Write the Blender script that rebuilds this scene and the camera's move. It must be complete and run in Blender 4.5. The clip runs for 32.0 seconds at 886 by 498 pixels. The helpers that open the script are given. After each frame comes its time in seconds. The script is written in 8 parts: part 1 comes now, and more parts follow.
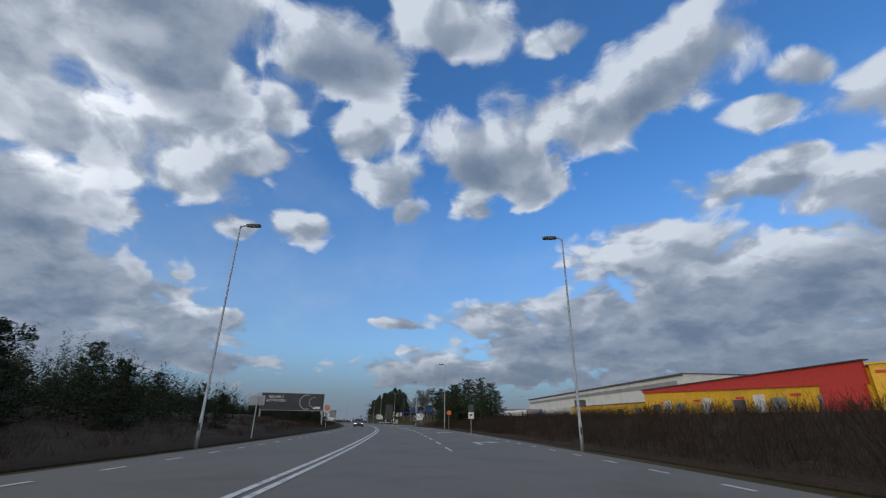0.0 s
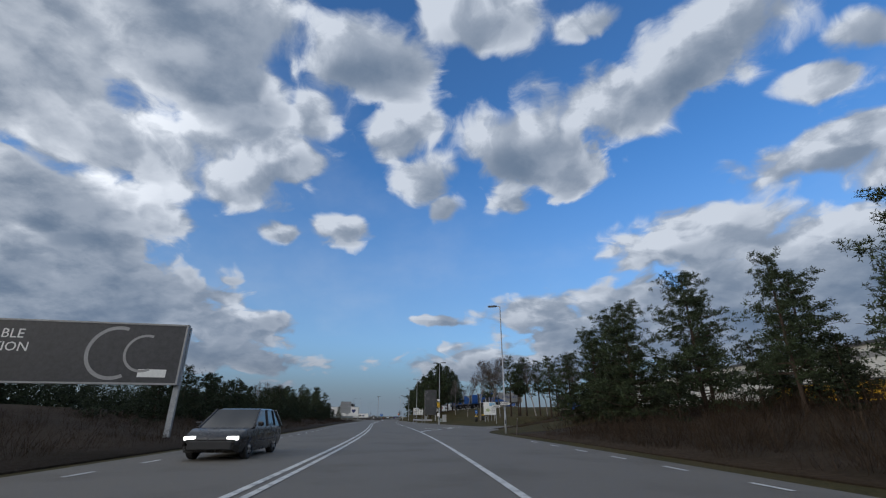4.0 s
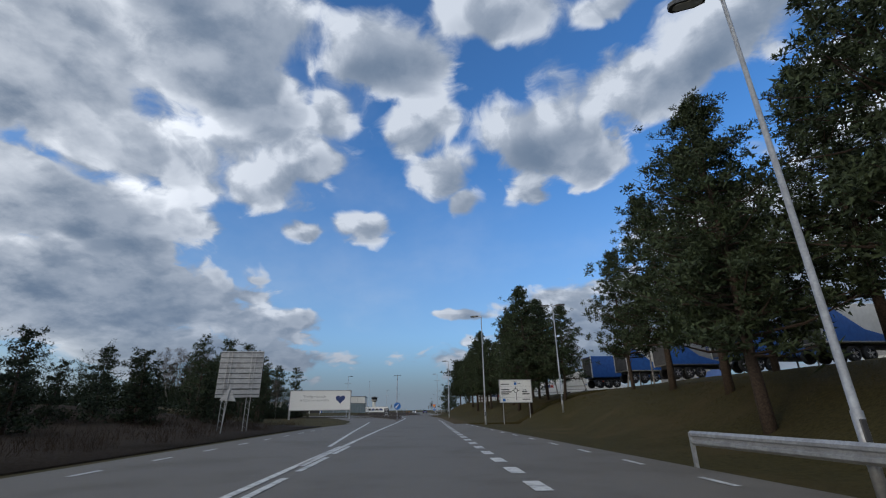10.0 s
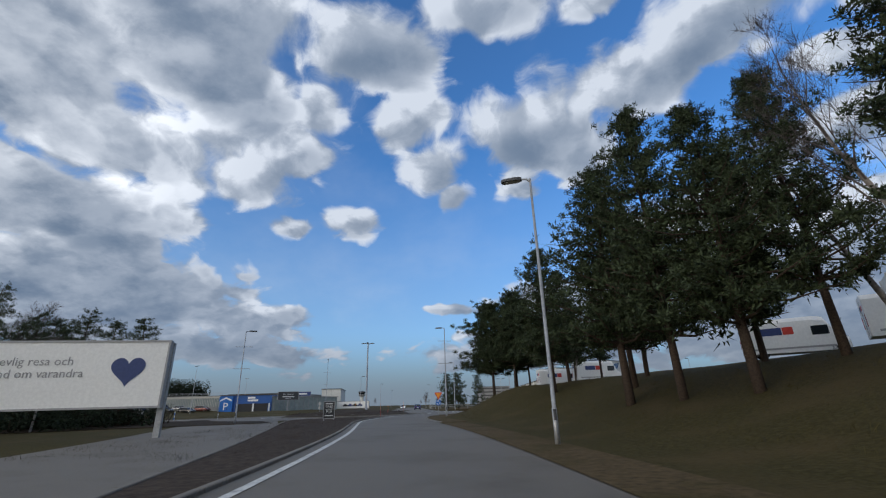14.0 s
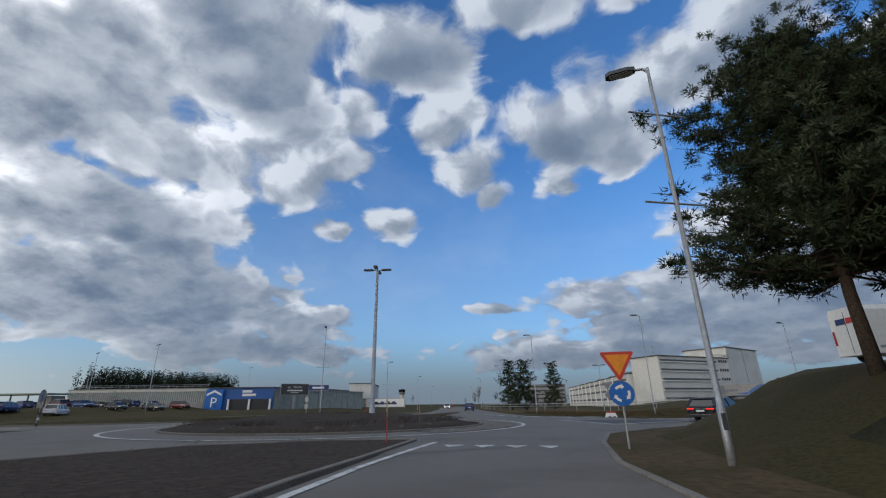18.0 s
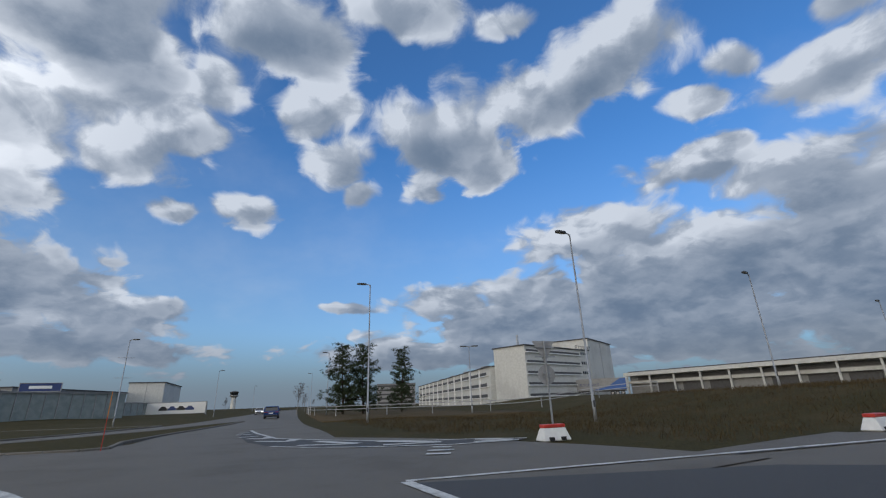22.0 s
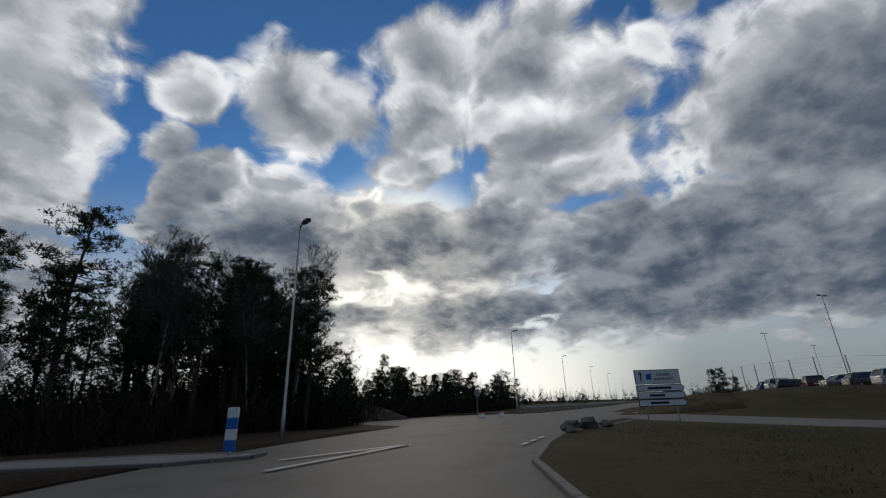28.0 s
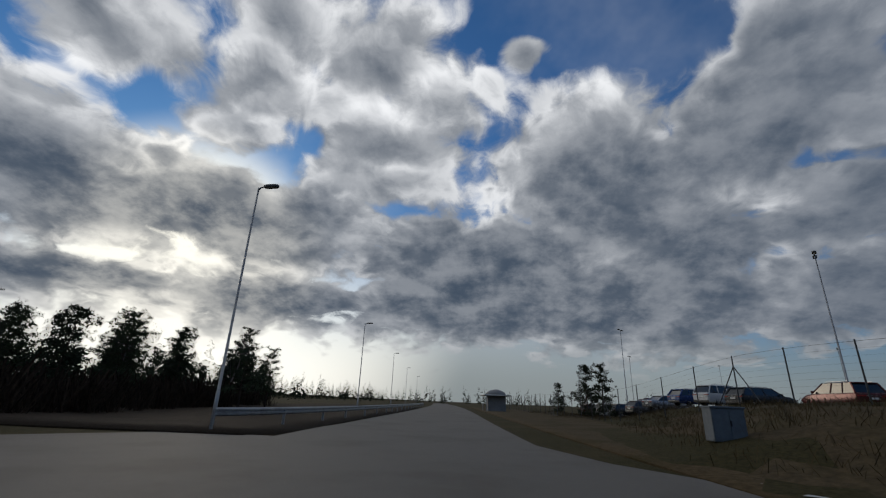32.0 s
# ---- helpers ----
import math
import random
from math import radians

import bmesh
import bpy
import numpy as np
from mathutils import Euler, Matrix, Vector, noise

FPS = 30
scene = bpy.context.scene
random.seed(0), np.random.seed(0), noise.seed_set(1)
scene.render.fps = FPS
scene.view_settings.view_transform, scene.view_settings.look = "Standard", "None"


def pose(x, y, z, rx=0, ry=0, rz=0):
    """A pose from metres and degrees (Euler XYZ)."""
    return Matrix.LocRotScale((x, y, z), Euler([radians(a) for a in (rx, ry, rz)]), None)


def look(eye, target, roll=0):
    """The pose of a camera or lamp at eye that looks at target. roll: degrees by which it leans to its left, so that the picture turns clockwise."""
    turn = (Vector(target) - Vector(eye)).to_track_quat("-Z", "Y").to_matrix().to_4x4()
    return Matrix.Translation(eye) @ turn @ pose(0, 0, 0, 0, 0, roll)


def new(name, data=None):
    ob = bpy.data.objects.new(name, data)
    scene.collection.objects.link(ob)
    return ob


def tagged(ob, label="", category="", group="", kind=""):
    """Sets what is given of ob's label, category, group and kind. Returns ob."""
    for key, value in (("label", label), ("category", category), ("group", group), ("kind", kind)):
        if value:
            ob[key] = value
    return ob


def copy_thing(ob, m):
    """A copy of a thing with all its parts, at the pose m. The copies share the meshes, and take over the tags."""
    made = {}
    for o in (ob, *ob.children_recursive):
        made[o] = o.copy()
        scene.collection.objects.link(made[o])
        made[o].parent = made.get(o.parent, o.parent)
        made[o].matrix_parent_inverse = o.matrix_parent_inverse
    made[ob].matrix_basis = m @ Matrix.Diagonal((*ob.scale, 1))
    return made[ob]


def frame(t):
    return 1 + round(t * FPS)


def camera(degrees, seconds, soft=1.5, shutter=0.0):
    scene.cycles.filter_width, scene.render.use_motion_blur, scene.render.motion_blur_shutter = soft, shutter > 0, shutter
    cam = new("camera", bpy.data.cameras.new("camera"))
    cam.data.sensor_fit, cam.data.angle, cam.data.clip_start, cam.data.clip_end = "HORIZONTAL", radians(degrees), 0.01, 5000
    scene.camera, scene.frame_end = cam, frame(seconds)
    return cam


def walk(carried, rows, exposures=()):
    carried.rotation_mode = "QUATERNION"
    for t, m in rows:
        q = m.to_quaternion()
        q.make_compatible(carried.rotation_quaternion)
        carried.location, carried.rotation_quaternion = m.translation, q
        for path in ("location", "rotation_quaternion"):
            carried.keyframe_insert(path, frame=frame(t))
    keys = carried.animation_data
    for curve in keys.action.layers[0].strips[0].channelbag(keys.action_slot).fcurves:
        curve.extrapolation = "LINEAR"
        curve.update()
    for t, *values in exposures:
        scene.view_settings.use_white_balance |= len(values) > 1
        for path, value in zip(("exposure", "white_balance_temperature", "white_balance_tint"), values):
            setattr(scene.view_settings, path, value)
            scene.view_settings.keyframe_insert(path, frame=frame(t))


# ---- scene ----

# ---- camera and walk ----
FOV = 91.41
ROWS = (
    (0.0, 0.00, -0.00, 1.18, -0.70, 21.74, -0.66),
    (0.5, -0.48, 9.79, 1.19, 0.02, 21.83, -0.75),
    (1.0, -1.13, 19.56, 1.20, 0.83, 21.89, -0.69),
    (1.5, -1.87, 29.22, 1.20, 1.71, 21.80, -0.58),
    (2.0, -2.72, 38.77, 1.20, 2.52, 21.68, -0.58),
    (2.5, -3.64, 48.23, 1.20, 3.16, 21.56, -0.66),
    (3.0, -4.61, 57.60, 1.20, 3.75, 21.52, -0.61),
    (3.5, -5.68, 66.77, 1.21, 4.38, 21.43, -0.22),
    (4.0, -6.96, 75.66, 1.20, 4.94, 21.22, 0.01),
    (4.5, -8.32, 84.24, 1.20, 5.65, 21.09, 0.13),
    (5.0, -9.76, 92.56, 1.20, 6.48, 21.09, 0.16),
    (5.5, -11.28, 100.66, 1.19, 7.46, 21.18, 0.14),
    (6.0, -12.85, 108.64, 1.19, 8.27, 21.15, 0.05),
    (6.5, -14.53, 116.57, 1.19, 8.76, 21.11, 0.07),
    (7.0, -16.33, 124.69, 1.19, 9.09, 21.05, 0.31),
    (7.5, -18.19, 132.97, 1.20, 9.15, 21.03, 0.50),
    (8.0, -20.17, 141.34, 1.21, 9.07, 20.89, 0.70),
    (8.5, -22.17, 149.76, 1.20, 8.81, 20.67, 0.84),
    (9.0, -24.14, 158.38, 1.20, 8.71, 20.62, 0.83),
    (9.5, -26.01, 167.30, 1.20, 8.40, 20.54, 0.78),
    (10.0, -27.78, 176.02, 1.20, 8.17, 20.46, 0.76),
    (10.5, -29.21, 183.77, 1.20, 8.04, 20.40, 0.80),
    (11.0, -30.78, 191.54, 1.20, 7.93, 20.34, 0.86),
    (11.5, -32.27, 199.32, 1.20, 7.64, 20.34, 0.93),
    (12.0, -33.72, 207.00, 1.20, 7.39, 20.30, 0.94),
    (12.5, -35.08, 214.52, 1.21, 7.14, 20.11, 1.01),
    (13.0, -36.41, 221.83, 1.21, 6.94, 20.02, 1.29),
    (13.5, -37.74, 228.87, 1.21, 6.87, 19.87, 1.57),
    (14.0, -39.02, 235.58, 1.21, 7.10, 19.80, 1.50),
    (14.5, -40.14, 241.82, 1.21, 7.80, 19.82, 1.26),
    (15.0, -41.30, 247.63, 1.20, 7.79, 19.90, 1.06),
    (15.5, -42.45, 253.04, 1.20, 8.87, 19.92, 1.02),
    (16.0, -43.66, 258.10, 1.20, 10.49, 19.85, 1.18),
    (16.5, -44.92, 262.84, 1.20, 12.07, 19.76, 1.41),
    (17.0, -46.17, 267.29, 1.20, 12.81, 19.75, 1.41),
    (17.5, -47.33, 271.49, 1.20, 12.88, 19.76, 1.22),
    (18.0, -48.37, 275.53, 1.22, 12.24, 19.82, 0.74),
    (18.5, -49.13, 279.50, 1.22, 9.13, 19.86, 0.08),
    (19.0, -49.47, 283.42, 1.16, 4.49, 19.80, -0.28),
    (19.5, -49.48, 287.24, 1.17, -1.37, 19.66, -0.31),
    (20.0, -49.17, 291.13, 1.20, -6.73, 19.67, -0.07),
    (20.5, -48.63, 294.73, 1.21, -10.34, 19.85, 0.23),
    (21.0, -48.09, 298.06, 1.20, -12.82, 19.86, 0.55),
    (21.5, -47.62, 301.30, 1.20, -12.05, 19.60, 1.29),
    (22.0, -47.44, 304.52, 1.20, -6.41, 19.49, 2.01),
    (22.5, -47.78, 307.66, 1.20, 2.45, 19.68, 2.72),
    (23.0, -48.77, 310.71, 1.20, 13.30, 19.96, 3.20),
    (23.5, -50.26, 313.34, 1.20, 25.21, 20.13, 3.59),
    (24.0, -52.17, 315.51, 1.19, 37.63, 20.10, 3.96),
    (24.5, -54.66, 317.32, 1.19, 50.47, 20.37, 4.09),
    (25.0, -58.04, 318.69, 1.19, 63.52, 20.52, 3.75),
    (25.5, -61.84, 319.25, 1.20, 76.98, 20.56, 3.42),
    (26.0, -65.56, 319.00, 1.21, 91.30, 20.47, 3.08),
    (26.5, -69.02, 318.16, 1.20, 103.19, 20.28, 3.30),
    (27.0, -72.34, 316.62, 1.20, 116.36, 20.17, 2.80),
    (27.5, -75.76, 314.14, 1.20, 125.30, 20.06, 2.20),
    (28.0, -79.26, 311.03, 1.20, 127.60, 19.89, 1.76),
    (28.5, -82.82, 307.90, 1.21, 124.86, 19.61, 1.41),
    (29.0, -86.48, 305.22, 1.19, 122.79, 19.29, 0.79),
    (29.5, -90.54, 302.70, 1.20, 118.83, 19.28, -0.11),
    (30.0, -95.18, 300.43, 1.20, 113.25, 19.42, -0.82),
    (30.5, -100.23, 298.57, 1.20, 108.70, 19.59, -1.32),
    (31.0, -105.57, 296.99, 1.20, 105.24, 19.68, -1.72),
    (31.5, -111.23, 295.55, 1.19, 102.55, 19.64, -1.98),
    (32.0, -117.12, 294.09, 1.19, 100.63, 19.44, -2.11),
)
cam = camera(FOV, 32.0, soft=1.2)
walk(cam, [(t, pose(x, y, z, 90 + p, r, w)) for t, x, y, z, w, p, r in ROWS],
     exposures=[(0.0, -0.25), (6.0, -0.28), (9.0, -0.25), (12.0, -0.05), (13.0, 0.0), (14.0, -0.12), (17.0, -0.22), (22.0, -0.26), (24.0, -0.64), (25.0, -1.05), (26.0, -1.4), (29.0, -1.28), (31.0, -1.35), (32.0, -1.35)])

# ---- world and sun ----
SUN_AZ, SUN_EL = -133.0, 14.0          # degrees: azimuth clockwise from +y, height over the horizon
world = bpy.data.worlds.new("sky")
scene.world = world
world.use_nodes = True


class Graph:
    """Short names for adding shader nodes."""

    def __init__(self, tree):
        self.tree = tree
        tree.nodes.clear()

    def node(self, kind, **settings):
        n = self.tree.nodes.new(kind)
        for key, value in settings.items():
            setattr(n, key, value)
        return n

    def link(self, a, b):
        self.tree.links.new(a, b)

    def put(self, socket, value):
        if isinstance(value, bpy.types.NodeSocket):
            self.link(value, socket)
        else:
            socket.default_value = value

    def math(self, op, a, b=0.0, c=0.0, clamp=False):
        n = self.node("ShaderNodeMath", operation=op, use_clamp=clamp)
        for s, v in zip(n.inputs, (a, b, c)):
            self.put(s, v)
        return n.outputs[0]

    def vec(self, op, a, b=(0, 0, 0)):
        n = self.node("ShaderNodeVectorMath", operation=op)
        self.put(n.inputs[0], a)
        self.put(n.inputs[1], b)
        return n.outputs["Value" if op in ("LENGTH", "DOT_PRODUCT") else "Vector"]

    def cells(self, vector, scale, smooth):
        n = self.node("ShaderNodeTexVoronoi", feature="SMOOTH_F1", voronoi_dimensions="2D")
        n.inputs["Scale"].default_value, n.inputs["Smoothness"].default_value = scale, smooth
        self.link(vector, n.inputs["Vector"])
        return n.outputs["Distance"]

    def noise(self, vector, scale, detail=6.0, rough=0.55, lac=2.0, distort=0.0, colour=False):
        n = self.node("ShaderNodeTexNoise")
        n.inputs["Scale"].default_value, n.inputs["Detail"].default_value = scale, detail
        n.inputs["Roughness"].default_value, n.inputs["Lacunarity"].default_value = rough, lac
        n.inputs["Distortion"].default_value = distort
        if vector:
            self.link(vector, n.inputs["Vector"])
        return n.outputs["Color" if colour else "Fac"]

    def ramp(self, value, a, b, low=0.0, high=1.0, smooth=True):
        n = self.node("ShaderNodeMapRange", interpolation_type="SMOOTHSTEP" if smooth else "LINEAR")
        for s, v in zip(n.inputs, (value, a, b, low, high)):
            self.put(s, v)
        return n.outputs[0]

    def mix(self, fac, a, b, blend="MIX"):
        n = self.node("ShaderNodeMix", data_type="RGBA", blend_type=blend)
        self.put(n.inputs[0], fac)
        for s, v in ((n.inputs[6], a), (n.inputs[7], b)):
            self.put(s, (*v, 1) if isinstance(v, tuple) and len(v) == 3 else v)
        return n.outputs[2]


def build_sky():
    g = Graph(world.node_tree)
    coord = g.node("ShaderNodeTexCoord").outputs["Generated"]
    sep = g.node("ShaderNodeSeparateXYZ")
    g.link(coord, sep.inputs[0])
    x, y, z = sep.outputs
    deg = 180 / math.pi
    az = g.math("MULTIPLY", g.math("ARCTAN2", x, y), deg)
    el = g.math("MULTIPLY", g.math("ARCSINE", z), deg)
    # clouds lie in a sheet overhead: they get flatter and finer towards the horizon
    lift = g.math("ADD", g.math("MAXIMUM", z, 0.0), 0.4)
    sheet = g.node("ShaderNodeCombineXYZ")
    g.link(g.math("DIVIDE", x, lift), sheet.inputs[0])
    g.link(g.math("DIVIDE", y, lift), sheet.inputs[1])
    p = sheet.outputs[0]
    warp = g.math("MULTIPLY", g.math("SUBTRACT", g.noise(p, 3.2, 3.0), 0.5), 8.0)
    warp_b = g.math("MULTIPLY", g.math("SUBTRACT", g.noise(g.vec("ADD", p, (7.3, 2.1, 4.0)), 3.2, 3.0), 0.5), 6.0)
    spot = g.node("ShaderNodeCombineXYZ")
    g.link(g.math("ADD", az, warp), spot.inputs[0])
    g.link(g.math("ADD", el, warp_b), spot.inputs[1])
    a = spot.outputs[0]
    field, slope = None, None
    for caz, cel, ra, re in CLOUDS_NORTH + CLOUDS_EAST + CLOUDS_NORTHWEST + CLOUDS_WEST + CLOUDS_WEST_LOW:
        q = g.vec("MULTIPLY", g.vec("SUBTRACT", a, (caz, cel, 0)), (1 / ra, 1 / re, 0))
        v = g.math("SUBTRACT", 1.0, g.vec("LENGTH", q))
        # the side of each cloud away from the sun
        w = g.math("MULTIPLY", g.math("MAXIMUM", v, 0.0), g.vec("DOT_PRODUCT", q, (0.55, -0.85, 0)))
        field = v if field is None else g.math("SMOOTH_MAX", field, v, 0.25)
        slope = w if slope is None else g.math("ADD", slope, w)
    # broken cloud, mostly out of view, is added overhead and behind to whiten the light
    overhead = g.ramp(el, 47.0, 62.0, -0.9, 0.35)
    behind = g.math("MAXIMUM", g.ramp(az, 68.0, 92.0, -0.9, 0.3), g.ramp(az, -176.0, -160.0, 0.3, -0.9))
    field = g.math("MAXIMUM", g.math("MAXIMUM", field, -0.8), g.math("MAXIMUM", overhead, behind))
    toward = (0.085 * math.sin(radians(SUN_AZ)), 0.085 * math.cos(radians(SUN_AZ)), 0.0)

    def puffs(q):
        """Rounded heaps of vapour: soft cells at two sizes, stirred and frayed by noise."""
        stir = g.vec("MULTIPLY", g.vec("SUBTRACT", g.noise(q, 4.0, 3.0, colour=True), (0.5, 0.5, 0.5)), (0.22, 0.22, 0.0))
        q = g.vec("ADD", q, stir)
        big = g.math("SUBTRACT", 0.42, g.cells(q, 6.4, 0.8))
        small = g.math("SUBTRACT", 0.42, g.cells(q, 15.0, 0.8))
        fray = g.math("SUBTRACT", g.noise(q, 8.2, 11.0, 0.6), 0.5)
        wisp = g.math("SUBTRACT", g.noise(q, 32.0, 8.0, 0.6), 0.5)
        fray = g.math("ADD", fray, g.math("MULTIPLY", wisp, 0.32))
        return g.math("ADD", g.math("MULTIPLY", big, 1.25), g.math("ADD", g.math("MULTIPLY", small, 0.62), g.math("MULTIPLY", fray, 1.45)))
    fine = puffs(p)
    fine_sunward = puffs(g.vec("ADD", p, toward))
    broad = g.math("SUBTRACT", g.noise(g.vec("ADD", p, (1.7, 5.5, 2.0)), 2.1, 3.0), 0.5)
    body = g.math("ADD", g.math("ADD", g.math("MULTIPLY", field, 1.25), fine), g.math("MULTIPLY", broad, 0.55))
    veil = g.ramp(g.noise(g.vec("ADD", p, (3.1, 9.2, 1.0)), 1.3, 6.0, 0.6), 0.48, 0.8, 0.0, 0.2)
    # how near the sun
    s = Vector((math.sin(radians(SUN_AZ)) * math.cos(radians(SUN_EL)), math.cos(radians(SUN_AZ)) * math.cos(radians(SUN_EL)), math.sin(radians(SUN_EL))))
    near = g.vec("DOT_PRODUCT", coord, tuple(s))
    side = g.ramp(near, -0.1, 0.7)
    thick = None
    for caz, cel, ra, re in CLOUDS_THICK + CLOUDS_THICK_WEST:
        q = g.vec("MULTIPLY", g.vec("SUBTRACT", a, (caz, cel, 0)), (1 / ra, 1 / re, 0))
        v = g.math("SUBTRACT", 1.0, g.vec("LENGTH", q))
        thick = v if thick is None else g.math("SMOOTH_MAX", thick, v, 0.2)
    thick = g.math("ADD", thick, g.math("MULTIPLY", fine, 0.6))
    body = g.math("ADD", body, g.ramp(thick, -0.5, 0.6, 0.0, 0.8))
    cover = g.ramp(g.math("ADD", body, g.math("MULTIPLY", side, 0.22)), -0.22, 0.44)
    thick = g.ramp(thick, -0.35, 0.8, 0.0, 0.66)
    mottle = g.math("MULTIPLY", g.math("SUBTRACT", g.noise(g.vec("ADD", p, (4.4, 0.3, 7.0)), 5.0, 5.0, 0.5), 0.5), g.math("SUBTRACT", 0.8, g.math("MULTIPLY", side, 0.3)))
    deep = g.math("MULTIPLY", g.ramp(body, 0.25, 1.35), g.math("ADD", g.math("MULTIPLY", side, 0.28), 0.12))
    turned = g.math("MULTIPLY", g.ramp(g.math("SUBTRACT", fine_sunward, fine), -0.42, 0.5), g.math("SUBTRACT", 0.78, g.math("MULTIPLY", side, 0.3)))
    lee = g.math("MULTIPLY", g.ramp(slope, -0.16, 0.24, -0.16, 0.26), g.math("SUBTRACT", 1.0, g.math("MULTIPLY", side, 0.6)))
    edge_on = g.ramp(el, 8.0, 30.0, 0.2, -0.06)
    shade = g.math("ADD", g.math("ADD", deep, turned), g.math("ADD", edge_on, mottle))
    shade = g.math("ADD", g.math("ADD", shade, lee), g.math("ADD", thick, g.math("MULTIPLY", side, 0.16)))
    # the shade settles gently towards its darkest
    shade = g.math("MAXIMUM", shade, 0.0)
    shade = g.math("SUBTRACT", 1.0, g.math("POWER", 2.718, g.math("MULTIPLY", shade, g.math("SUBTRACT", -1.7, g.math("MULTIPLY", side, 0.8)))))
    sky = g.node("ShaderNodeTexSky", sky_type="NISHITA", sun_disc=False, sun_elevation=radians(SUN_EL),
                 sun_rotation=radians(SUN_AZ), altitude=100, air_density=1.0, dust_density=0.4, ozone_density=2.0)
    clear = g.vec("MULTIPLY", sky.outputs[0], (0.076, 0.158, 0.245))
    # thin haze pales the blue towards the horizon
    clear = g.mix(g.ramp(el, 2.0, 34.0, 0.55, 0.03), clear, (0.36, 0.47, 0.6))
    glow = g.ramp(near, 0.955, 0.999)
    bright = g.mix(side, (0.715, 0.785, 0.90), (2.3, 2.34, 2.4))
    bright = g.mix(glow, bright, (4.6, 4.4, 3.9))
    dark = g.mix(side, (0.138, 0.207, 0.32), (0.128, 0.19, 0.288))
    billow = g.ramp(g.noise(g.vec("ADD", p, (9.0, 3.3, 2.0)), 6.0, 7.0, 0.6), 0.36, 0.68, 0.0, 0.2)
    dark = g.mix(billow, dark, bright)
    cloud = g.mix(shade, bright, dark)
    clear = g.mix(g.ramp(near, 0.955, 0.995), clear, (3.0, 2.9, 2.5))
    # the low sky pales on the sun's side
    low = g.math("MULTIPLY", g.ramp(el, 4.0, 26.0, 0.8, 0.0), g.ramp(near, 0.25, 0.85))
    west = g.ramp(near, 0.8, 0.985)
    clear = g.mix(low, clear, g.mix(west, (1.0, 1.06, 1.06), (2.7, 2.65, 2.45)))
    colour = g.mix(veil, clear, bright)
    colour = g.mix(cover, colour, cloud)
    # pale band of distant cloud along the horizon
    haze = g.mix(g.ramp(near, -0.2, 0.5), (0.2, 0.25, 0.32), (0.62, 0.70, 0.72))
    haze = g.mix(west, haze, (3.0, 2.92, 2.65))
    colour = g.mix(g.ramp(el, 0.8, 9.5, 0.92, 0.0), colour, haze)
    back = g.node("ShaderNodeBackground")
    g.link(colour, back.inputs[0])
    back.inputs[1].default_value = 1.0
    out = g.node("ShaderNodeOutputWorld")
    g.link(back.outputs[0], out.inputs[0])


# broken cloud: azimuth, height, half width, half height (degrees)
CLOUDS_NORTH = (
    (-45.0, 37.5, 10.2, 5.0),
    (-51.3, 29.5, 4.1, 7.6),
    (-28.9, 29.7, 7.4, 4.0),
    (-44.5, 28.1, 6.0, 4.6),
    (-45.4, 19.9, 6.3, 5.1),
    (-45.0, 12.6, 6.8, 4.2),
    (-31.7, 10.7, 7.1, 2.5),
    (-34.5, 6.2, 13.1, 2.0),
    (-15.5, 44.7, 12.6, 4.9),
    (0.7, 48.9, 13.0, 3.7),
    (-24.6, 37.5, 3.5, 3.8),
    (-32.7, 36.3, 6.0, 5.3),
    (-11.2, 36.5, 5.0, 4.1),
    (-7.6, 30.2, 4.9, 2.8),
    (-4.5, 26.4, 2.7, 1.9),
    (-19.3, 23.1, 4.5, 1.8),
    (-26.3, 22.3, 2.7, 1.5),
    (8.8, 34.2, 9.9, 6.0),
    (13.5, 29.2, 6.4, 3.0),
    (22.6, 36.9, 9.8, 5.0),
    (33.4, 40.0, 9.9, 4.8),
    (5.1, 26.9, 3.3, 1.8),
)
CLOUDS_EAST = (
    (32.5, 11.4, 15.5, 4.8),
    (18.9, 46.9, 5.8, 1.8),
    (47.9, 34.9, 3.1, 2.0),
    (53.8, 30.3, 7.8, 3.0),
    (42.8, 32.3, 3.7, 1.4),
    (60.1, 30.0, 4.7, 3.0),
    (60.4, 35.6, 3.6, 2.4),
    (44.3, 26.8, 2.4, 1.4),
    (63.9, 30.3, 2.2, 2.8),
    (39.1, 24.4, 7.4, 3.0),
    (49.6, 20.3, 9.0, 4.5),
    (58.6, 20.1, 5.4, 4.5),
    (27.5, 19.2, 9.6, 3.5),
    (39.6, 15.7, 13.7, 5.3),
    (52.7, 11.6, 11.6, 6.2),
    (21.6, 10.8, 17.9, 4.3),
    (38.2, 7.1, 20.8, 3.9),
    (53.3, 4.7, 10.7, 4.3),
    (10.4, 12.1, 9.0, 2.9),
    (3.2, 6.3, 14.0, 2.0),
    (-5.7, 12.0, 4.1, 0.8),
    (58.5, 7.4, 4.4, 5.5),
)
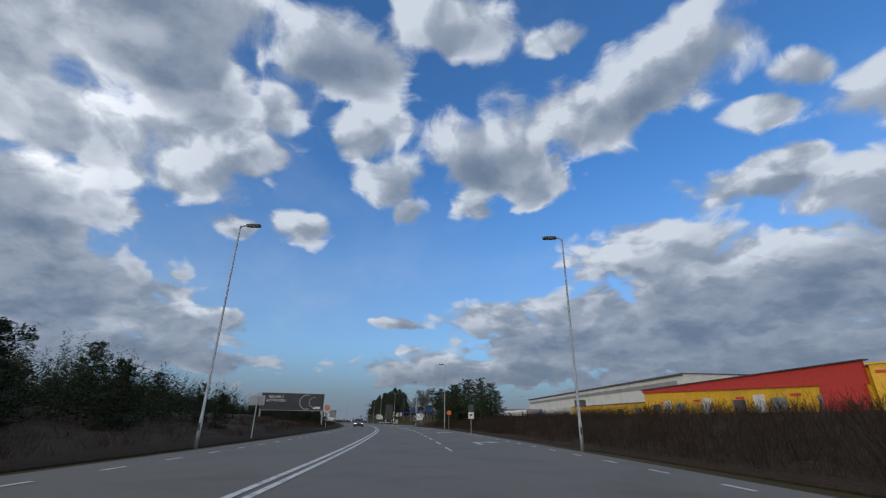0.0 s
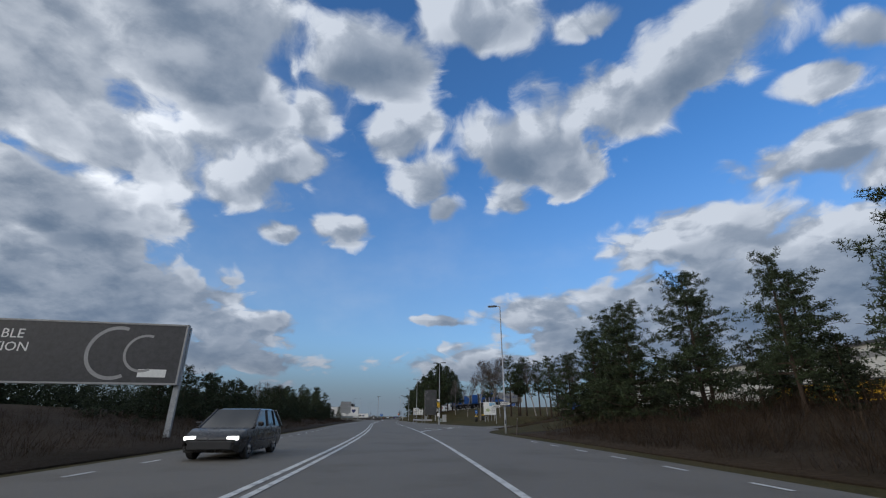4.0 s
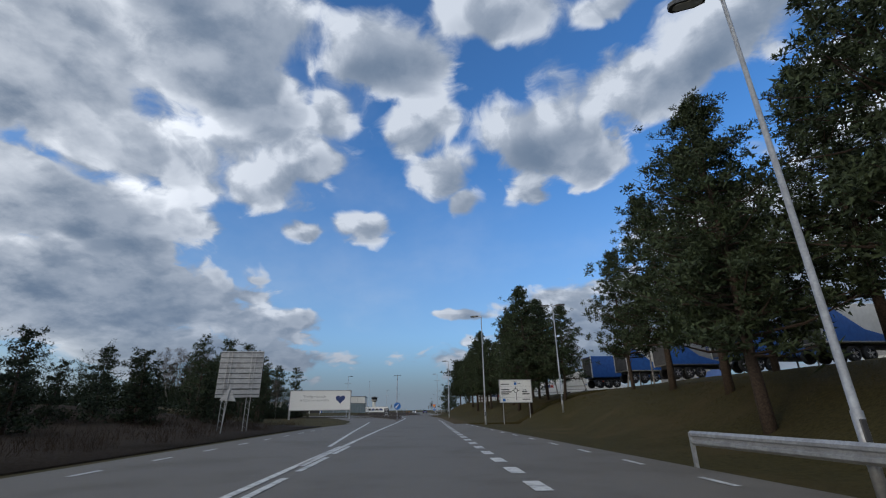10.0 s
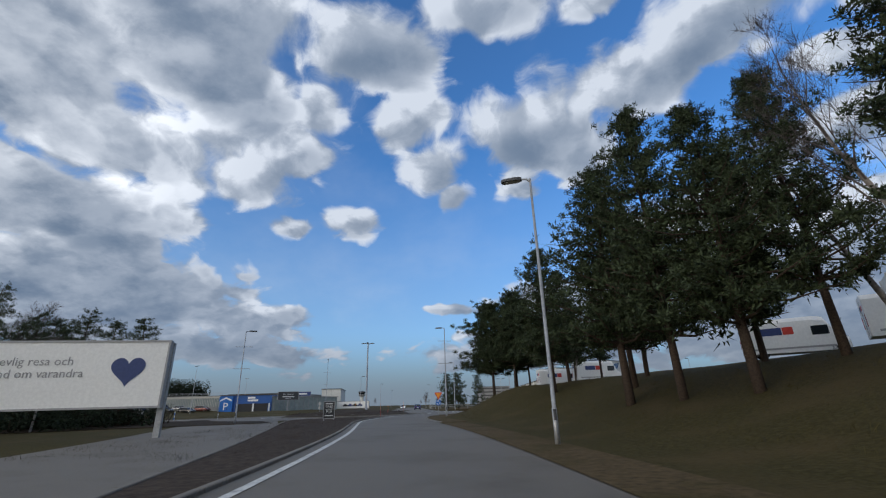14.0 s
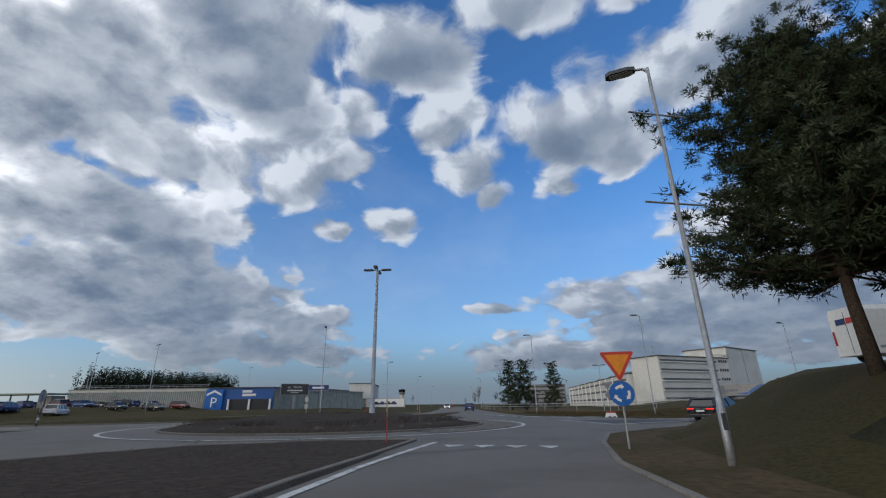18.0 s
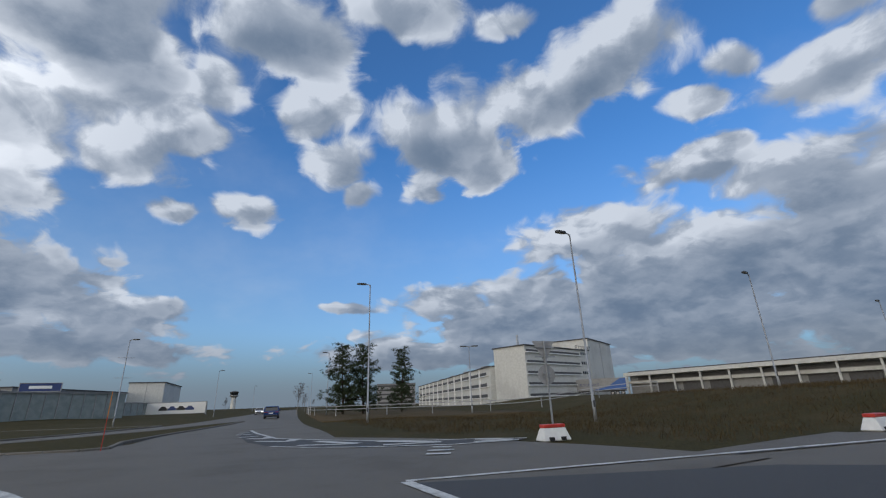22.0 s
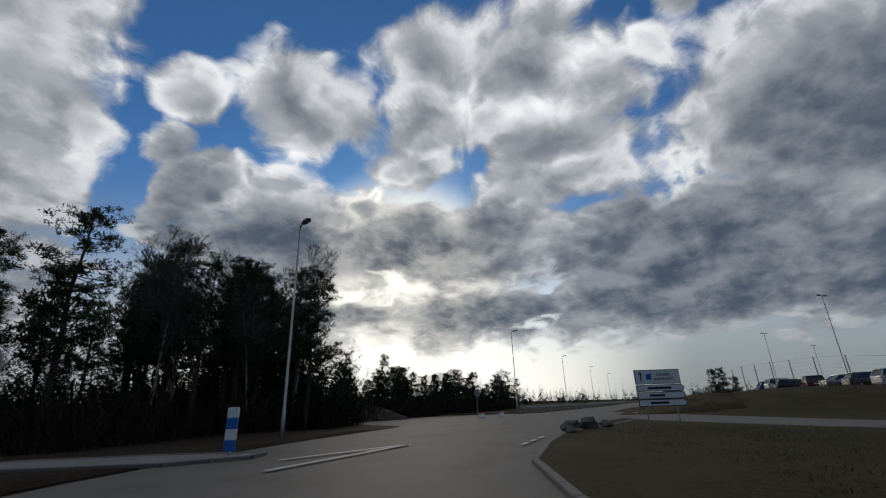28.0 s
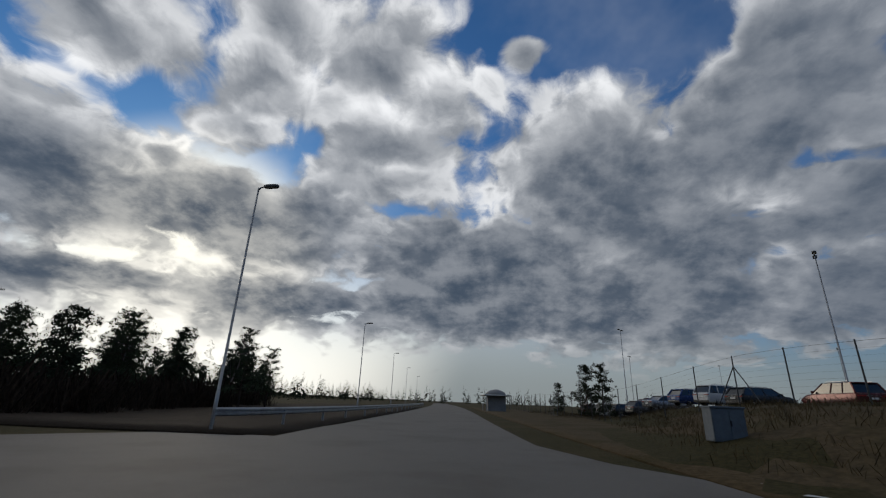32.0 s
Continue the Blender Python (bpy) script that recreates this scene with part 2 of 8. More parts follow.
CLOUDS_NORTHWEST = (
    (-52.7, 46.9, 11.5, 6.6),
    (-36.7, 44.1, 7.4, 7.3),
    (-50.7, 35.9, 9.6, 6.6),
    (-37.9, 32.1, 5.0, 3.9),
    (-23.2, 43.2, 5.6, 4.6),
    (-27.3, 30.9, 4.2, 4.0),
    (-33.7, 27.1, 4.7, 2.5),
    (-47.8, 27.2, 9.1, 4.4),
    (-53.9, 20.0, 13.1, 4.1),
    (-64.1, 29.3, 9.3, 5.6),
    (-48.8, 13.0, 12.7, 5.1),
    (-63.5, 10.7, 13.6, 4.2),
    (-29.7, 10.8, 6.1, 1.9),
    (-38.9, 7.2, 14.1, 2.5),
    (-79.3, 29.9, 9.5, 6.2),
    (-73.3, 17.4, 12.7, 6.0),
)
CLOUDS_WEST = (
    (-150.8, 37.8, 6.6, 4.8),
    (-143.3, 36.0, 7.6, 4.2),
    (-161.7, 35.1, 4.7, 3.3),
    (-162.9, 28.8, 3.1, 2.9),
    (-158.4, 26.3, 4.9, 3.2),
    (-152.0, 24.3, 6.8, 3.2),
    (-142.9, 24.2, 8.9, 2.6),
    (-127.6, 44.3, 8.9, 4.2),
    (-126.5, 36.0, 10.1, 6.0),
    (-114.4, 43.4, 13.0, 5.6),
    (-110.7, 33.4, 12.8, 4.9),
    (-129.1, 30.2, 7.9, 2.8),
    (-103.5, 37.9, 9.6, 5.3),
    (-148.0, 19.0, 12.7, 4.3),
    (-131.1, 21.3, 13.7, 5.7),
    (-118.7, 20.8, 9.5, 5.9),
    (-97.0, 16.8, 16.3, 7.8),
    (-89.1, 43.4, 4.0, 1.7),
    (-81.3, 29.6, 12.6, 8.0),
    (-70.2, 23.2, 8.7, 9.3),
    (-65.7, 34.1, 4.8, 4.8),
    (-146.2, 10.4, 10.8, 2.8),
    (-124.2, 11.0, 16.4, 3.2),
    (-101.1, 10.5, 18.2, 3.6),
)
CLOUDS_WEST_LOW = (
    (-78.8, 11.7, 13.6, 5.4),
    (-110.7, 26.6, 12.2, 3.7),
)
CLOUDS_THICK = (
    (33.5, 10.8, 16.0, 4.6),
    (46.0, 13.0, 10.0, 4.2),
    (51.9, 8.3, 10.6, 3.9),
    (35.2, 8.0, 15.7, 4.0),
    (59.0, 13.7, 4.6, 4.1),
    (17.8, 8.8, 10.9, 2.5),
    (52.7, 17.7, 5.8, 2.0),
    (10.4, 4.9, 14.2, 1.7),
    (-37.8, 37.0, 6.6, 3.9),
    (-16.1, 42.7, 9.7, 2.8),
    (-46.4, 17.3, 4.7, 4.7),
    (9.4, 30.6, 7.5, 3.2),
    (-37.2, 7.0, 10.4, 2.2),
    (28.8, 36.6, 7.8, 2.5),
)
CLOUDS_THICK_WEST = (
    (-60.0, 31.0, 11.0, 8.0),
    (-148.2, 20.3, 11.6, 3.4),
    (-131.0, 20.6, 12.3, 4.6),
    (-97.0, 16.8, 13.5, 6.1),
    (-78.9, 25.8, 9.9, 7.3),
    (-147.4, 10.8, 10.0, 1.8),
    (-119.8, 11.5, 11.1, 2.2),
    (-69.6, 16.0, 5.9, 8.1),
    (-98.9, 11.5, 11.3, 2.5),
    (-160.8, 21.8, 3.5, 4.6),
    (-81.5, 12.0, 12.8, 3.8),
    (-42.7, 42.2, 8.3, 7.6),
    (-57.7, 37.2, 5.2, 4.1),
    (-48.9, 11.6, 14.0, 5.1),
    (-53.1, 19.2, 10.1, 3.0),
    (-89.4, 18.1, 9.0, 4.5),
)
build_sky()
sun = new("sun", bpy.data.lights.new("sun", "SUN"))
sun.data.energy, sun.data.angle, sun.data.color = 1.0, radians(20), (1.0, 0.86, 0.68)
sun.matrix_world = look((math.sin(radians(SUN_AZ)) * 100, math.cos(radians(SUN_AZ)) * 100, math.tan(radians(SUN_EL)) * 100), (0, 0, 0))

# ---- materials ----
def surface(name, low, high, rough=0.8, scale=3.0, metal=0.0, bump=0.0, bump_scale=40.0, stain=None, stain_scale=0.4, stain_amount=0.5,
            vary=0.0, island=False, spec=0.5):
    """A worn surface: fine grain between two colours, larger stains, small relief."""
    m = bpy.data.materials.new(name)
    m.use_nodes = True
    g = Graph(m.node_tree)
    pos = g.node("ShaderNodeTexCoord").outputs["Object"]
    fac = g.ramp(g.noise(pos, scale, 8.0, 0.65), 0.3, 0.7)
    col = g.mix(fac, low, high)
    if stain:
        col = g.mix(g.ramp(g.noise(pos, stain_scale, 4.0, 0.6), 0.45, 0.7, 0.0, stain_amount), col, stain)
    if vary:
        if island:
            rnd = g.node("ShaderNodeNewGeometry").outputs["Random Per Island"]
        else:
            rnd = g.node("ShaderNodeObjectInfo").outputs["Random"]
        k = g.ramp(rnd, 0.0, 1.0, 1 - vary, 1 + vary, smooth=False)
        n = g.node("ShaderNodeVectorMath", operation="SCALE")
        g.link(col, n.inputs[0])
        g.link(k, n.inputs[3])
        col = n.outputs[0]
    b = g.node("ShaderNodeBsdfPrincipled")
    g.put(b.inputs["Base Color"], col)
    g.put(b.inputs["Roughness"], g.ramp(g.noise(pos, scale * 2.1, 5.0), 0.3, 0.7, max(0.03, rough - 0.1), min(1.0, rough + 0.1)))
    b.inputs["Metallic"].default_value = metal
    b.inputs["Specular IOR Level"].default_value = spec
    if bump:
        n = g.node("ShaderNodeBump")
        n.inputs["Strength"].default_value, n.inputs["Distance"].default_value = bump, 0.02
        g.link(g.noise(pos, bump_scale, 6.0, 0.7), n.inputs["Height"])
        g.link(n.outputs[0], b.inputs["Normal"])
    out = g.node("ShaderNodeOutputMaterial")
    g.link(b.outputs[0], out.inputs[0])
    return m


def plain(name, colour, rough=0.5, metal=0.0, spread=0.12, scale=6.0, spec=0.5):
    c = tuple(colour)
    return surface(name, tuple(v * (1 - spread) for v in c), tuple(min(1, v * (1 + spread)) for v in c), rough, scale, metal, spec=spec)


def lamp_mat(name, colour, strength):
    m = bpy.data.materials.new(name)
    m.use_nodes = True
    b = m.node_tree.nodes["Principled BSDF"]
    b.inputs["Base Color"].default_value = (*colour, 1)
    b.inputs["Emission Color"].default_value = (*colour, 1)
    b.inputs["Emission Strength"].default_value = strength
    b.inputs["Roughness"].default_value = 0.2
    return m


def tinted_glass(name, colour, rough=0.04):
    m = bpy.data.materials.new(name)
    m.use_nodes = True
    b = m.node_tree.nodes["Principled BSDF"]
    b.inputs["Base Color"].default_value = (*colour, 1)
    b.inputs["Roughness"].default_value = rough
    b.inputs["Specular IOR Level"].default_value = 0.6
    return m


ASPHALT = surface("asphalt", (0.09, 0.081, 0.067), (0.152, 0.137, 0.115), 0.75, 60.0, bump=0.35, bump_scale=120, stain=(0.072, 0.06, 0.044), stain_scale=0.35, stain_amount=0.6)
ASPHALT_NEW = surface("dark_asphalt", (0.04, 0.04, 0.042), (0.06, 0.06, 0.062), 0.8, 60.0, bump=0.3, bump_scale=120)
ASPHALT_PALE = surface("pale_asphalt", (0.17, 0.16, 0.15), (0.22, 0.21, 0.2), 0.85, 40.0, bump=0.3, bump_scale=100, stain=(0.1, 0.1, 0.1), stain_scale=0.5)
PAINT_WHITE = surface("road_paint", (0.42, 0.42, 0.4), (0.62, 0.62, 0.6), 0.7, 25.0, stain=(0.16, 0.16, 0.155), stain_scale=3.0, stain_amount=0.75)
GRASS = surface("winter_grass", (0.03, 0.0265, 0.0095), (0.064, 0.053, 0.02), 0.95, 9.0, bump=0.9, bump_scale=30, stain=(0.07, 0.052, 0.024), stain_scale=0.3, stain_amount=0.8, spec=0.1)
DEAD_GRASS = surface("dead_grass", (0.024, 0.0175, 0.012), (0.052, 0.038, 0.026), 0.95, 6.0, bump=0.9, bump_scale=24, stain=(0.022, 0.017, 0.01), stain_scale=0.25, stain_amount=0.7, spec=0.1)
TAN_GRASS = surface("tan_grass", (0.055, 0.04, 0.021), (0.11, 0.08, 0.043), 0.95, 5.0, bump=0.9, bump_scale=22, stain=(0.045, 0.038, 0.012), stain_scale=0.35, stain_amount=0.75, spec=0.1)
SOIL = surface("bare_soil", (0.03, 0.023, 0.0175), (0.066, 0.051, 0.04), 0.95, 5.0, bump=0.9, bump_scale=14, spec=0.1)
KERB = surface("granite_kerb", (0.11, 0.1, 0.086), (0.19, 0.174, 0.15), 0.85, 30.0, bump=0.3, vary=0.15)
COBBLE = surface("cobble", (0.09, 0.08, 0.066), (0.14, 0.125, 0.105), 0.8, 20.0, bump=0.4, vary=0.25)
STEEL = surface("galvanised_steel", (0.3, 0.31, 0.32), (0.42, 0.43, 0.44), 0.5, 12.0, metal=0.6, stain=(0.2, 0.2, 0.2), stain_scale=2.0)
STEEL_DARK = plain("dark_steel", (0.06, 0.062, 0.065), 0.5, 0.4)
BARK = surface("pine_bark", (0.04, 0.031, 0.026), (0.09, 0.067, 0.052), 0.95, 18.0, bump=0.8, bump_scale=30, spec=0.1)
BIRCH_BARK = surface("birch_bark", (0.16, 0.14, 0.125), (0.32, 0.3, 0.28), 0.85, 7.0, bump=0.3, stain=(0.04, 0.035, 0.03), stain_scale=4.0, stain_amount=0.9)
TWIG = surface("twigs", (0.08, 0.07, 0.066), (0.15, 0.132, 0.126), 0.9, 8.0, spec=0.1)
NEEDLE = surface("pine_needles", (0.022, 0.033, 0.017), (0.052, 0.071, 0.033), 0.7, 3.0, vary=0.45, island=True, spec=0.2)
NEEDLE_DARK = surface("spruce_needles", (0.016, 0.023, 0.014), (0.034, 0.046, 0.024), 0.8, 3.0, vary=0.45, island=True, spec=0.15)
SCRUB = surface("bare_scrub", (0.022, 0.0155, 0.011), (0.05, 0.035, 0.024), 0.95, 5.0, vary=0.4, island=True, spec=0.1)
WHITE = plain("white_paint", (0.72, 0.72, 0.7), 0.45, spread=0.06)
WHITE_WALL = surface("white_render", (0.5, 0.5, 0.47), (0.6, 0.6, 0.57), 0.85, 2.0, stain=(0.35, 0.34, 0.32), stain_scale=0.2, stain_amount=0.4)
CREAM_WALL = surface("cream_cladding", (0.42, 0.41, 0.36), (0.5, 0.49, 0.44), 0.7, 2.0, stain=(0.3, 0.29, 0.26), stain_scale=0.15, stain_amount=0.4)
GREY_WALL = surface("grey_cladding", (0.2, 0.2, 0.2), (0.27, 0.27, 0.265), 0.7, 2.0, stain=(0.14, 0.14, 0.14), stain_scale=0.2)
DARK_WALL = surface("dark_cladding", (0.05, 0.05, 0.052), (0.08, 0.08, 0.082), 0.6, 3.0)
ROOF = surface("roof_felt", (0.05, 0.05, 0.052), (0.08, 0.08, 0.08), 0.85, 4.0)
YELLOW_WALL = surface("yellow_cladding", (0.6, 0.33, 0.012), (0.72, 0.42, 0.02), 0.6, 2.0, stain=(0.42, 0.24, 0.02), stain_scale=0.2)
RED_WALL = surface("red_cladding", (0.42, 0.03, 0.02), (0.5, 0.045, 0.03), 0.6, 2.0)
BLUE = surface("blue_panel", (0.012, 0.07, 0.26), (0.02, 0.1, 0.34), 0.45, 3.0)
BLUE_SIGN = plain("blue_sign_face", (0.01, 0.12, 0.42), 0.4)
RED = plain("red_paint", (0.5, 0.04, 0.025), 0.45)
ORANGE = plain("orange_sign_face", (0.75, 0.25, 0.01), 0.4)
YELLOW = plain("yellow_paint", (0.7, 0.42, 0.02), 0.45)
BLACK = plain("black_paint", (0.018, 0.018, 0.02), 0.5)
NAVY = plain("navy_print", (0.02, 0.04, 0.14), 0.5)
GREY = plain("grey_paint", (0.3, 0.3, 0.3), 0.5)
BOARD = surface("charcoal_print", (0.035, 0.035, 0.038), (0.055, 0.055, 0.06), 0.5, 4.0)
GREEN_PRINT = plain("green_print", (0.02, 0.13, 0.06), 0.5)
PALE_BLUE = plain("pale_blue_print", (0.2, 0.42, 0.6), 0.5)
GLASS = tinted_glass("dark_glass", (0.015, 0.018, 0.022))
GLASS_PALE = surface("pale_glass_wall", (0.2, 0.24, 0.24), (0.28, 0.32, 0.31), 0.15, 0.8)
TYRE = plain("tyre_rubber", (0.02, 0.02, 0.021), 0.85)
RIM = plain("alloy", (0.45, 0.45, 0.46), 0.3, 0.8)
STONE = surface("boulder", (0.045, 0.042, 0.039), (0.12, 0.113, 0.105), 0.9, 6.0, bump=0.6, vary=0.3)
TAIL_LIT = lamp_mat("tail_light_lit", (1.0, 0.02, 0.012), 1.8)
TAIL = plain("tail_light", (0.3, 0.015, 0.01), 0.2)
HEAD_LIT = lamp_mat("head_light_lit", (1.0, 0.97, 0.9), 3.0)
LED_ORANGE = lamp_mat("led_panel", (1.0, 0.16, 0.03), 0.9)
LAMP_GLASS = plain("lamp_glass", (0.5, 0.5, 0.48), 0.2)


# ---- building blocks ----
def box(bm, cx, cy, cz, sx, sy, sz, bevel=0.0, turn=0.0):
    """A box by its centre and size; its corners may be softened."""
    r = bmesh.ops.create_cube(bm, size=1.0)
    vs = r["verts"]
    bmesh.ops.scale(bm, vec=(sx, sy, sz), verts=vs)
    if bevel:
        es = list({e for v in vs for e in v.link_edges})
        vs = list({v for f in bmesh.ops.bevel(bm, geom=es, offset=bevel, segments=1, affect="EDGES", profile=0.5)["faces"] for v in f.verts} | {v for v in vs if v.is_valid})
    if turn:
        bmesh.ops.rotate(bm, cent=(0, 0, 0), matrix=Matrix.Rotation(radians(turn), 3, "Z"), verts=vs)
    bmesh.ops.translate(bm, vec=(cx, cy, cz), verts=vs)
    return vs


def tube(bm, points, radii, sides=8, cap=True):
    """A round limb along points with a radius at each."""
    rings = []
    for i, p in enumerate(points):
        p = Vector(p)
        d = (Vector(points[min(i + 1, len(points) - 1)]) - Vector(points[max(i - 1, 0)])).normalized()
        u = d.orthogonal().normalized() if abs(d.z) > 0.999 else d.cross(Vector((0, 0, 1))).normalized()
        w = d.cross(u)
        rings.append([bm.verts.new(p + (u * math.cos(a) + w * math.sin(a)) * radii[i]) for a in (2 * math.pi * k / sides for k in range(sides))])
    for a, b in zip(rings, rings[1:]):
        for k in range(sides):
            bm.faces.new((a[k], a[(k + 1) % sides], b[(k + 1) % sides], b[k]))
    if cap and sides > 2:
        bm.faces.new(rings[-1])
        bm.faces.new(rings[0][::-1])


def slab(bm, outline, z0, z1):
    """A plate with an outline of (x, y), from z0 up to z1."""
    low = [bm.verts.new((x, y, z0)) for x, y in outline]
    high = [bm.verts.new((x, y, z1)) for x, y in outline]
    n = len(low)
    bm.faces.new(high)
    bm.faces.new(low[::-1])
    for i in range(n):
        bm.faces.new((low[i], low[(i + 1) % n], high[(i + 1) % n], high[i]))
    bmesh.ops.recalc_face_normals(bm, faces=bm.faces)


def plate(bm, outline, y0, y1):
    """An upright plate with an outline of (x, z), from y0 to y1."""
    a = [bm.verts.new((x, y0, z)) for x, z in outline]
    b = [bm.verts.new((x, y1, z)) for x, z in outline]
    n = len(a)
    bm.faces.new(a)
    bm.faces.new(b[::-1])
    for i in range(n):
        bm.faces.new((a[i], a[(i + 1) % n], b[(i + 1) % n], b[i]))
    bmesh.ops.recalc_face_normals(bm, faces=bm.faces)


def disc(r, cx=0.0, cz=0.0, n=28):
    return [(cx + r * math.cos(2 * math.pi * k / n), cz + r * math.sin(2 * math.pi * k / n)) for k in range(n)]


def mesh_of(name, bm, material, smooth=False):
    me = bpy.data.meshes.new(name)
    bm.to_mesh(me)
    bm.free()
    me.materials.append(material)
    if smooth:
        me.polygons.foreach_set("use_smooth", [True] * len(me.polygons))
    return me


def part(name, bm, material, parent, label="", smooth=False):
    ob = new(name, mesh_of(name, bm, material, smooth))
    ob.parent = parent
    if label:
        tagged(ob, label)
    return ob


def piece(name, me, parent, m):
    ob = new(name, me)
    ob.parent = parent
    ob.matrix_local = m
    return ob


def thing(name, label, category, group="", m=None):
    ob = tagged(new(name), label, category, group)
    ob.empty_display_size = 0.3
    if m is not None:
        ob.matrix_basis = m
    return ob


def structure(name, bm, material, label="", smooth=False, kind="structure"):
    ob = new(name, mesh_of(name, bm, material, smooth))
    return tagged(ob, label, "", "", kind)


def lettering(name, text, size, material, parent, x, y, z, label="", align="CENTER", thick=0.006):
    """Raised lettering that stands upright and faces -y."""
    cu = bpy.data.curves.new(name, "FONT")
    cu.body, cu.size, cu.extrude, cu.align_x, cu.align_y = text, size, thick, align, "CENTER"
    cu.resolution_u = 2
    ob = bpy.data.objects.new(name, cu)
    scene.collection.objects.link(ob)
    me = bpy.data.meshes.new_from_object(ob.evaluated_get(bpy.context.evaluated_depsgraph_get()))
    bpy.data.objects.remove(ob)
    me.materials.clear()
    me.materials.append(material)
    made = new(name, me)
    made.parent = parent
    made.matrix_local = pose(x, y, z, 90, 0, 0)
    if label:
        tagged(made, label)
    return made


def bars(name, parent, material, rows, y, label=""):
    """Unreadable lines of print: bars of (x, z, width, height)."""
    bm = bmesh.new()
    for x, z, w, h in rows:
        box(bm, x, y, z, w, 0.008, h)
    return part(name, bm, material, parent, label)


# ---- the plan of the roads ----
def smooth_line(points, step=2.0):
    """A gliding line through the points, sampled at even steps."""
    pts = [Vector((p[0], p[1])) for p in points]
    pts = [2 * pts[0] - pts[1]] + pts + [2 * pts[-1] - pts[-2]]
    out = []
    for i in range(1, len(pts) - 2):
        a, b, c, d = pts[i - 1:i + 3]
        n = max(2, int((c - b).length / step))
        for k in range(n):
            t = k / n
            out.append(0.5 * ((2 * b) + (c - a) * t + (2 * a - 5 * b + 4 * c - d) * t * t + (3 * b - a - 3 * c + d) * t ** 3))
    out.append(pts[-2])
    return out


class Line:
    """A road's reference line: a point by its length along and its offset to the right."""

    def __init__(self, points, step=2.0):
        self.pts = smooth_line(points, step)
        self.len = [0.0]
        for a, b in zip(self.pts, self.pts[1:]):
            self.len.append(self.len[-1] + (b - a).length)

    def at(self, s, off=0.0):
        i = 0
        while i < len(self.len) - 2 and self.len[i + 1] < s:
            i += 1
        a, b = self.pts[i], self.pts[i + 1]
        d = (b - a).normalized()
        p = a + d * (s - self.len[i])
        return Vector((p.x + d.y * off, p.y - d.x * off))

    def heading(self, s):
        d = self.at(s + 0.5) - self.at(s - 0.5)
        return math.degrees(math.atan2(-d.x, d.y))


def between(table, s):
    """A value from rows of (s, value), straight between them."""
    if s <= table[0][0]:
        return table[0][1]
    for (a, u), (b, v) in zip(table, table[1:]):
        if s <= b:
            return u + (v - u) * (s - a) / (b - a)
    return table[-1][1]


def ribbon(bm, line, s0, s1, left, right, z, step=4.0, thick=0.0):
    """A strip along a line between two offsets, which may be numbers or tables."""
    n = max(1, int((s1 - s0) / step))
    rows = []
    for k in range(n + 1):
        s = s0 + (s1 - s0) * k / n
        l = between(left, s) if isinstance(left, (list, tuple)) else left
        r = between(right, s) if isinstance(right, (list, tuple)) else right
        a, b = line.at(s, l), line.at(s, r)
        rows.append((bm.verts.new((a.x, a.y, z)), bm.verts.new((b.x, b.y, z))))
    for a, b in zip(rows, rows[1:]):
        bm.faces.new((a[0], a[1], b[1], b[0]))


# the driven lane of the main road, from 60 m behind the start to the roundabout
MAIN = Line([(2.6, -60), (1.3, -25), (0, 0), (-1.13, 19.6), (-2.72, 38.8), (-4.61, 57.6), (-6.96, 75.7), (-9.76, 92.6), (-12.85, 108.6), (-16.33, 124.7),
             (-20.17, 141.3), (-24.14, 158.4), (-27.78, 176), (-30.78, 191.5), (-33.72, 207), (-36.41, 221.8), (-39.02, 235.6), (-41.3, 247.6),
             (-43.66, 258.1), (-46.17, 267.3), (-48.37, 275.5), (-49.4, 283.4), (-49.3, 291), (-48.9, 298)])
S0 = 60.1                                # length of MAIN at the walk's start
HUB, R_ISLAND, R_APRON, R_OUT = Vector((-62, 304)), 9.8, 12.3, 19.0
NORTH = Line([(-52.5, 319), (-54.5, 328), (-57.5, 339), (-61, 355), (-64.5, 372), (-75, 425), (-90, 500), (-115, 620), (-160, 800)])
SOUTHBOUND = Line([(-71.2, 319), (-70, 325), (-67.6, 331), (-65.9, 338), (-65.7, 352), (-69.5, 374), (-79.5, 425), (-97, 500), (-120, 620)])
EAST = Line([(-46, 305.5), (-40, 307.5), (-33, 310.5), (-15, 317), (20, 330), (80, 352)])
WEST = Line([(-76, 311.5), (-82.8, 307.0), (-90.5, 302.2), (-105.6, 296.4), (-117, 293.6), (-140, 289.3), (-190, 281), (-260, 268), (-420, 235)])
SIDE = Line([(-124, 296), (-113, 305), (-101, 317), (-93, 335), (-90, 360)])
ONCOMING = Line([(-41.5, 226), (-44.5, 236), (-50, 248), (-56.5, 262), (-64, 276), (-70, 288), (-73, 296)])
JUNCTION = Line([(-12.5, 125.5), (-7.6, 131.5), (-3.4, 137.5), (2.2, 146), (9.4, 156), (20, 165), (33, 172), (60, 181), (120, 192)])
ROADS = ((MAIN, 8.5), (NORTH, 4.5), (SOUTHBOUND, 2.4), (EAST, 5.0), (WEST, 5.0), (SIDE, 2.8), (ONCOMING, 4.0), (JUNCTION, 4.2))
ROAD_PTS = np.array([(p.x, p.y, w if line is not MAIN else float(np.interp(p.y, [225, 250], [w, 3.9]))) for line, w in ROADS for p in line.pts])
MAIN_PTS = np.array([(p.x, p.y) for p in MAIN.pts])
MAIN_DIR = np.gradient(MAIN_PTS, axis=0)
MAIN_DIR /= np.linalg.norm(MAIN_DIR, axis=1)[:, None]


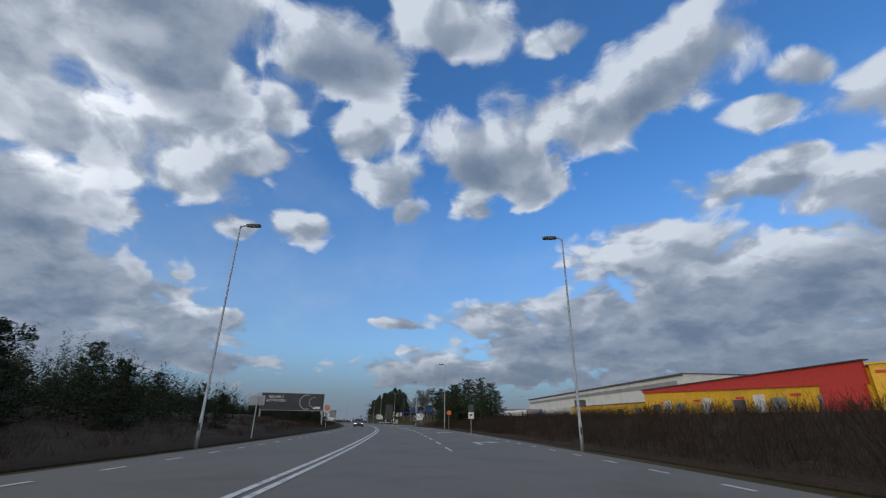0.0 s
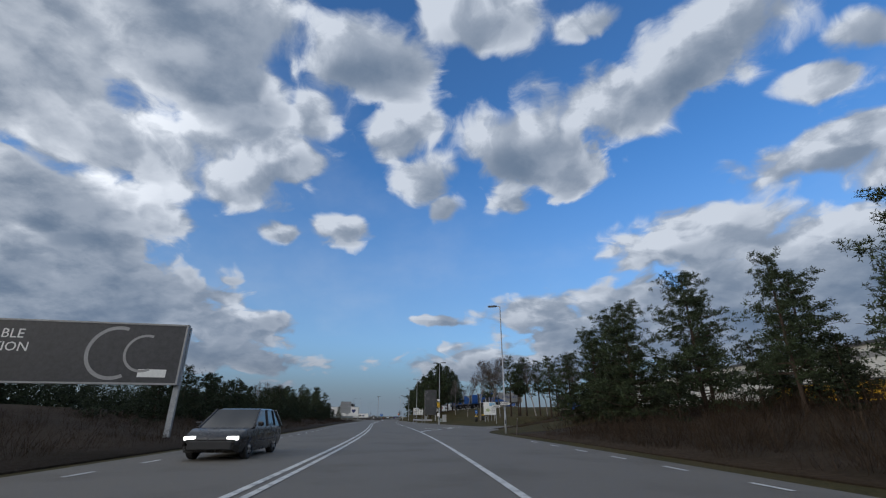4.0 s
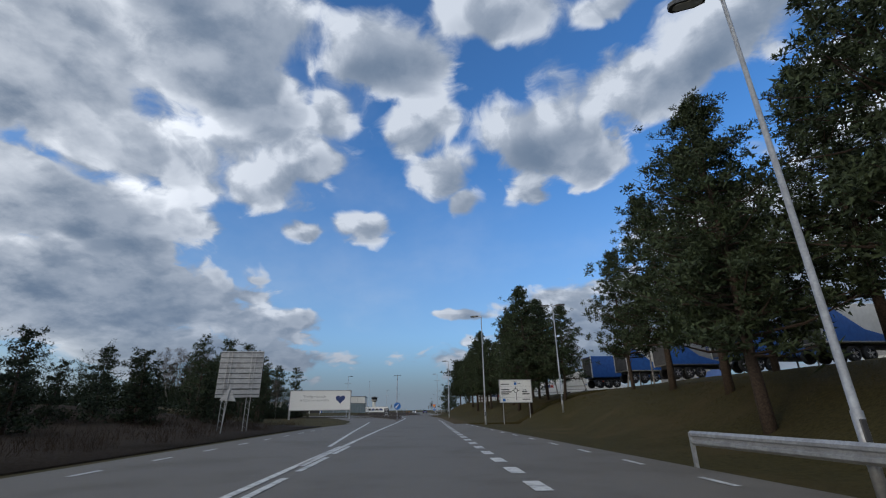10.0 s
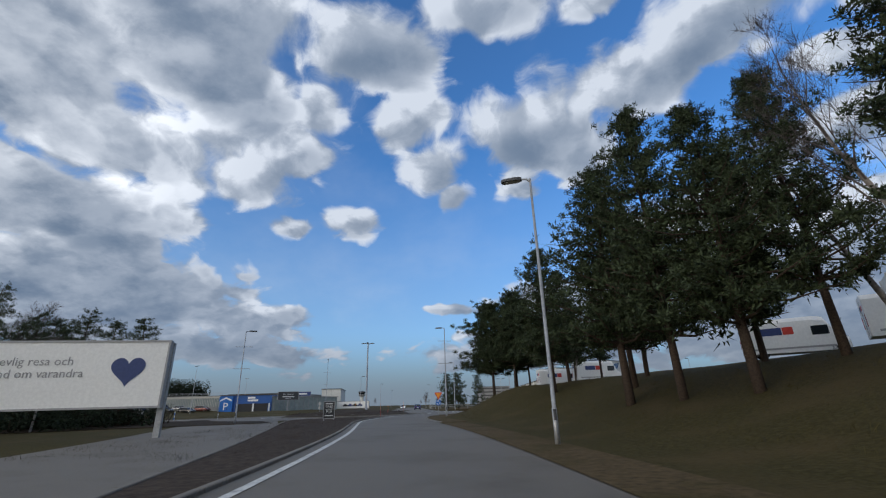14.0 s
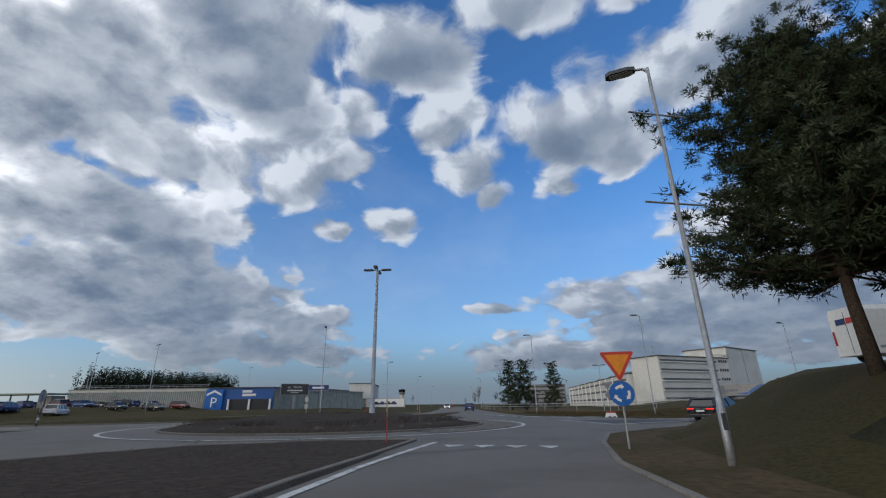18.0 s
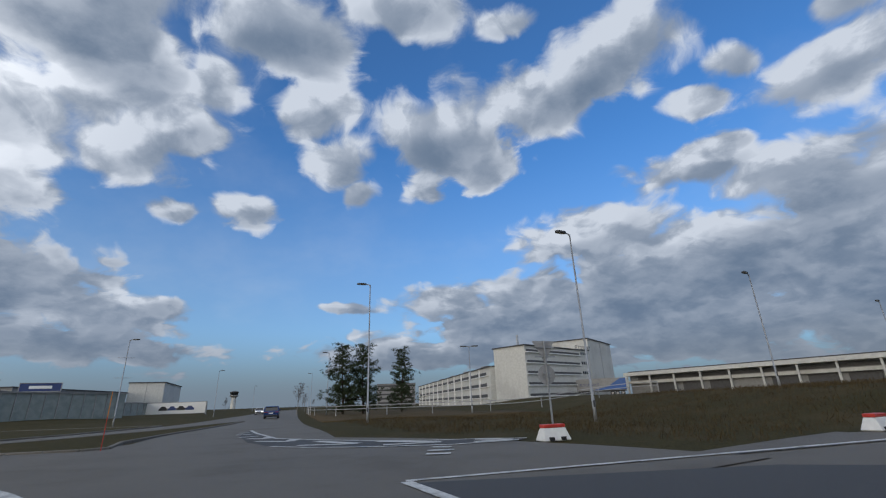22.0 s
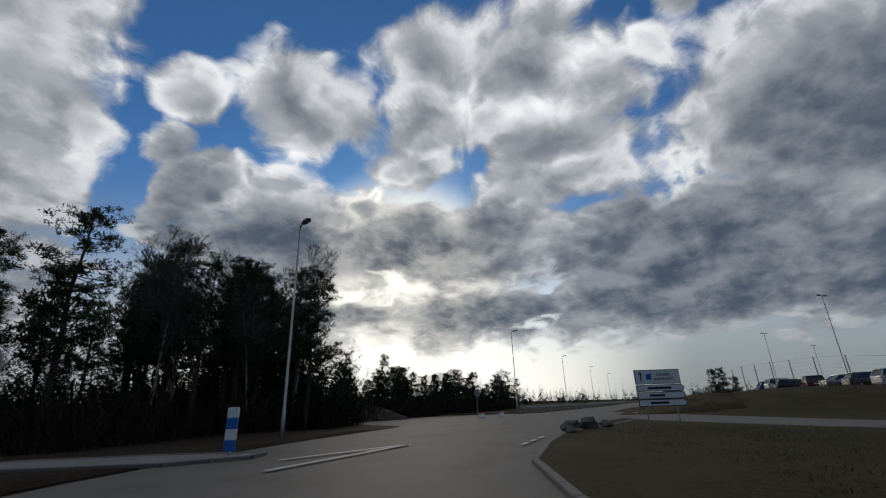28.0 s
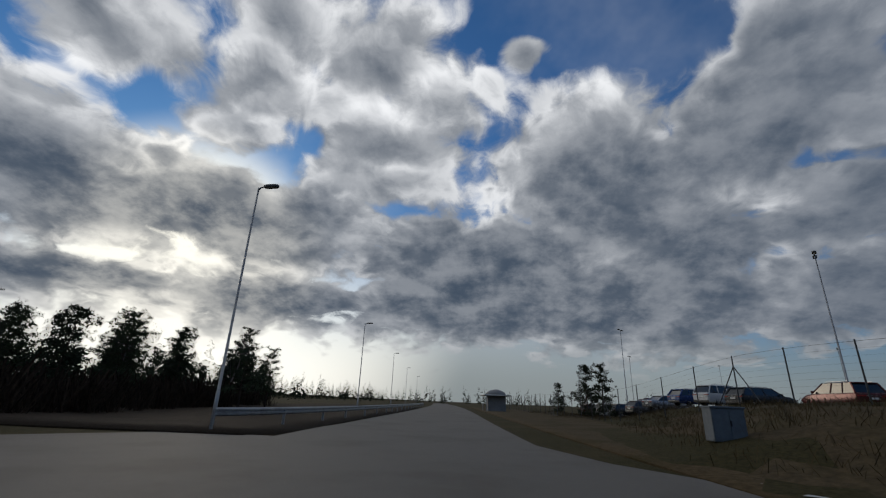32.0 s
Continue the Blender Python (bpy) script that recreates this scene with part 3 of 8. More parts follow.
def ease(v, a, b):
    t = np.clip((v - a) / (b - a), 0, 1)
    return t * t * (3 - 2 * t)


def terrain(x, y):
    """The height of the ground: level at the roads, banks beside them."""
    x, y = np.atleast_1d(np.asarray(x, float)), np.atleast_1d(np.asarray(y, float))
    q = np.stack([x, y], -1)
    d = np.min(np.hypot(x[:, None] - ROAD_PTS[None, :, 0], y[:, None] - ROAD_PTS[None, :, 1]) - ROAD_PTS[None, :, 2], axis=1)
    d = np.minimum(d, np.hypot(x - HUB.x, y - HUB.y) - R_OUT - 0.5)
    k = np.argmin(((q[:, None, :] - MAIN_PTS[None]) ** 2).sum(-1), axis=1)
    rel = q - MAIN_PTS[k]
    off = rel[:, 0] * MAIN_DIR[k][:, 1] - rel[:, 1] * MAIN_DIR[k][:, 0]
    s = k * (np.linalg.norm(np.diff(MAIN_PTS, axis=0), axis=1).sum() / (len(MAIN_PTS) - 1)) - S0
    right = off > 0
    h = np.zeros_like(x)
    # brush-covered bank in front of the sheds
    h = np.where(right, np.maximum(h, 2.0 * ease(off, 9, 24) * ease(-s, -146, -126)), h)
    # higher yard beyond the side road
    h = np.where(right, np.maximum(h, 1.4 * ease(off, 12, 24) * ease(s, 138, 152)), h)
    # grass bank with the pines and the lorry yard
    h = np.where(right, np.maximum(h, 2.7 * ease(off, 5.2 - 0.8 * ease(y, 262, 280), 17 - 4.5 * ease(y, 262, 280)) * ease(s, 168, 196) * ease(-y, -310, -303)), h)
    h = np.where(right & (h > 0), h + 1.1 * ease(off, 13, 30) * ease(s, 180, 205) * ease(-y, -310, -303), h)
    # wooded ground on the other side
    h = np.where(~right & (s < 235), np.maximum(h, 2.1 * ease(-off, 11, 32)), h)
    # bank of the car park
    h = np.maximum(h, 1.6 * ease(-x, 118, 132) * ease(y + 0.17 * (x + 130), 296, 304))
    h = np.maximum(h, 0.8 * ease(-x, 84, 110) * ease(y, 322, 345))
    back = y - np.interp(-x, (122, 130, 140, 148, 160, 200, 240), (322, 314, 308, 304.6, 300.8, 293, 286))
    h = h + 0.28 * np.exp(-((back - 2.6) / 2.6) ** 2) * ease(-x, 122, 132)
    h = h * ease(d, 0.3, 3.8)
    wave = 0.12 * np.sin(x * 0.31 + 1.3 * np.sin(y * 0.17)) * np.sin(y * 0.27) * ease(d, 2, 8) * ease(np.hypot(x + 117, y - 286), 14, 19)
    return h + wave - 0.06


def z_at(x, y):
    return float(terrain(x, y)[0])


# ---- ground ----
def build_ground():
    def steps(far, near0, near1, fine):
        mid = list(np.arange(near0, near1 + 0.1, fine))
        out = [near0 - far, near0 - far * 0.4, near0 - far * 0.15, near0 - 120, near0 - 50, near0 - 20]
        return out + mid + [near1 + 20, near1 + 50, near1 + 120, near1 + far * 0.15, near1 + far * 0.4, near1 + far]
    xs, ys = steps(3500, -240, 100, 3.0), steps(3500, -60, 420, 3.0)
    gx, gy = np.meshgrid(xs, ys)
    fx, fy = gx.ravel(), gy.ravel()
    hz = np.concatenate([terrain(fx[i:i + 4000], fy[i:i + 4000]) for i in range(0, len(fx), 4000)])
    # the soil lies a little deeper under the turf of the pine bank
    for o, reach in ((8.0, 3.4), (14.0, 6.0)):
        row = np.array([MAIN.at(S0 + a, o)[:2] for a in range(226, 288, 2)])
        near = np.min((fx[:, None] - row[None, :, 0]) ** 2 + (fy[:, None] - row[None, :, 1]) ** 2, axis=1) < reach ** 2
        hz[near] -= 0.14
    nx = len(xs)
    verts = np.stack([fx, fy, hz], -1)
    faces = [(j * nx + i, j * nx + i + 1, (j + 1) * nx + i + 1, (j + 1) * nx + i) for j in range(len(ys) - 1) for i in range(nx - 1)]
    me = bpy.data.meshes.new("ground")
    me.from_pydata(verts.tolist(), [], faces)
    me.materials.append(GRASS)
    me.polygons.foreach_set("use_smooth", [True] * len(me.polygons))
    tagged(new("ground", me), "rough winter grass and brown verge", "", "", "structure")


build_ground()


def drape(name, line, s0, s1, o0, o1, material, label, rows=8, lift=0.05, sides=True):
    """A strip of ground cover laid over the terrain beside a road."""
    n = int((s1 - s0) / 3)
    # the outermost ring turns down into the soil
    ks = [0] + list(range(n + 1)) + [n]
    js = [0] + list(range(rows + 1)) + [rows] if sides else list(range(rows + 1))
    pts = [line.at(s0 + (s1 - s0) * k / n, o0 + (o1 - o0) * j / rows) for k in ks for j in js]
    hz = terrain([p.x for p in pts], [p.y for p in pts]) + lift
    m, w = len(js), len(ks)
    hz = [z - (0.35 if i // m in (0, w - 1) or sides and i % m in (0, m - 1) else 0.0) for i, z in enumerate(hz)]
    me = bpy.data.meshes.new(name)
    me.from_pydata([(p.x, p.y, z) for p, z in zip(pts, hz)], [], [(k * m + j, k * m + j + 1, (k + 1) * m + j + 1, (k + 1) * m + j) for k in range(w - 1) for j in range(m - 1)])
    me.materials.append(material)
    me.polygons.foreach_set("use_smooth", [0 < k < w - 2 and (0 < j < m - 2 or not sides) for k in range(w - 1) for j in range(m - 1)])
    me.update()
    tagged(new(name, me), label, "", "", "structure")


drape("verge_west", MAIN, S0 - 55, S0 + 222, -9.4, -46, DEAD_GRASS, "brown dead grass on the rising verge")
drape("verge_northeast", NORTH, 24, 84, 5.4, 26, TAN_GRASS, "brown winter grass on the roundabout verge")
drape("verge_car_park", WEST, 47, 175, 5.6, 15, TAN_GRASS, "tan dry grass and bare earth below the car park")
drape("verge_bank_foot", MAIN, S0 + 222, S0 + 291, 2.9, 4.6, TAN_GRASS, "tan grass and grit at the foot of the bank", 3, 0.078, False)
drape("verge_bank", MAIN, S0 + 222, S0 + 291, 3.0, 21.6, GRASS, "olive winter grass on the pine bank", 12, 0.066, False)
drape("verge_wood", WEST, 6, 31, -6.9, -36, DEAD_GRASS, "dark brown undergrowth at the edge of the wood", 12, 0.045)
drape("verge_southwest", WEST, 60, 132, -4.7, -24, DEAD_GRASS, "dark brown verge behind the guard rail", 8, 0.05)
drape("verge_corner", JUNCTION, 5, 62, 4.5, 30, DEAD_GRASS, "brown dead grass on the mound by the side road", 8, 0.075)
drape("verge_east", MAIN, S0 - 55, S0 + 112, 8.7, 34, DEAD_GRASS, "brown dead grass under bare brush")


# ---- roads ----
def strip(name, line, s0, s1, left, right, z, material, label):
    bm = bmesh.new()
    ribbon(bm, line, s0, s1, left, right, z)
    return structure(name, bm, material, label)


RIGHT_EDGE = [(-60, 7.6), (60, 7.6), (95, 7.4), (112, 7.0), (116, 7.8), (121, 10.1), (125, 11.8), (134, 12.2), (140, 11), (150, 10.0), (160, 8.8), (168, 7.6), (178, 6.4), (200, 5.2), (230, 3.8), (246, 3.3), (280, 2.8), (290, 3.2), (302, 6.0)]
LEFT_EDGE = [(-60, -8.6), (215, -8.6), (228, -7.5), (240, -5.2), (246, -3.6), (290, -3.1), (302, -4.0)]
strip("road_main", MAIN, 0, S0 + 302, [(s + S0, v) for s, v in LEFT_EDGE], [(s + S0, v) for s, v in RIGHT_EDGE], 0.0, ASPHALT, "grey worn asphalt carriageway")
strip("road_north", NORTH, 0, 480, -4.2, 3.8, -0.006, ASPHALT, "asphalt road leading on past the roundabout")
strip("road_southbound", SOUTHBOUND, 0, 300, -2.3, 2.3, -0.012, ASPHALT, "narrow asphalt road beside a grass strip")
strip("road_east", EAST, 0, 130, -6.5, 5.5, -0.018, ASPHALT, "asphalt road up to the freight terminal")
strip("road_west", WEST, 0, 350, [(0, -5), (10, -6.6), (24, -7), (40, -7), (52, -7), (66, -4.5), (400, -4)], [(0, 5), (14, 3.2), (26, 3.6), (36, 6), (50, 8), (58, 3.6), (400, 3.6)], -0.024, ASPHALT, "asphalt road rising gently to the horizon")
strip("road_side", SIDE, 0, 70, -3.2, 3.0, -0.03, ASPHALT, "narrow asphalt service road")
strip("road_oncoming", ONCOMING, 0, 80, -4.2, 4.2, -0.036, ASPHALT, "pale asphalt carriageway bending round the splitter island")
strip("road_junction", JUNCTION, 0, 140, -4.2, 4.2, -0.042, ASPHALT, "asphalt side road climbing to a yard")
bm = bmesh.new()
ring = [(HUB.x + R_OUT * math.cos(a), HUB.y + R_OUT * math.sin(a)) for a in (2 * math.pi * k / 72 for k in range(72))]
bm.faces.new([bm.verts.new((x, y, 0.008)) for x, y in ring])
structure("road_roundabout", bm, ASPHALT, "round asphalt carriageway")
bm = bmesh.new()
for k in range(24):
    a, b = radians(22 + 2.4 * k), radians(24.4 + 2.4 * k)
    bm.faces.new([bm.verts.new((HUB.x + r * math.cos(q), HUB.y + r * math.sin(q), 0.002)) for r, q in ((18.0, a), (23.4, a), (23.4, b), (18.0, b))])
structure("road_corner", bm, ASPHALT, "asphalt widening at the roundabout exit")
# open asphalt on the far side of the west exit
bm = bmesh.new()
bm.faces.new([bm.verts.new((x, y, -0.048)) for x, y in ((-93, 297), (-103, 289), (-106, 279), (-120, 276), (-131, 283), (-131, 292), (-112, 296))])
structure("road_layby", bm, ASPHALT, "wide asphalt apron with loose gravel")


# ---- painted lines ----
def painted(name, strips, label, z=0.012):
    bm = bmesh.new()
    for line, s0, s1, o0, o1 in strips:
        ribbon(bm, line, s0, s1, o0, o1, z, step=3.0)
    return structure(name, bm, PAINT_WHITE, label)


def dashes(line, s0, s1, o, width, length, gap):
    out, s = [], s0
    while s < s1:
        mid = between(o, s) if isinstance(o, (list, tuple)) else o
        out.append((line, s, s + length, mid - width / 2, mid + width / 2))
        s += length + gap
    return out


painted("marking_double", [(MAIN, 0, S0 + 196, -3.0, -2.84)], "solid white centre line")
painted("marking_double_b", [(MAIN, 0, S0 + 124.5, -2.675, -2.525)] + dashes(MAIN, S0 + 125, S0 + 196, -2.6, 0.15, 3, 1), "worn white centre line")
painted("marking_lane", dashes(MAIN, S0 + 20, S0 + 60, 1.8, 0.13, 3, 3) + [(MAIN, S0 + 60, S0 + 135, 1.76, 1.92)] + dashes(MAIN, S0 + 140, S0 + 240, [(S0 + 140, 1.8), (S0 + 240, 2.15)], 0.3, 1.0, 1.0), "white lane line")
painted("marking_edge_right", dashes(MAIN, 0, S0 + 100, 6.6, 0.13, 1.0, 2.0) + dashes(MAIN, S0 + 165, S0 + 236, [(S0 + 165, 5.6), (S0 + 200, 4.7), (S0 + 236, 3.3)], 0.13, 1.0, 2.0), "dashed white edge line")
painted("marking_edge_left", dashes(MAIN, 0, S0 + 215, -7.3, 0.13, 1.0, 2.0), "dashed white edge line")
painted("marking_splitter", [(MAIN, S0 + 190, S0 + 296, [(0, -2.9), (500, -2.9)], [(0, -2.72), (500, -2.72)]), (MAIN, S0 + 196, S0 + 232, [(S0 + 196, -3.4), (S0 + 232, -6.2)], [(S0 + 196, -3.25), (S0 + 232, -6.0)])], "white line along the splitter island")
painted("marking_side_road", dashes(JUNCTION, 2, 46, 3.7, 0.13, 1.0, 1.6), "dashed white edge line of the side road")
painted("marking_curve", [(JUNCTION, 0, 9, [(0, -1.2), (9, -3.8)], [(0, -0.95), (9, -3.5)])], "curved white junction line")


def arrow(cx, cy, turn, straight=True):
    bm = bmesh.new()
    pts = [(-0.12, -2.2), (0.12, -2.2), (0.12, 0.2), (0.9, 0.7), (0.9, 0.1), (1.7, 1.0), (0.9, 1.9), (0.9, 1.25), (-0.12, 0.6)]
    c, s = math.cos(radians(turn)), math.sin(radians(turn))
    bm.faces.new([bm.verts.new((cx + x * c - y * s, cy + x * s + y * c, 0.012)) for x, y in pts])
    return structure("marking_arrow", bm, PAINT_WHITE, "white turn arrow on asphalt")


for s in (28, 52, 72):
    p = MAIN.at(S0 + s, 4.1)
    arrow(p.x, p.y, MAIN.heading(S0 + s))


fork = bmesh.new()
FORK = [(-12.2, 114.6), (-12.3, 116.6), (-12.2, 118.8), (-11.9, 120.8), (-11.2, 122.6)]
for i, (p0, p1, w) in enumerate([(a, b, 0.24) for a, b in zip(FORK, FORK[1:])] + [((-11.0, 127.6), (-10.3, 125.9), 0.16), ((-10.9, 125.2), (-10.3, 125.8), 0.16), ((-11.0, 130.6), (-10.6, 129.2), 0.16)]):
    d = (Vector(p1) - Vector(p0)).normalized()
    n = Vector((d.y, -d.x)) * w / 2
    slab(fork, [tuple(Vector(p0) + n), tuple(Vector(p1) + n), tuple(Vector(p1) - n), tuple(Vector(p0) - n)], 0.002, 0.012 + 0.002 * i)
structure("marking_fork", fork, PAINT_WHITE, "worn white curved lane lines at the side road")


def arc_strip(bm, r0, r1, a0, a1, z, n=60):
    rows = [(bm.verts.new((HUB.x + r0 * math.cos(a), HUB.y + r0 * math.sin(a), z)), bm.verts.new((HUB.x + r1 * math.cos(a), HUB.y + r1 * math.sin(a), z)))
            for a in (radians(a0 + (a1 - a0) * k / n) for k in range(n + 1))]
    for a, b in zip(rows, rows[1:]):
        bm.faces.new((a[0], a[1], b[1], b[0]))


bm = bmesh.new()
arc_strip(bm, R_APRON, R_APRON + 0.22, 0, 360, 0.03, 90)
structure("marking_ring", bm, PAINT_WHITE, "white ring line round the apron")
bm = bmesh.new()
arc_strip(bm, R_ISLAND, R_APRON, 0, 360, 0.02, 90)
structure("apron", bm, ASPHALT, "raised overrun ring")


def polygon_mark(name, outlines, label, material=None, z=0.014):
    bm = bmesh.new()
    for pts in outlines:
        bm.faces.new([bm.verts.new((x, y, z)) for x, y in pts])
    bmesh.ops.recalc_face_normals(bm, faces=bm.faces)
    return structure(name, bm, material or PAINT_WHITE, label)


def stroke(a, b, w=0.2):
    a, b = Vector(a), Vector(b)
    n = (b - a).normalized()
    n = Vector((n.y, -n.x)) * w / 2
    return [(a + n)[:], (b + n)[:], (b - n)[:], (a - n)[:]]


polygon_mark("dark_patch", [[(-44.3, 304.4), (-37.6, 310.4), (-41, 311.9), (-47.2, 312.2)]], "fresh dark asphalt triangle", ASPHALT_NEW)
polygon_mark("marking_triangle", [stroke((-44.3, 304.4), (-37.4, 310.4), 0.3), stroke((-47.2, 312.3), (-44.3, 304.4), 0.2), stroke((-47.2, 312.4), (-33, 314.8), 0.15)], "white lines of a painted island", z=0.02)
INNER = [(-55.6, 333.0), (-54.3, 329.5), (-52.2, 324.7), (-49.9, 322.5), (-48.0, 321.0), (-46.3, 320.2), (-44.7, 319.9), (-43.1, 319.3)]
OUTER = [(-54.9, 328.6), (-52.9, 323.2), (-51.4, 320.7), (-50.0, 319.6), (-48.6, 319.0), (-47.2, 318.6), (-45.6, 318.3), (-43.5, 318.8)]
hatch_a, hatch_b = [], []
hatch = [stroke(a, b, 0.18) for line in (INNER, OUTER[2:]) for a, b in zip(line, line[1:])]
for a, b, c in (((-50.5, 320.5), (-48.5, 320.1), (-50.1, 321.9)), ((-47.7, 319.2), (-45.9, 319.3), (-47.9, 320.6)), ((-44.9, 318.8), (-43.7, 318.9), (-44.7, 319.7)), ((-52.6, 323.4), (-51.2, 322.5), (-51.2, 323.7)), ((-53.5, 325.3), (-52.6, 324.7), (-52.7, 325.7))):
    hatch_a.append(stroke(a, b, 0.34))
    hatch_b.append(stroke(c, b, 0.42))
hatch_a += [stroke(a, b, 0.3) for a, b in (((-54.2, 326.4), (-53.5, 327.0)), ((-55.0, 328.6), (-54.3, 328.7)), ((-55.4, 330.2), (-54.9, 330.4)), ((-46.3, 317.8), (-45.8, 317.5)), ((-46.5, 316.9), (-45.8, 316.8)), ((-46.6, 316.1), (-46.0, 316.0)))]
polygon_mark("asphalt_corner", [INNER + OUTER[::-1]], "darker asphalt under a painted island", ASPHALT_NEW, z=0.009)
polygon_mark("marking_hatch", hatch, "white edge lines of a hatched island", z=0.02)
polygon_mark("marking_chevron", hatch_a, "white chevron strokes of a hatched island", z=0.024)
polygon_mark("marking_chevron_return", hatch_b, "short return strokes of white chevrons", z=0.028)
polygon_mark("marking_yield", [[(-51.6 + 1.0 * k, 290.4 - 0.05 * k), (-50.9 + 1.0 * k, 290.4 - 0.05 * k), (-51.25 + 1.0 * k, 289.6 - 0.05 * k)] for k in range(5)], "white give-way triangles")
polygon_mark("marking_west", [stroke((-85.0, 301.8), (-91, 300.5), 0.18), stroke((-86.4, 300.2), (-91, 300.5), 0.18)] + [stroke((-92 - 1.2 * k, 304.2 - 0.3 * k), (-92.7 - 1.2 * k, 304 - 0.3 * k), 0.15) for k in range(3)] + [[(-123.2 - k * 1.1, 299.6 - 0.25 * k), (-123.9 - k * 1.1, 299.2 - 0.25 * k), (-123.4 - k * 1.1, 298.7 - 0.25 * k)] for k in range(5)], "white give-way markings", z=0.02)
polygon_mark("marking_north", [stroke((-58.2, 323), (-67, 320.4), 0.18), stroke((-66.5, 321), (-72, 318.5), 0.18)], "white edge lines", z=0.02)


# ---- islands with kerbs ----
KERB_STONE = None


def kerb_run(parent, pts, closed=False, width=0.16, high=0.08, length=1.0):
    """Kerb stones end to end along a line."""
    global KERB_STONE
    if KERB_STONE is None:
        b = bmesh.new()
        box(b, 0, 0, 0, length - 0.02, width, high + 0.1, 0.02)
        KERB_STONE = mesh_of("kerb_stone", b, KERB)
    pts = [Vector(p) for p in pts]
    if closed:
        pts = pts + [pts[0]]
    total, carry = 0, 0.0
    for a, b in zip(pts, pts[1:]):
        d = b - a
        n = max(1, round(d.length / length))
        for k in range(n):
            p = a + d * ((k + 0.5) / n)
            piece("kerb_stone", KERB_STONE, parent, pose(p.x, p.y, high / 2 - 0.05 + 0.0, 0, 0, math.degrees(math.atan2(d.y, d.x))) @ Matrix.Diagonal((d.length / n / length, 1, 1, 1)))
            total += 1
    return total


def island(name, pts, material, label, z=0.05):
    pts = [(p[0], p[1]) for p in pts]
    bm = bmesh.new()
    slab(bm, pts, -0.2, z)
    ob = structure(name, bm, material, label)
    return ob


right_side = [MAIN.at(S0 + s, between([(238, -3.4), (296, -3.3)], s)) for s in range(240, 294, 3)]
SPLITTER = [(p.x, p.y) for p in right_side] + [(-53.0, 292.0), (-56, 291.6), (-60, 289), (-62, 284), (-57.5, 272.5), (-52.5, 261), (-48, 250), (-44.6, 241)]
isl = island("splitter_island", SPLITTER, SOIL, "raised splitter island of brown soil and dead weeds")
kerb_run(isl, SPLITTER, True)
GRASS_NORTH = [(-58.3, 322.5), (-57.7, 323.1), (-59.1, 326.5), (-59.9, 333), (-61.1, 345), (-62.4, 354), (-63.2, 350), (-63.4, 338), (-65.1, 331), (-67.4, 325.5), (-67.5, 321.6), (-62.7, 322.2)]
isl = island("north_island", GRASS_NORTH, GRASS, "long kerbed grass island between two lanes")
kerb_run(isl, GRASS_NORTH, True)
WEST_GRASS = [(-76.1, 318.6), (-77.9, 315.9), (-80.5, 312.3), (-85.2, 308.6), (-88.6, 306.3), (-92.6, 304.8), (-97, 303.5), (-102, 303.5), (-108, 303.2), (-102, 310.5), (-96, 320), (-90, 335), (-82, 352), (-68.4, 350), (-68.4, 338), (-70.0, 331.8), (-72.2, 326.4), (-74.6, 322.2)]
isl = island("west_verge", WEST_GRASS, GRASS, "mown grass corner with a kerb", 0.06)
kerb_run(isl, WEST_GRASS, True)
WEST_TIP = [(-86.4, 298.8), (-87.2, 298.2), (-85.6, 295.7), (-82.6, 292.7), (-80.6, 293.0), (-81.8, 295.2), (-84.4, 298.2)]
isl = island("west_splitter", WEST_TIP, ASPHALT_PALE, "small kerbed traffic island")
kerb_run(isl, WEST_TIP, True)
EAST_KERB = [(-43.2, 268), (-45.2, 275), (-46.3, 280.5), (-46.9, 286), (-46.6, 291), (-45.9, 295.2), (-43.4, 298.9), (-40.9, 301.6), (-36, 304.2), (-28, 306.8), (-18, 310)]
island("east_corner", EAST_KERB + [(-18, 304), (-30, 300.6), (-36.5, 297.6), (-40.5, 292.5), (-42.6, 286), (-42.6, 278), (-41.4, 268.5)], TAN_GRASS, "tan grass and grit behind the kerb at the foot of the bank", 0.045)
bm = bmesh.new()
lip = []
for k, (x, y) in enumerate(EAST_KERB):
    a, b = EAST_KERB[max(k - 1, 0)], EAST_KERB[min(k + 1, len(EAST_KERB) - 1)]
    d = (Vector(b) - Vector(a)).normalized()
    lip.append((bm.verts.new((x, y, 0.034)), bm.verts.new((x - 2.2 * d.y, y + 2.2 * d.x, 0.002))))
for (a, b), (c, d) in zip(lip, lip[1:]):
    bm.faces.new((a, c, d, b))
structure("road_gutter", bm, ASPHALT, "asphalt gutter along a granite kerb")
east = tagged(new("kerb_east"), "curved granite kerb below a grass bank", "", "", "structure")
kerb_run(east, EAST_KERB)
# central island
bm = bmesh.new()
rings = [(R_ISLAND, -0.12), (R_ISLAND - 0.1, 0.07), (R_ISLAND - 0.8, 0.2), (7.0, 0.45), (4.0, 0.7), (1.5, 0.8)]
loops = []
for r, z in rings:
    loops.append([bm.verts.new((HUB.x + r * math.cos(a), HUB.y + r * math.sin(a), z + (0.08 if r < R_ISLAND - 0.5 else 0.0) * math.sin(5 * a + r))) for a in (2 * math.pi * k / 48 for k in range(48))])
for a, b in zip(loops, loops[1:]):
    for k in range(48):
        bm.faces.new((a[k], a[(k + 1) % 48], b[(k + 1) % 48], b[k]))
bm.faces.new(loops[-1])
hub = structure("central_island", bm, SOIL, "raised round island of bare brown soil", True)
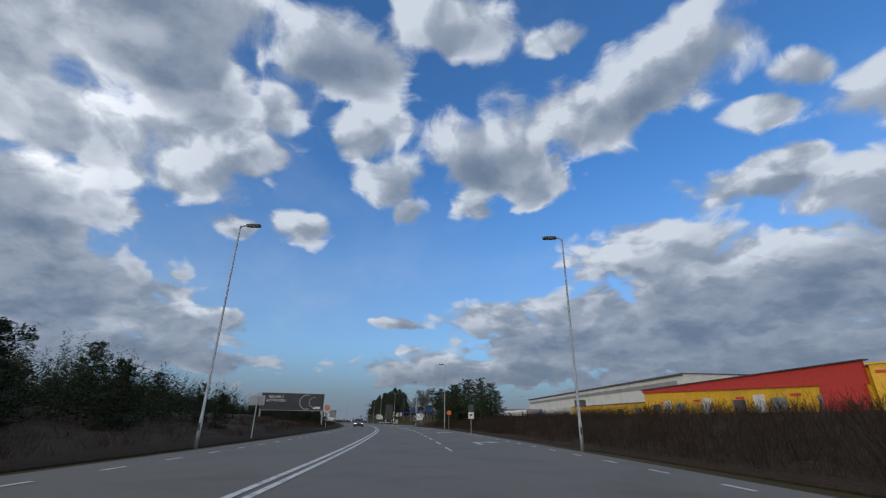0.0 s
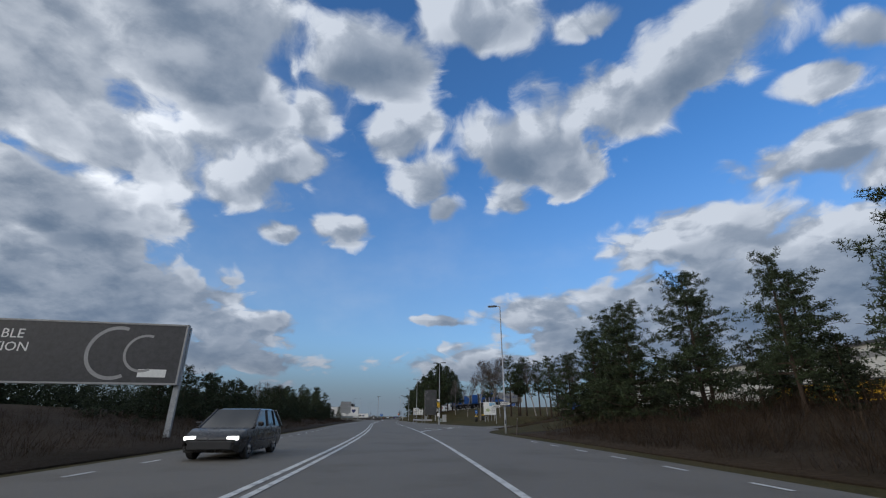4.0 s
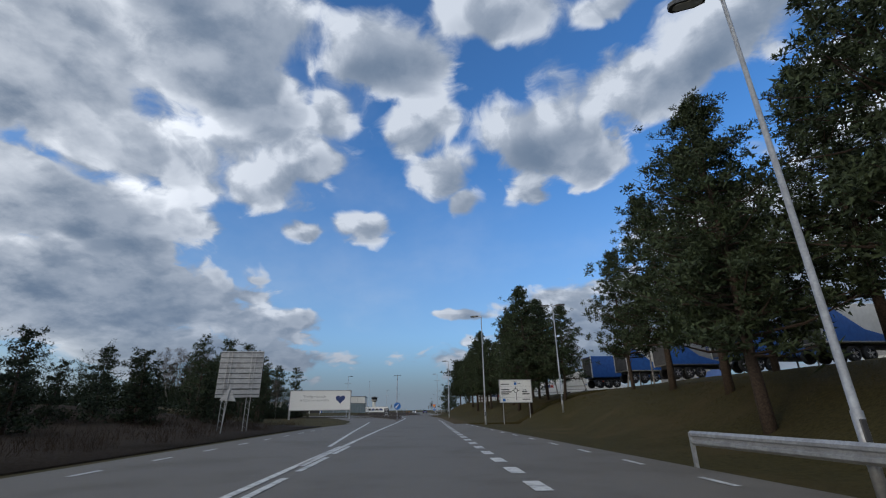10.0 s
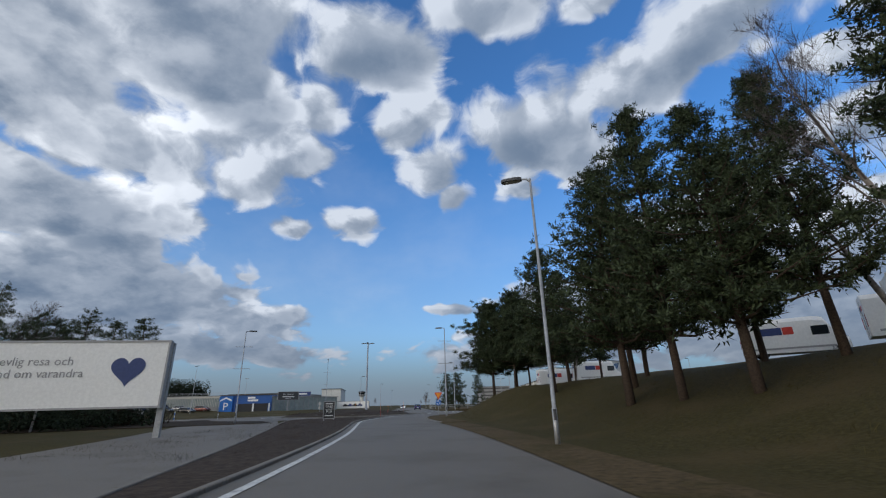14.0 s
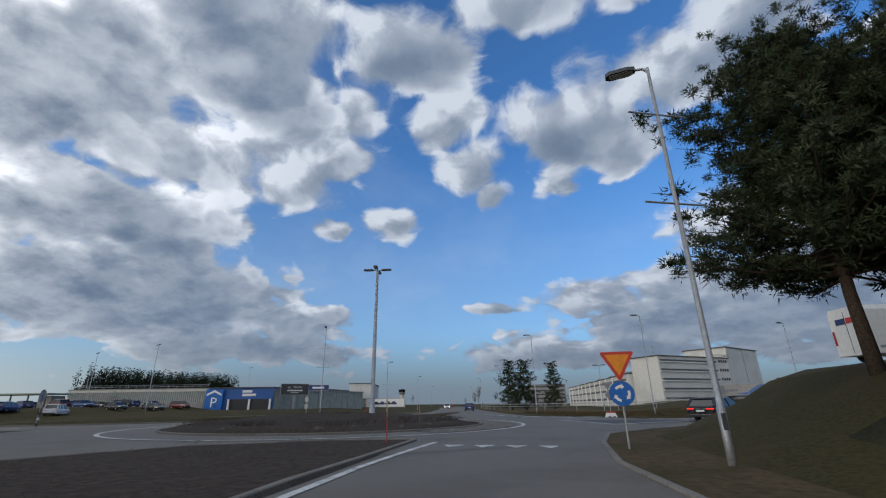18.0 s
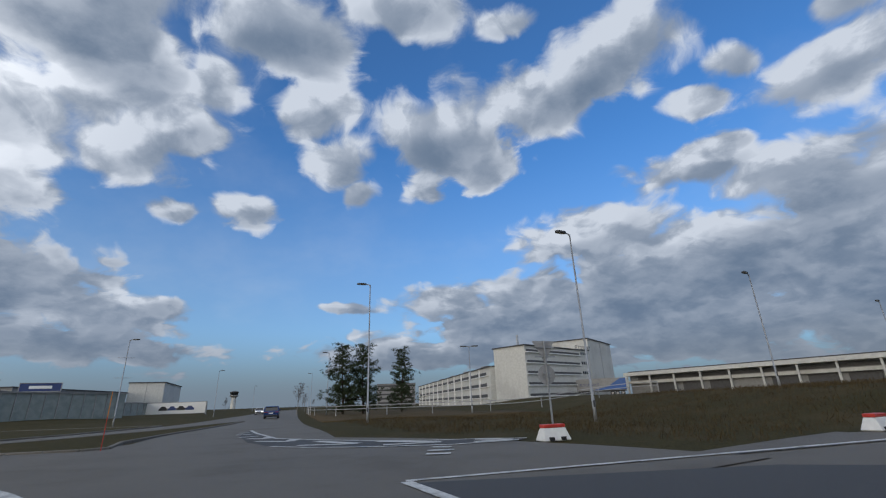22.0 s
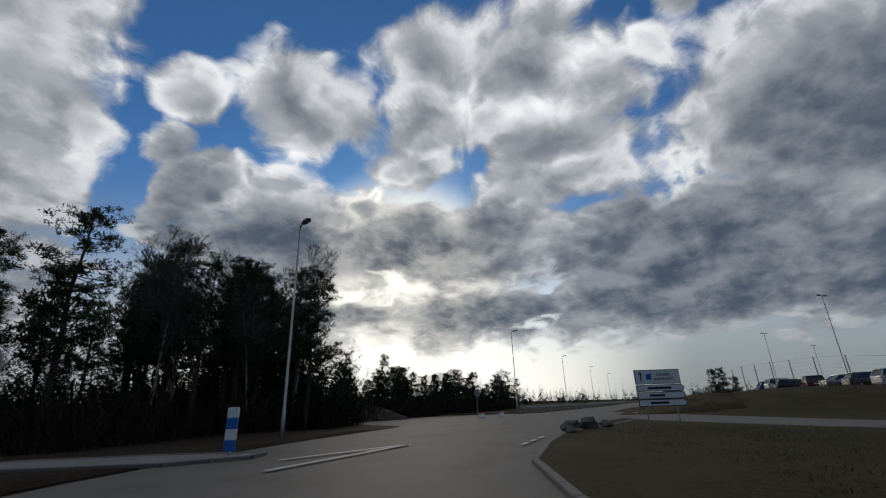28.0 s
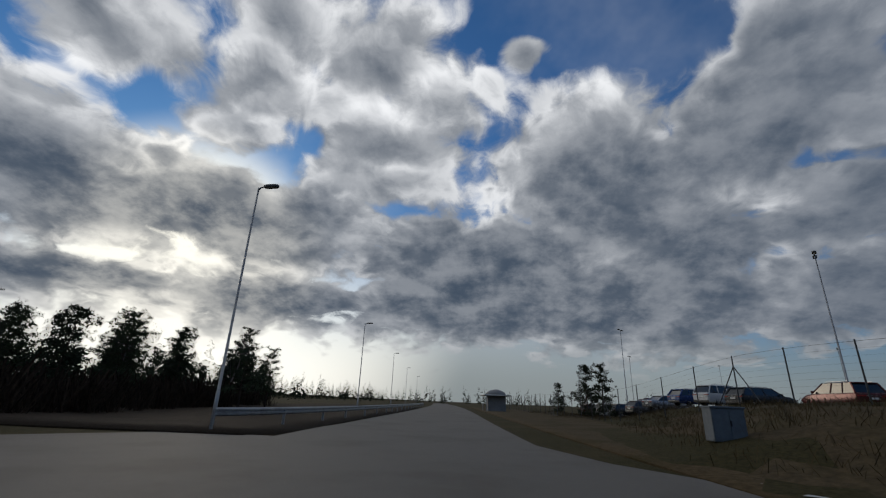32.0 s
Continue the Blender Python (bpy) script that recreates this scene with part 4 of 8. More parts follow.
kerb_run(hub, [(HUB.x + R_ISLAND * math.cos(a), HUB.y + R_ISLAND * math.sin(a)) for a in (2 * math.pi * k / 60 for k in range(60))], True, high=0.15)

# ---- lamp posts and signs ----
def pole_part(parent, h, r0=0.09, r1=0.05, name="pole", material=None, x=0.0, y=0.0):
    bm = bmesh.new()
    tube(bm, [(x, y, -0.3), (x, y, h * 0.12), (x, y, h * 0.121), (x, y, h)], [r0 * 1.25, r0 * 1.25, r0, r1], 10)
    return part(name, bm, material or STEEL, parent, smooth=True)


def lamp_head(parent, x, y, z, turn):
    """A flat street-lamp head on a short arm, pointing along turn (degrees from +y)."""
    bm = bmesh.new()
    m = pose(x, y, z, 0, 0, turn)
    tube(bm, [(0, 0, -0.12), (0, 0.12, 0.0), (0, 0.34, 0.03)], [0.045, 0.04, 0.035], 7)
    bmesh.ops.transform(bm, matrix=m, verts=bm.verts)
    arm = part("arm", bm, STEEL, parent)
    bm = bmesh.new()
    pts = [(-0.08, 0.3), (0.08, 0.3), (0.15, 0.5), (0.14, 0.95), (0.06, 1.05), (-0.06, 1.05), (-0.14, 0.95), (-0.15, 0.5)]
    slab(bm, pts, -0.02, 0.09)
    bmesh.ops.transform(bm, matrix=m, verts=bm.verts)
    head = part("lamp_head", bm, STEEL_DARK, parent)
    bm = bmesh.new()
    slab(bm, [(px * 0.7, 0.36 + (py - 0.3) * 0.8) for px, py in pts], -0.035, -0.021)
    bmesh.ops.transform(bm, matrix=m, verts=bm.verts)
    part("lens", bm, LAMP_GLASS, head)
    return arm


def street_lamp(x, y, h, turns, rungs=(), label="tall galvanised street lamp with a flat head", group="street lamps", r=0.065, extra=0.0):
    z = z_at(x, y)
    t = thing("street_lamp", label, "street lamp", group, pose(x, y, z))
    pole_part(t, h - z, r, r * 0.6)
    for a in turns:
        lamp_head(t, 0, 0, h - z, a)
    for k in rungs:
        bm = bmesh.new()
        tube(bm, [(-0.75, -0.3, k - z), (0.75, 0.3, k - z)], [0.025, 0.025], 6)
        part("crossbar", bm, STEEL, t)
    bm = bmesh.new()
    box(bm, 0.0, -r * 1.1, 0.9, 0.09, 0.03, 0.32, 0.01)
    part("hatch", bm, STEEL_DARK, t)
    return t


for x, y, h, turns, rungs in (
        (-10.5, 20.8, 10.6, (-88,), ()), (6.7, 21.8, 10.6, (85,), ()), (1.2, 77, 10.3, (82,), ()), (-5.2, 113, 10.2, (80,), ()),
        (-22.6, 183.8, 9.7, (78,), ()), (-29.9, 217.3, 9.6, (78,), ()), (-37.4, 249.9, 8.9, (80,), ()), (-44.9, 285.7, 9.6, (80,), (5.6, 8.1)),
        (-65.0, 278.4, 9.0, (-60,), (5.2, 7.4)), (-75.3, 328.0, 10.9, (-160,), (5.9, 8.3)), (-77.4, 358.7, 9.2, (-90,), (5.0, 7.2)),
        (-49.2, 339.1, 10.4, (100,), ()), (-36.9, 327.6, 10.4, (110,), ()), (-19.7, 334.2, 9.8, (120,), ()), (-57.5, 378, 9.4, (100,), ()), (-68, 425, 9.4, (100,), ()),
        (-84, 405, 9.2, (-80,), ()), (-98, 480, 9.2, (-80,), ()), (-82, 500, 9.2, (100,), ()), (5, 345, 9.8, (120,), ()), (34, 356, 9.8, (120,), ()),
        (-91.6, 292.3, 10.4, (-10,), ()), (-134, 281.4, 10.7, (0,), ()), (-170, 273.6, 10.3, (0,), ()), (-205, 267, 10.2, (0,), ()), (-245, 259, 10.2, (0,), ()), (-290, 251, 10.2, (0,), ())):
    street_lamp(x, y, h, turns, rungs)
for x, y, h in ((-13.8, 148.1, 9.4), (-6.3, 176.3, 8.7), (-23.5, 214.0, 9.6), (-38.5, 355.2, 7.2), (20, 250, 13), (38, 205, 12)):
    street_lamp(x, y, h, (85, -95), (), "street lamp with two heads on one post", "twin street lamps")
mast = street_lamp(-59.8, 305.3, 10.9, (10, 100, 190, 280), (), "high mast with four lamp heads on the roundabout", "", 0.16)
for x, y, h in ((-155, 317, 13.4), (-192, 309, 13.2), (-180, 340, 13), (-140, 352, 12.5), (-118, 345, 12.5), (-210, 350, 13), (-165, 372, 13), (-230, 318, 13), (-250, 345, 13), (-130, 390, 12)):
    t = street_lamp(x, y, h, (60, 240), (), "slim car park lamp with two drooping heads", "car park lamps", 0.07)


def back_frame(parent, w, h, z, y=0.03):
    bm = bmesh.new()
    for k in (-0.3, 0.3):
        box(bm, 0, y, z + k * h, w * 0.9, 0.03, 0.05)
    part("back_rail", bm, STEEL, parent)


def panel_sign(name, x, y, turn, w, z0, z1, face, label, posts=(0,), frame_mat=None, category="sign", post_r=0.04, base=None):
    """A flat panel on posts; its face looks along -y before turning."""
    zb = z_at(x, y) if base is None else base
    t = thing(name, label, category, "", pose(x, y, zb, 0, 0, turn))
    bm = bmesh.new()
    box(bm, 0, 0, (z0 + z1) / 2, w, 0.05, z1 - z0, 0.012)
    part("panel", bm, face, t)
    if frame_mat:
        bm = bmesh.new()
        for sx in (-1, 1):
            box(bm, sx * (w / 2 + 0.02), 0, (z0 + z1) / 2, 0.06, 0.09, z1 - z0 + 0.1)
        for z in (z0 - 0.02, z1 + 0.02):
            box(bm, 0, 0, z, w - 0.03, 0.085, 0.06)
        part("frame", bm, frame_mat, t)
    for px in posts:
        bm = bmesh.new()
        tube(bm, [(px, 0.09, -1.0), (px, 0.09, z1 - 0.1)], [post_r, post_r], 8)
        part("post", bm, STEEL, t)
    back_frame(t, w, z1 - z0, (z0 + z1) / 2, 0.045)
    return t


def speed_sign(x, y, turn, h):
    t = thing("speed_sign", "round orange speed sign with a red ring on a grey post", "road sign", "speed signs", pose(x, y, z_at(x, y), 0, 0, turn))
    z = h - 0.38
    bm = bmesh.new()
    plate(bm, disc(0.38, 0, z), -0.03, 0.0)
    part("ring", bm, RED, t)
    bm = bmesh.new()
    plate(bm, disc(0.29, 0, z), -0.036, -0.031)
    part("face", bm, ORANGE, t)
    lettering("number", "40", 0.34, BLACK, t, 0, -0.042, z)
    bm = bmesh.new()
    plate(bm, disc(0.40, 0, z), 0.002, 0.03)
    part("backing", bm, BLACK, t)
    bm = bmesh.new()
    tube(bm, [(0, 0.06, -0.3), (0, 0.06, h - 0.1)], [0.03, 0.03], 8)
    part("post", bm, STEEL, t)
    return t


speed_sign(-18.2, 76.2, 8, 3.5)
speed_sign(1.9, 76.0, 6, 2.95)
# camera-warning sign
t = panel_sign("camera_sign", 3.9, 53.6, 4, 0.62, 1.55, 2.25, WHITE, "white camera-warning sign under a grey-green plate", (0,))
bm = bmesh.new()
plate(bm, [(-0.22, 1.98), (0.1, 2.12), (0.2, 1.95), (-0.02, 1.86), (-0.05, 1.76), (-0.12, 1.76), (-0.1, 1.88)], -0.034, -0.028)
part("camera_symbol", bm, BLACK, t)
bm = bmesh.new()
box(bm, 0, 0, 2.7, 0.6, 0.04, 0.78, 0.01)
part("upper_plate", bm, plain("green_plate", (0.05, 0.07, 0.055), 0.6), t)
for row in [(0, 1.65, 0.4, 0.03)]:
    bars("print_line", t, BLACK, [row], -0.03)
# backs of signs facing the other way
panel_sign("traffic_sign", -12.3, 31.4, 190, 0.95, 2.1, 2.75, STEEL, "back of a road sign on one post", (0,))
t = panel_sign("direction_board", -46.2, 205.0, 195, 2.9, 2.2, 5.3, STEEL, "back of a large ribbed metal direction board on lattice posts", (), None, "sign")
bm = bmesh.new()
for k in range(9):
    box(bm, 0, 0.04, 2.4 + k * 0.35, 2.85, 0.03, 0.05)
part("rib", bm, STEEL_DARK, t)
for px in (-0.8, 0.8):
    bm = bmesh.new()
    for dx in (-0.13, 0.13):
        tube(bm, [(px + dx, 0.12, -0.5), (px + dx, 0.12, 5.2)], [0.025, 0.025], 6)
    for k in range(11):
        tube(bm, [(px - 0.13, 0.12, 0.2 + k * 0.4), (px + 0.13, 0.12, 0.4 + k * 0.4)], [0.012, 0.012], 4)
    part("lattice_post", bm, STEEL, t)


def triangle_sign(x, y, turn, top, side, face_mat, back=False, label="back of a triangular road sign"):
    t = thing("triangle_sign", label, "road sign", "", pose(x, y, z_at(x, y), 0, 0, turn))
    h = side * 0.866
    bm = bmesh.new()
    plate(bm, [(-side / 2, top), (0, top - h), (side / 2, top)], -0.015, 0.015)
    part("panel", bm, face_mat, t)
    bm = bmesh.new()
    tube(bm, [(0, 0.05, -0.4), (0, 0.05, top)], [0.03, 0.03], 8)
    part("post", bm, STEEL, t)
    return t


t = thing("triangle_sign", "back of a triangular warning sign on a leaning post", "road sign", "", pose(-44.9, 201.8, z_at(-44.9, 201.8), 0, -4, 190))
bm = bmesh.new()
plate(bm, [(-0.5, 1.95), (0, 2.8), (0.5, 1.95)], -0.015, 0.015)
part("panel", bm, STEEL, t)
bm = bmesh.new()
tube(bm, [(0, 0.05, -0.4), (0, 0.05, 2.7)], [0.03, 0.03], 8)
part("post", bm, STEEL, t)

# give way and roundabout signs at the entry
t = thing("give_way_sign", "orange give-way triangle over a blue roundabout disc", "road sign", "", pose(-46.2, 288.9, 0.0, 0, 0, -2))
bm = bmesh.new()
plate(bm, [(-0.45, 2.54), (-0.41, 2.58), (0.41, 2.58), (0.45, 2.54), (0.03, 1.8), (-0.03, 1.8)], -0.012, 0.012)
part("triangle", bm, RED, t)
bm = bmesh.new()
plate(bm, [(-0.33, 2.5), (0.33, 2.5), (0, 1.92)], -0.018, -0.013)
part("triangle_face", bm, ORANGE, t)
bm = bmesh.new()
plate(bm, disc(0.33, 0, 1.45, 36), -0.012, 0.012)
part("disc", bm, BLUE_SIGN, t)
for k in range(3):
    a0 = radians(90 + 120 * k)
    bm = bmesh.new()
    inner = [(0.155 * math.cos(a0 + j * 0.22), 1.45 + 0.155 * math.sin(a0 + j * 0.22)) for j in range(5)]
    outer = [(0.225 * math.cos(a0 + j * 0.22), 1.45 + 0.225 * math.sin(a0 + j * 0.22)) for j in range(5)]
    tip = (0.19 * math.cos(a0 - 0.42), 1.45 + 0.19 * math.sin(a0 - 0.42))
    wing_i = (0.115 * math.cos(a0), 1.45 + 0.115 * math.sin(a0))
    wing_o = (0.265 * math.cos(a0), 1.45 + 0.265 * math.sin(a0))
    plate(bm, [tip, wing_o] + outer + inner[::-1] + [wing_i], -0.02, -0.013)
    part("arrow", bm, WHITE, t)
bm = bmesh.new()
tube(bm, [(0, 0.05, -0.3), (0, 0.05, 2.5)], [0.032, 0.032], 8)
part("post", bm, STEEL, t)

# blue keep-left disc at the nose of the splitter
t = thing("direction_disc", "blue round road sign with a white slanting arrow", "road sign", "", pose(-42.6, 236.2, 0.05, 0, 0, 10))
bm = bmesh.new()
plate(bm, disc(0.45, 0, 1.75, 32), -0.012, 0.012)
part("disc", bm, BLUE_SIGN, t)
bm = bmesh.new()
plate(bm, [(-0.26, 1.49), (-0.05, 1.5), (-0.11, 1.57), (0.2, 1.92), (0.12, 2.0), (-0.19, 1.65), (-0.25, 1.71)], -0.02, -0.013)
part("arrow", bm, WHITE, t)
bm = bmesh.new()
tube(bm, [(0, 0.05, -0.3), (0, 0.05, 2.1)], [0.03, 0.03], 8)
part("post", bm, STEEL, t)


def marker_stick(x, y, h, label="thin red and orange snow stake"):
    t = thing("marker_stake", label, "stake", "marker stakes", pose(x, y, 0.08, 2, 1, 0))
    bm = bmesh.new()
    tube(bm, [(0, 0, -0.2), (0, 0, h * 0.55)], [0.015, 0.014], 6)
    part("lower_rod", bm, RED, t)
    bm = bmesh.new()
    tube(bm, [(0, 0, h * 0.55), (0, 0, h)], [0.014, 0.011], 6)
    part("upper_rod", bm, ORANGE, t)


for x, y, h in ((-53.6, 290.6, 1.45), (-57.5, 322.3, 1.9), (-55.0, 300.0, 1.3), (-67.1, 322.6, 1.9)):
    marker_stick(x, y, h)


def barrier_block(x, y, turn, label="white and red concrete barrier block"):
    t = thing("barrier_block", label, "barrier", "barrier blocks", pose(x, y, 0.0, 0, 0, turn))
    bm = bmesh.new()
    vs = box(bm, 0, 0, 0.17, 0.95, 0.5, 0.36, 0.03)
    for v in bm.verts:
        if v.co.z > 0.2:
            v.co.x *= 0.8
            v.co.y *= 0.6
    part("base", bm, WHITE, t)
    bm = bmesh.new()
    box(bm, 0, 0, 0.405, 0.74, 0.29, 0.1, 0.02)
    part("top_band", bm, RED, t)
    # slots for a fork: small black blocks paint the shade of uncut hollows
    for px in (-0.2, 0.2):
        bm = bmesh.new()
        box(bm, px, -0.245, 0.06, 0.16, 0.06, 0.1)
        part("fork_slot", bm, BLACK, t)
    return t


def signed_post(x, y, turn, shapes, label, h, z=0.0, stripes=False):
    t = thing("traffic_sign", label, "road sign", "", pose(x, y, z, 0, 0, turn))
    for kind, zz, size in shapes:
        bm = bmesh.new()
        if kind == "disc":
            plate(bm, disc(size, 0, zz), -0.012, 0.012)
        else:
            plate(bm, [(-size / 2, zz + size * 0.43), (size / 2, zz + size * 0.43), (0, zz - size * 0.43)], -0.012, 0.012)
        part("panel", bm, GREY, t)
        back_frame(t, size, size * 0.6, zz, -0.03)
    bm = bmesh.new()
    tube(bm, [(0, -0.05, -0.3), (0, -0.05, h)], [0.03, 0.03], 8)
    part("post", bm, STEEL, t)
    if stripes:
        for k in range(3):
            bm = bmesh.new()
            box(bm, 0, -0.09, 0.25 + k * 0.34, 0.2, 0.06, 0.17, 0.01)
            part("stripe", bm, BLACK if k % 2 == 0 else WHITE, t)
    return t


barrier_block(-42.6, 318.2, 12)
signed_post(-42.6, 318.2, 12, [("tri", 2.15, 0.8), ("disc", 1.45, 0.3)], "backs of a give-way and a round sign on one post", 2.5, 0.44)
signed_post(-35.4, 312.6, 15, [("disc", 1.95, 0.32)], "back of a round sign over a black and white post", 2.2, 0.0, True)
signed_post(-74.8, 323.6, 153, [("disc", 1.9, 0.33), ("disc", 1.15, 0.3)], "edge-on road sign on a dark post", 2.4, 0.1)
signed_post(-80.6, 299.4, 120, [("disc", 2.0, 0.42)], "round sign over a black and white post", 2.4, 0.1, True)
barrier_block(-116.0, 287.3, 8)
barrier_block(-118.6, 287.9, 14)
signed_post(-116.3, 286.7, 100, [("disc", 2.2, 0.32)], "dark round sign on a post behind a barrier block", 2.5, 0.0)
barrier_block(-33.5, 316.5, 20)

# blue and white traffic bollard
t = thing("traffic_bollard", "blue and white banded traffic bollard on an island", "bollard", "", pose(-86.3, 297.8, 0.05, 0, 0, 120))
for k in range(4):
    bm = bmesh.new()
    box(bm, 0, 0, 0.24 + k * 0.3, 0.34, 0.09, 0.3 - 0.006, 0.015)
    part("band", bm, (BLUE_SIGN, WHITE)[k % 2], t)
bm = bmesh.new()
tube(bm, [(0, 0, -0.1), (0, 0, 0.1)], [0.05, 0.05], 8)
part("foot", bm, STEEL, t)


# ---- billboards ----
def billboard(x0, y0, x1, y1, z0, z1, face, label, posts=2, facing=1, base=None, post_w=0.3):
    """A large board between two plan points, seen from the side where the first is to the left."""
    a, b = Vector((x0, y0)), Vector((x1, y1))
    c, d = (a + b) / 2, b - a
    turn = math.degrees(math.atan2(d.y, d.x))
    zb = z_at(c.x, c.y) if base is None else base
    t = thing("billboard", label, "billboard", "", pose(c.x, c.y, zb, 0, 0, turn))
    w = d.length
    bm = bmesh.new()
    box(bm, 0, 0, (z0 + z1) / 2 - zb, w, 0.3, z1 - z0, 0.02)
    part("board", bm, face, t)
    bm = bmesh.new()
    for z in (z0 - zb, z1 - zb):
        box(bm, 0, -0.01, z, w + 0.12, 0.36, 0.1)
    for sx in (-1, 1):
        box(bm, sx * w / 2, -0.01, (z0 + z1) / 2 - zb, 0.1, 0.355, z1 - z0 - 0.1)
    part("frame", bm, GREY, t)
    for k in range(posts):
        px = (k / (posts - 1) - 0.5) * w * 0.99 if posts > 1 else 0
        bm = bmesh.new()
        box(bm, px, 0.32 if posts > 1 else 0.0, (z1 - zb) / 2 - 0.4, post_w, 0.25, z1 - zb + 0.7)
        part("post", bm, STEEL, t)
    bm = bmesh.new()
    for k in range(4):
        box(bm, (k - 1.5) * w * 0.26, 0.2, (z0 + z1) / 2 - zb, 0.08, 0.1, z1 - z0 - 0.1)
    part("brace", bm, STEEL_DARK, t)
    return t, w, (z0 + z1) / 2 - zb, z1 - z0


t, w, zc, hh = billboard(-37.3, 97.2, -25.0, 101.0, 3.0, 6.45, BOARD, "dark advertising billboard with pale lettering beside the road")
lettering("slogan", "RELIABLE\nROTATION", 0.74, WHITE, t, -w * 0.27, -0.165, zc + 0.55, "pale thin capitals")
for r, cx in ((1.55, w * 0.22), (1.1, w * 0.34)):
    bm = bmesh.new()
    outer, inner = disc(r, cx, zc, 40), disc(r * 0.87, cx, zc, 40)
    for k in range(8, 33):
        q = [bm.verts.new((p[0], -0.165, min(max(p[1], zc - hh * 0.47), zc + hh * 0.47))) for p in (outer[k], outer[k + 1], inner[k + 1], inner[k])]
        bm.faces.new(q)
    part("ring_picture", bm, GREY, t)
bars("logo", t, WHITE, [(w * 0.39, zc - hh * 0.33, 1.5, 0.45)], -0.16)

t, w, zc, hh = billboard(-67.3, 254.8, -56.9, 257.9, 1.5, 4.9, WHITE, "white advertising billboard with a blue heart on two posts")
lettering("slogan", "Trevlig resa och\nta hand om varandra", 0.62, GREY, t, -w * 0.1, -0.165, zc + 0.35, "grey lettering")
bm = bmesh.new()
pts = []
for k in range(40):
    a = 2 * math.pi * k / 40
    pts.append((w * 0.33 + 0.052 * 16 * math.sin(a) ** 3, zc + 0.2 + 0.052 * (13 * math.cos(a) - 5 * math.cos(2 * a) - 2 * math.cos(3 * a) - math.cos(4 * a))))
plate(bm, pts, -0.175, -0.155)
part("heart", bm, NAVY, t)

t, w, zc, hh = billboard(-108.6, 372.4, -103.6, 376.4, 3.9, 6.4, BOARD, "dark digital billboard on one post", 1, post_w=0.5)
lettering("headline", "BLI", 0.55, WHITE, t, -1.35, -0.165, zc + 0.45)
lettering("headline", "MEDLEM", 0.55, WHITE, t, 0.55, -0.165, zc + 0.45)
for row in [(0, zc - 0.25, 3.6, 0.3), (0, zc - 0.75, 1.8, 0.12)]:
    bars("print_line", t, WHITE, [row], -0.16)
t, w, zc, hh = billboard(-112.8, 392.6, -107.4, 394.8, 5.5, 6.95, NAVY, "dark blue dealer sign on a white pillar", 1, post_w=1.3)
bars("lettering_bar", t, WHITE, [(0, zc, 3.2, 0.5)], -0.16)
t, w, zc, hh = billboard(-113.0, 436.4, -97.4, 435.8, 0.7, 3.6, WHITE, "white billboard with a row of dark cars", 3)
for k in range(4):
    bm = bmesh.new()
    cx = (k - 1.4) * 2.3
    plate(bm, [(cx - 1.1, zc - 0.55), (cx + 1.1, zc - 0.55), (cx + 1.15, zc - 0.05), (cx + 0.7, zc + 0.1), (cx + 0.45, zc + 0.5), (cx - 0.45, zc + 0.5), (cx - 0.75, zc + 0.1), (cx - 1.15, zc - 0.05)], -0.175, -0.155)
    part("car_picture", bm, NAVY if k % 2 else BLACK, t)

# dark parking-guide board beside the road
FAINT = plain("faded_grey_print", (0.1, 0.1, 0.1), 0.5)
FAINT_GREEN = plain("faded_green_print", (0.02, 0.06, 0.035), 0.5)
t = thing("parking_board", "tall charcoal parking guide board with green and white panels", "sign", "", pose(-18.8, 180.0, z_at(-18.8, 180.0), 0, 0, 12))
zb = z_at(-18.8, 180.0)
bm = bmesh.new()
box(bm, 0, 0, 4.2 - zb + 0.1, 2.65, 0.22, 5.4, 0.02)
part("board", bm, BOARD, t)
for px in (-1.3, 1.05, 1.2):
    bm = bmesh.new()
    tube(bm, [(px, 0.16, -0.6), (px, 0.16, 6.9 - zb)], [0.07, 0.06], 8)
    part("post", bm, STEEL, t)
for txt, x, z, mat in (("P", -0.85, 6.35, GREY), ("P5", 0.55, 6.1, FAINT_GREEN), ("P4", 0.6, 4.9, FAINT), ("P6", -0.6, 3.5, FAINT_GREEN), ("P7", 0.25, 2.45, FAINT)):
    bm = bmesh.new()
    box(bm, x, -0.112, z - zb, 0.62 if txt == "P" else 0.8, 0.012, 0.7, 0.005)
    pn = part("field", bm, BOARD, t)
    lettering("field_text", txt, 0.5, mat, t, x, -0.124, z - zb)
for row in [(0.65, 4.0, 0.05, 1.6), (0.35, 3.3, 0.6, 0.05), (0.05, 2.9, 0.05, 0.7), (0.65, 3.6, 0.5, 0.05), (0.4, 2.0, 0.4, 0.05)]:
    bars("route_line", t, FAINT, [row], -0.115)
for row in [(-0.6, 5.4, 0.9, 0.09), (-0.65, 5.15, 0.75, 0.09), (-0.6, 4.85, 0.8, 0.09), (0.1, 1.75, 0.8, 0.1)]:
    bars("print_line", t, FAINT, [row], -0.115)
bm = bmesh.new()
box(bm, -1.05, -0.25, 1.0, 0.45, 0.3, 0.7, 0.02)
part("switch_box", bm, GREY, t)

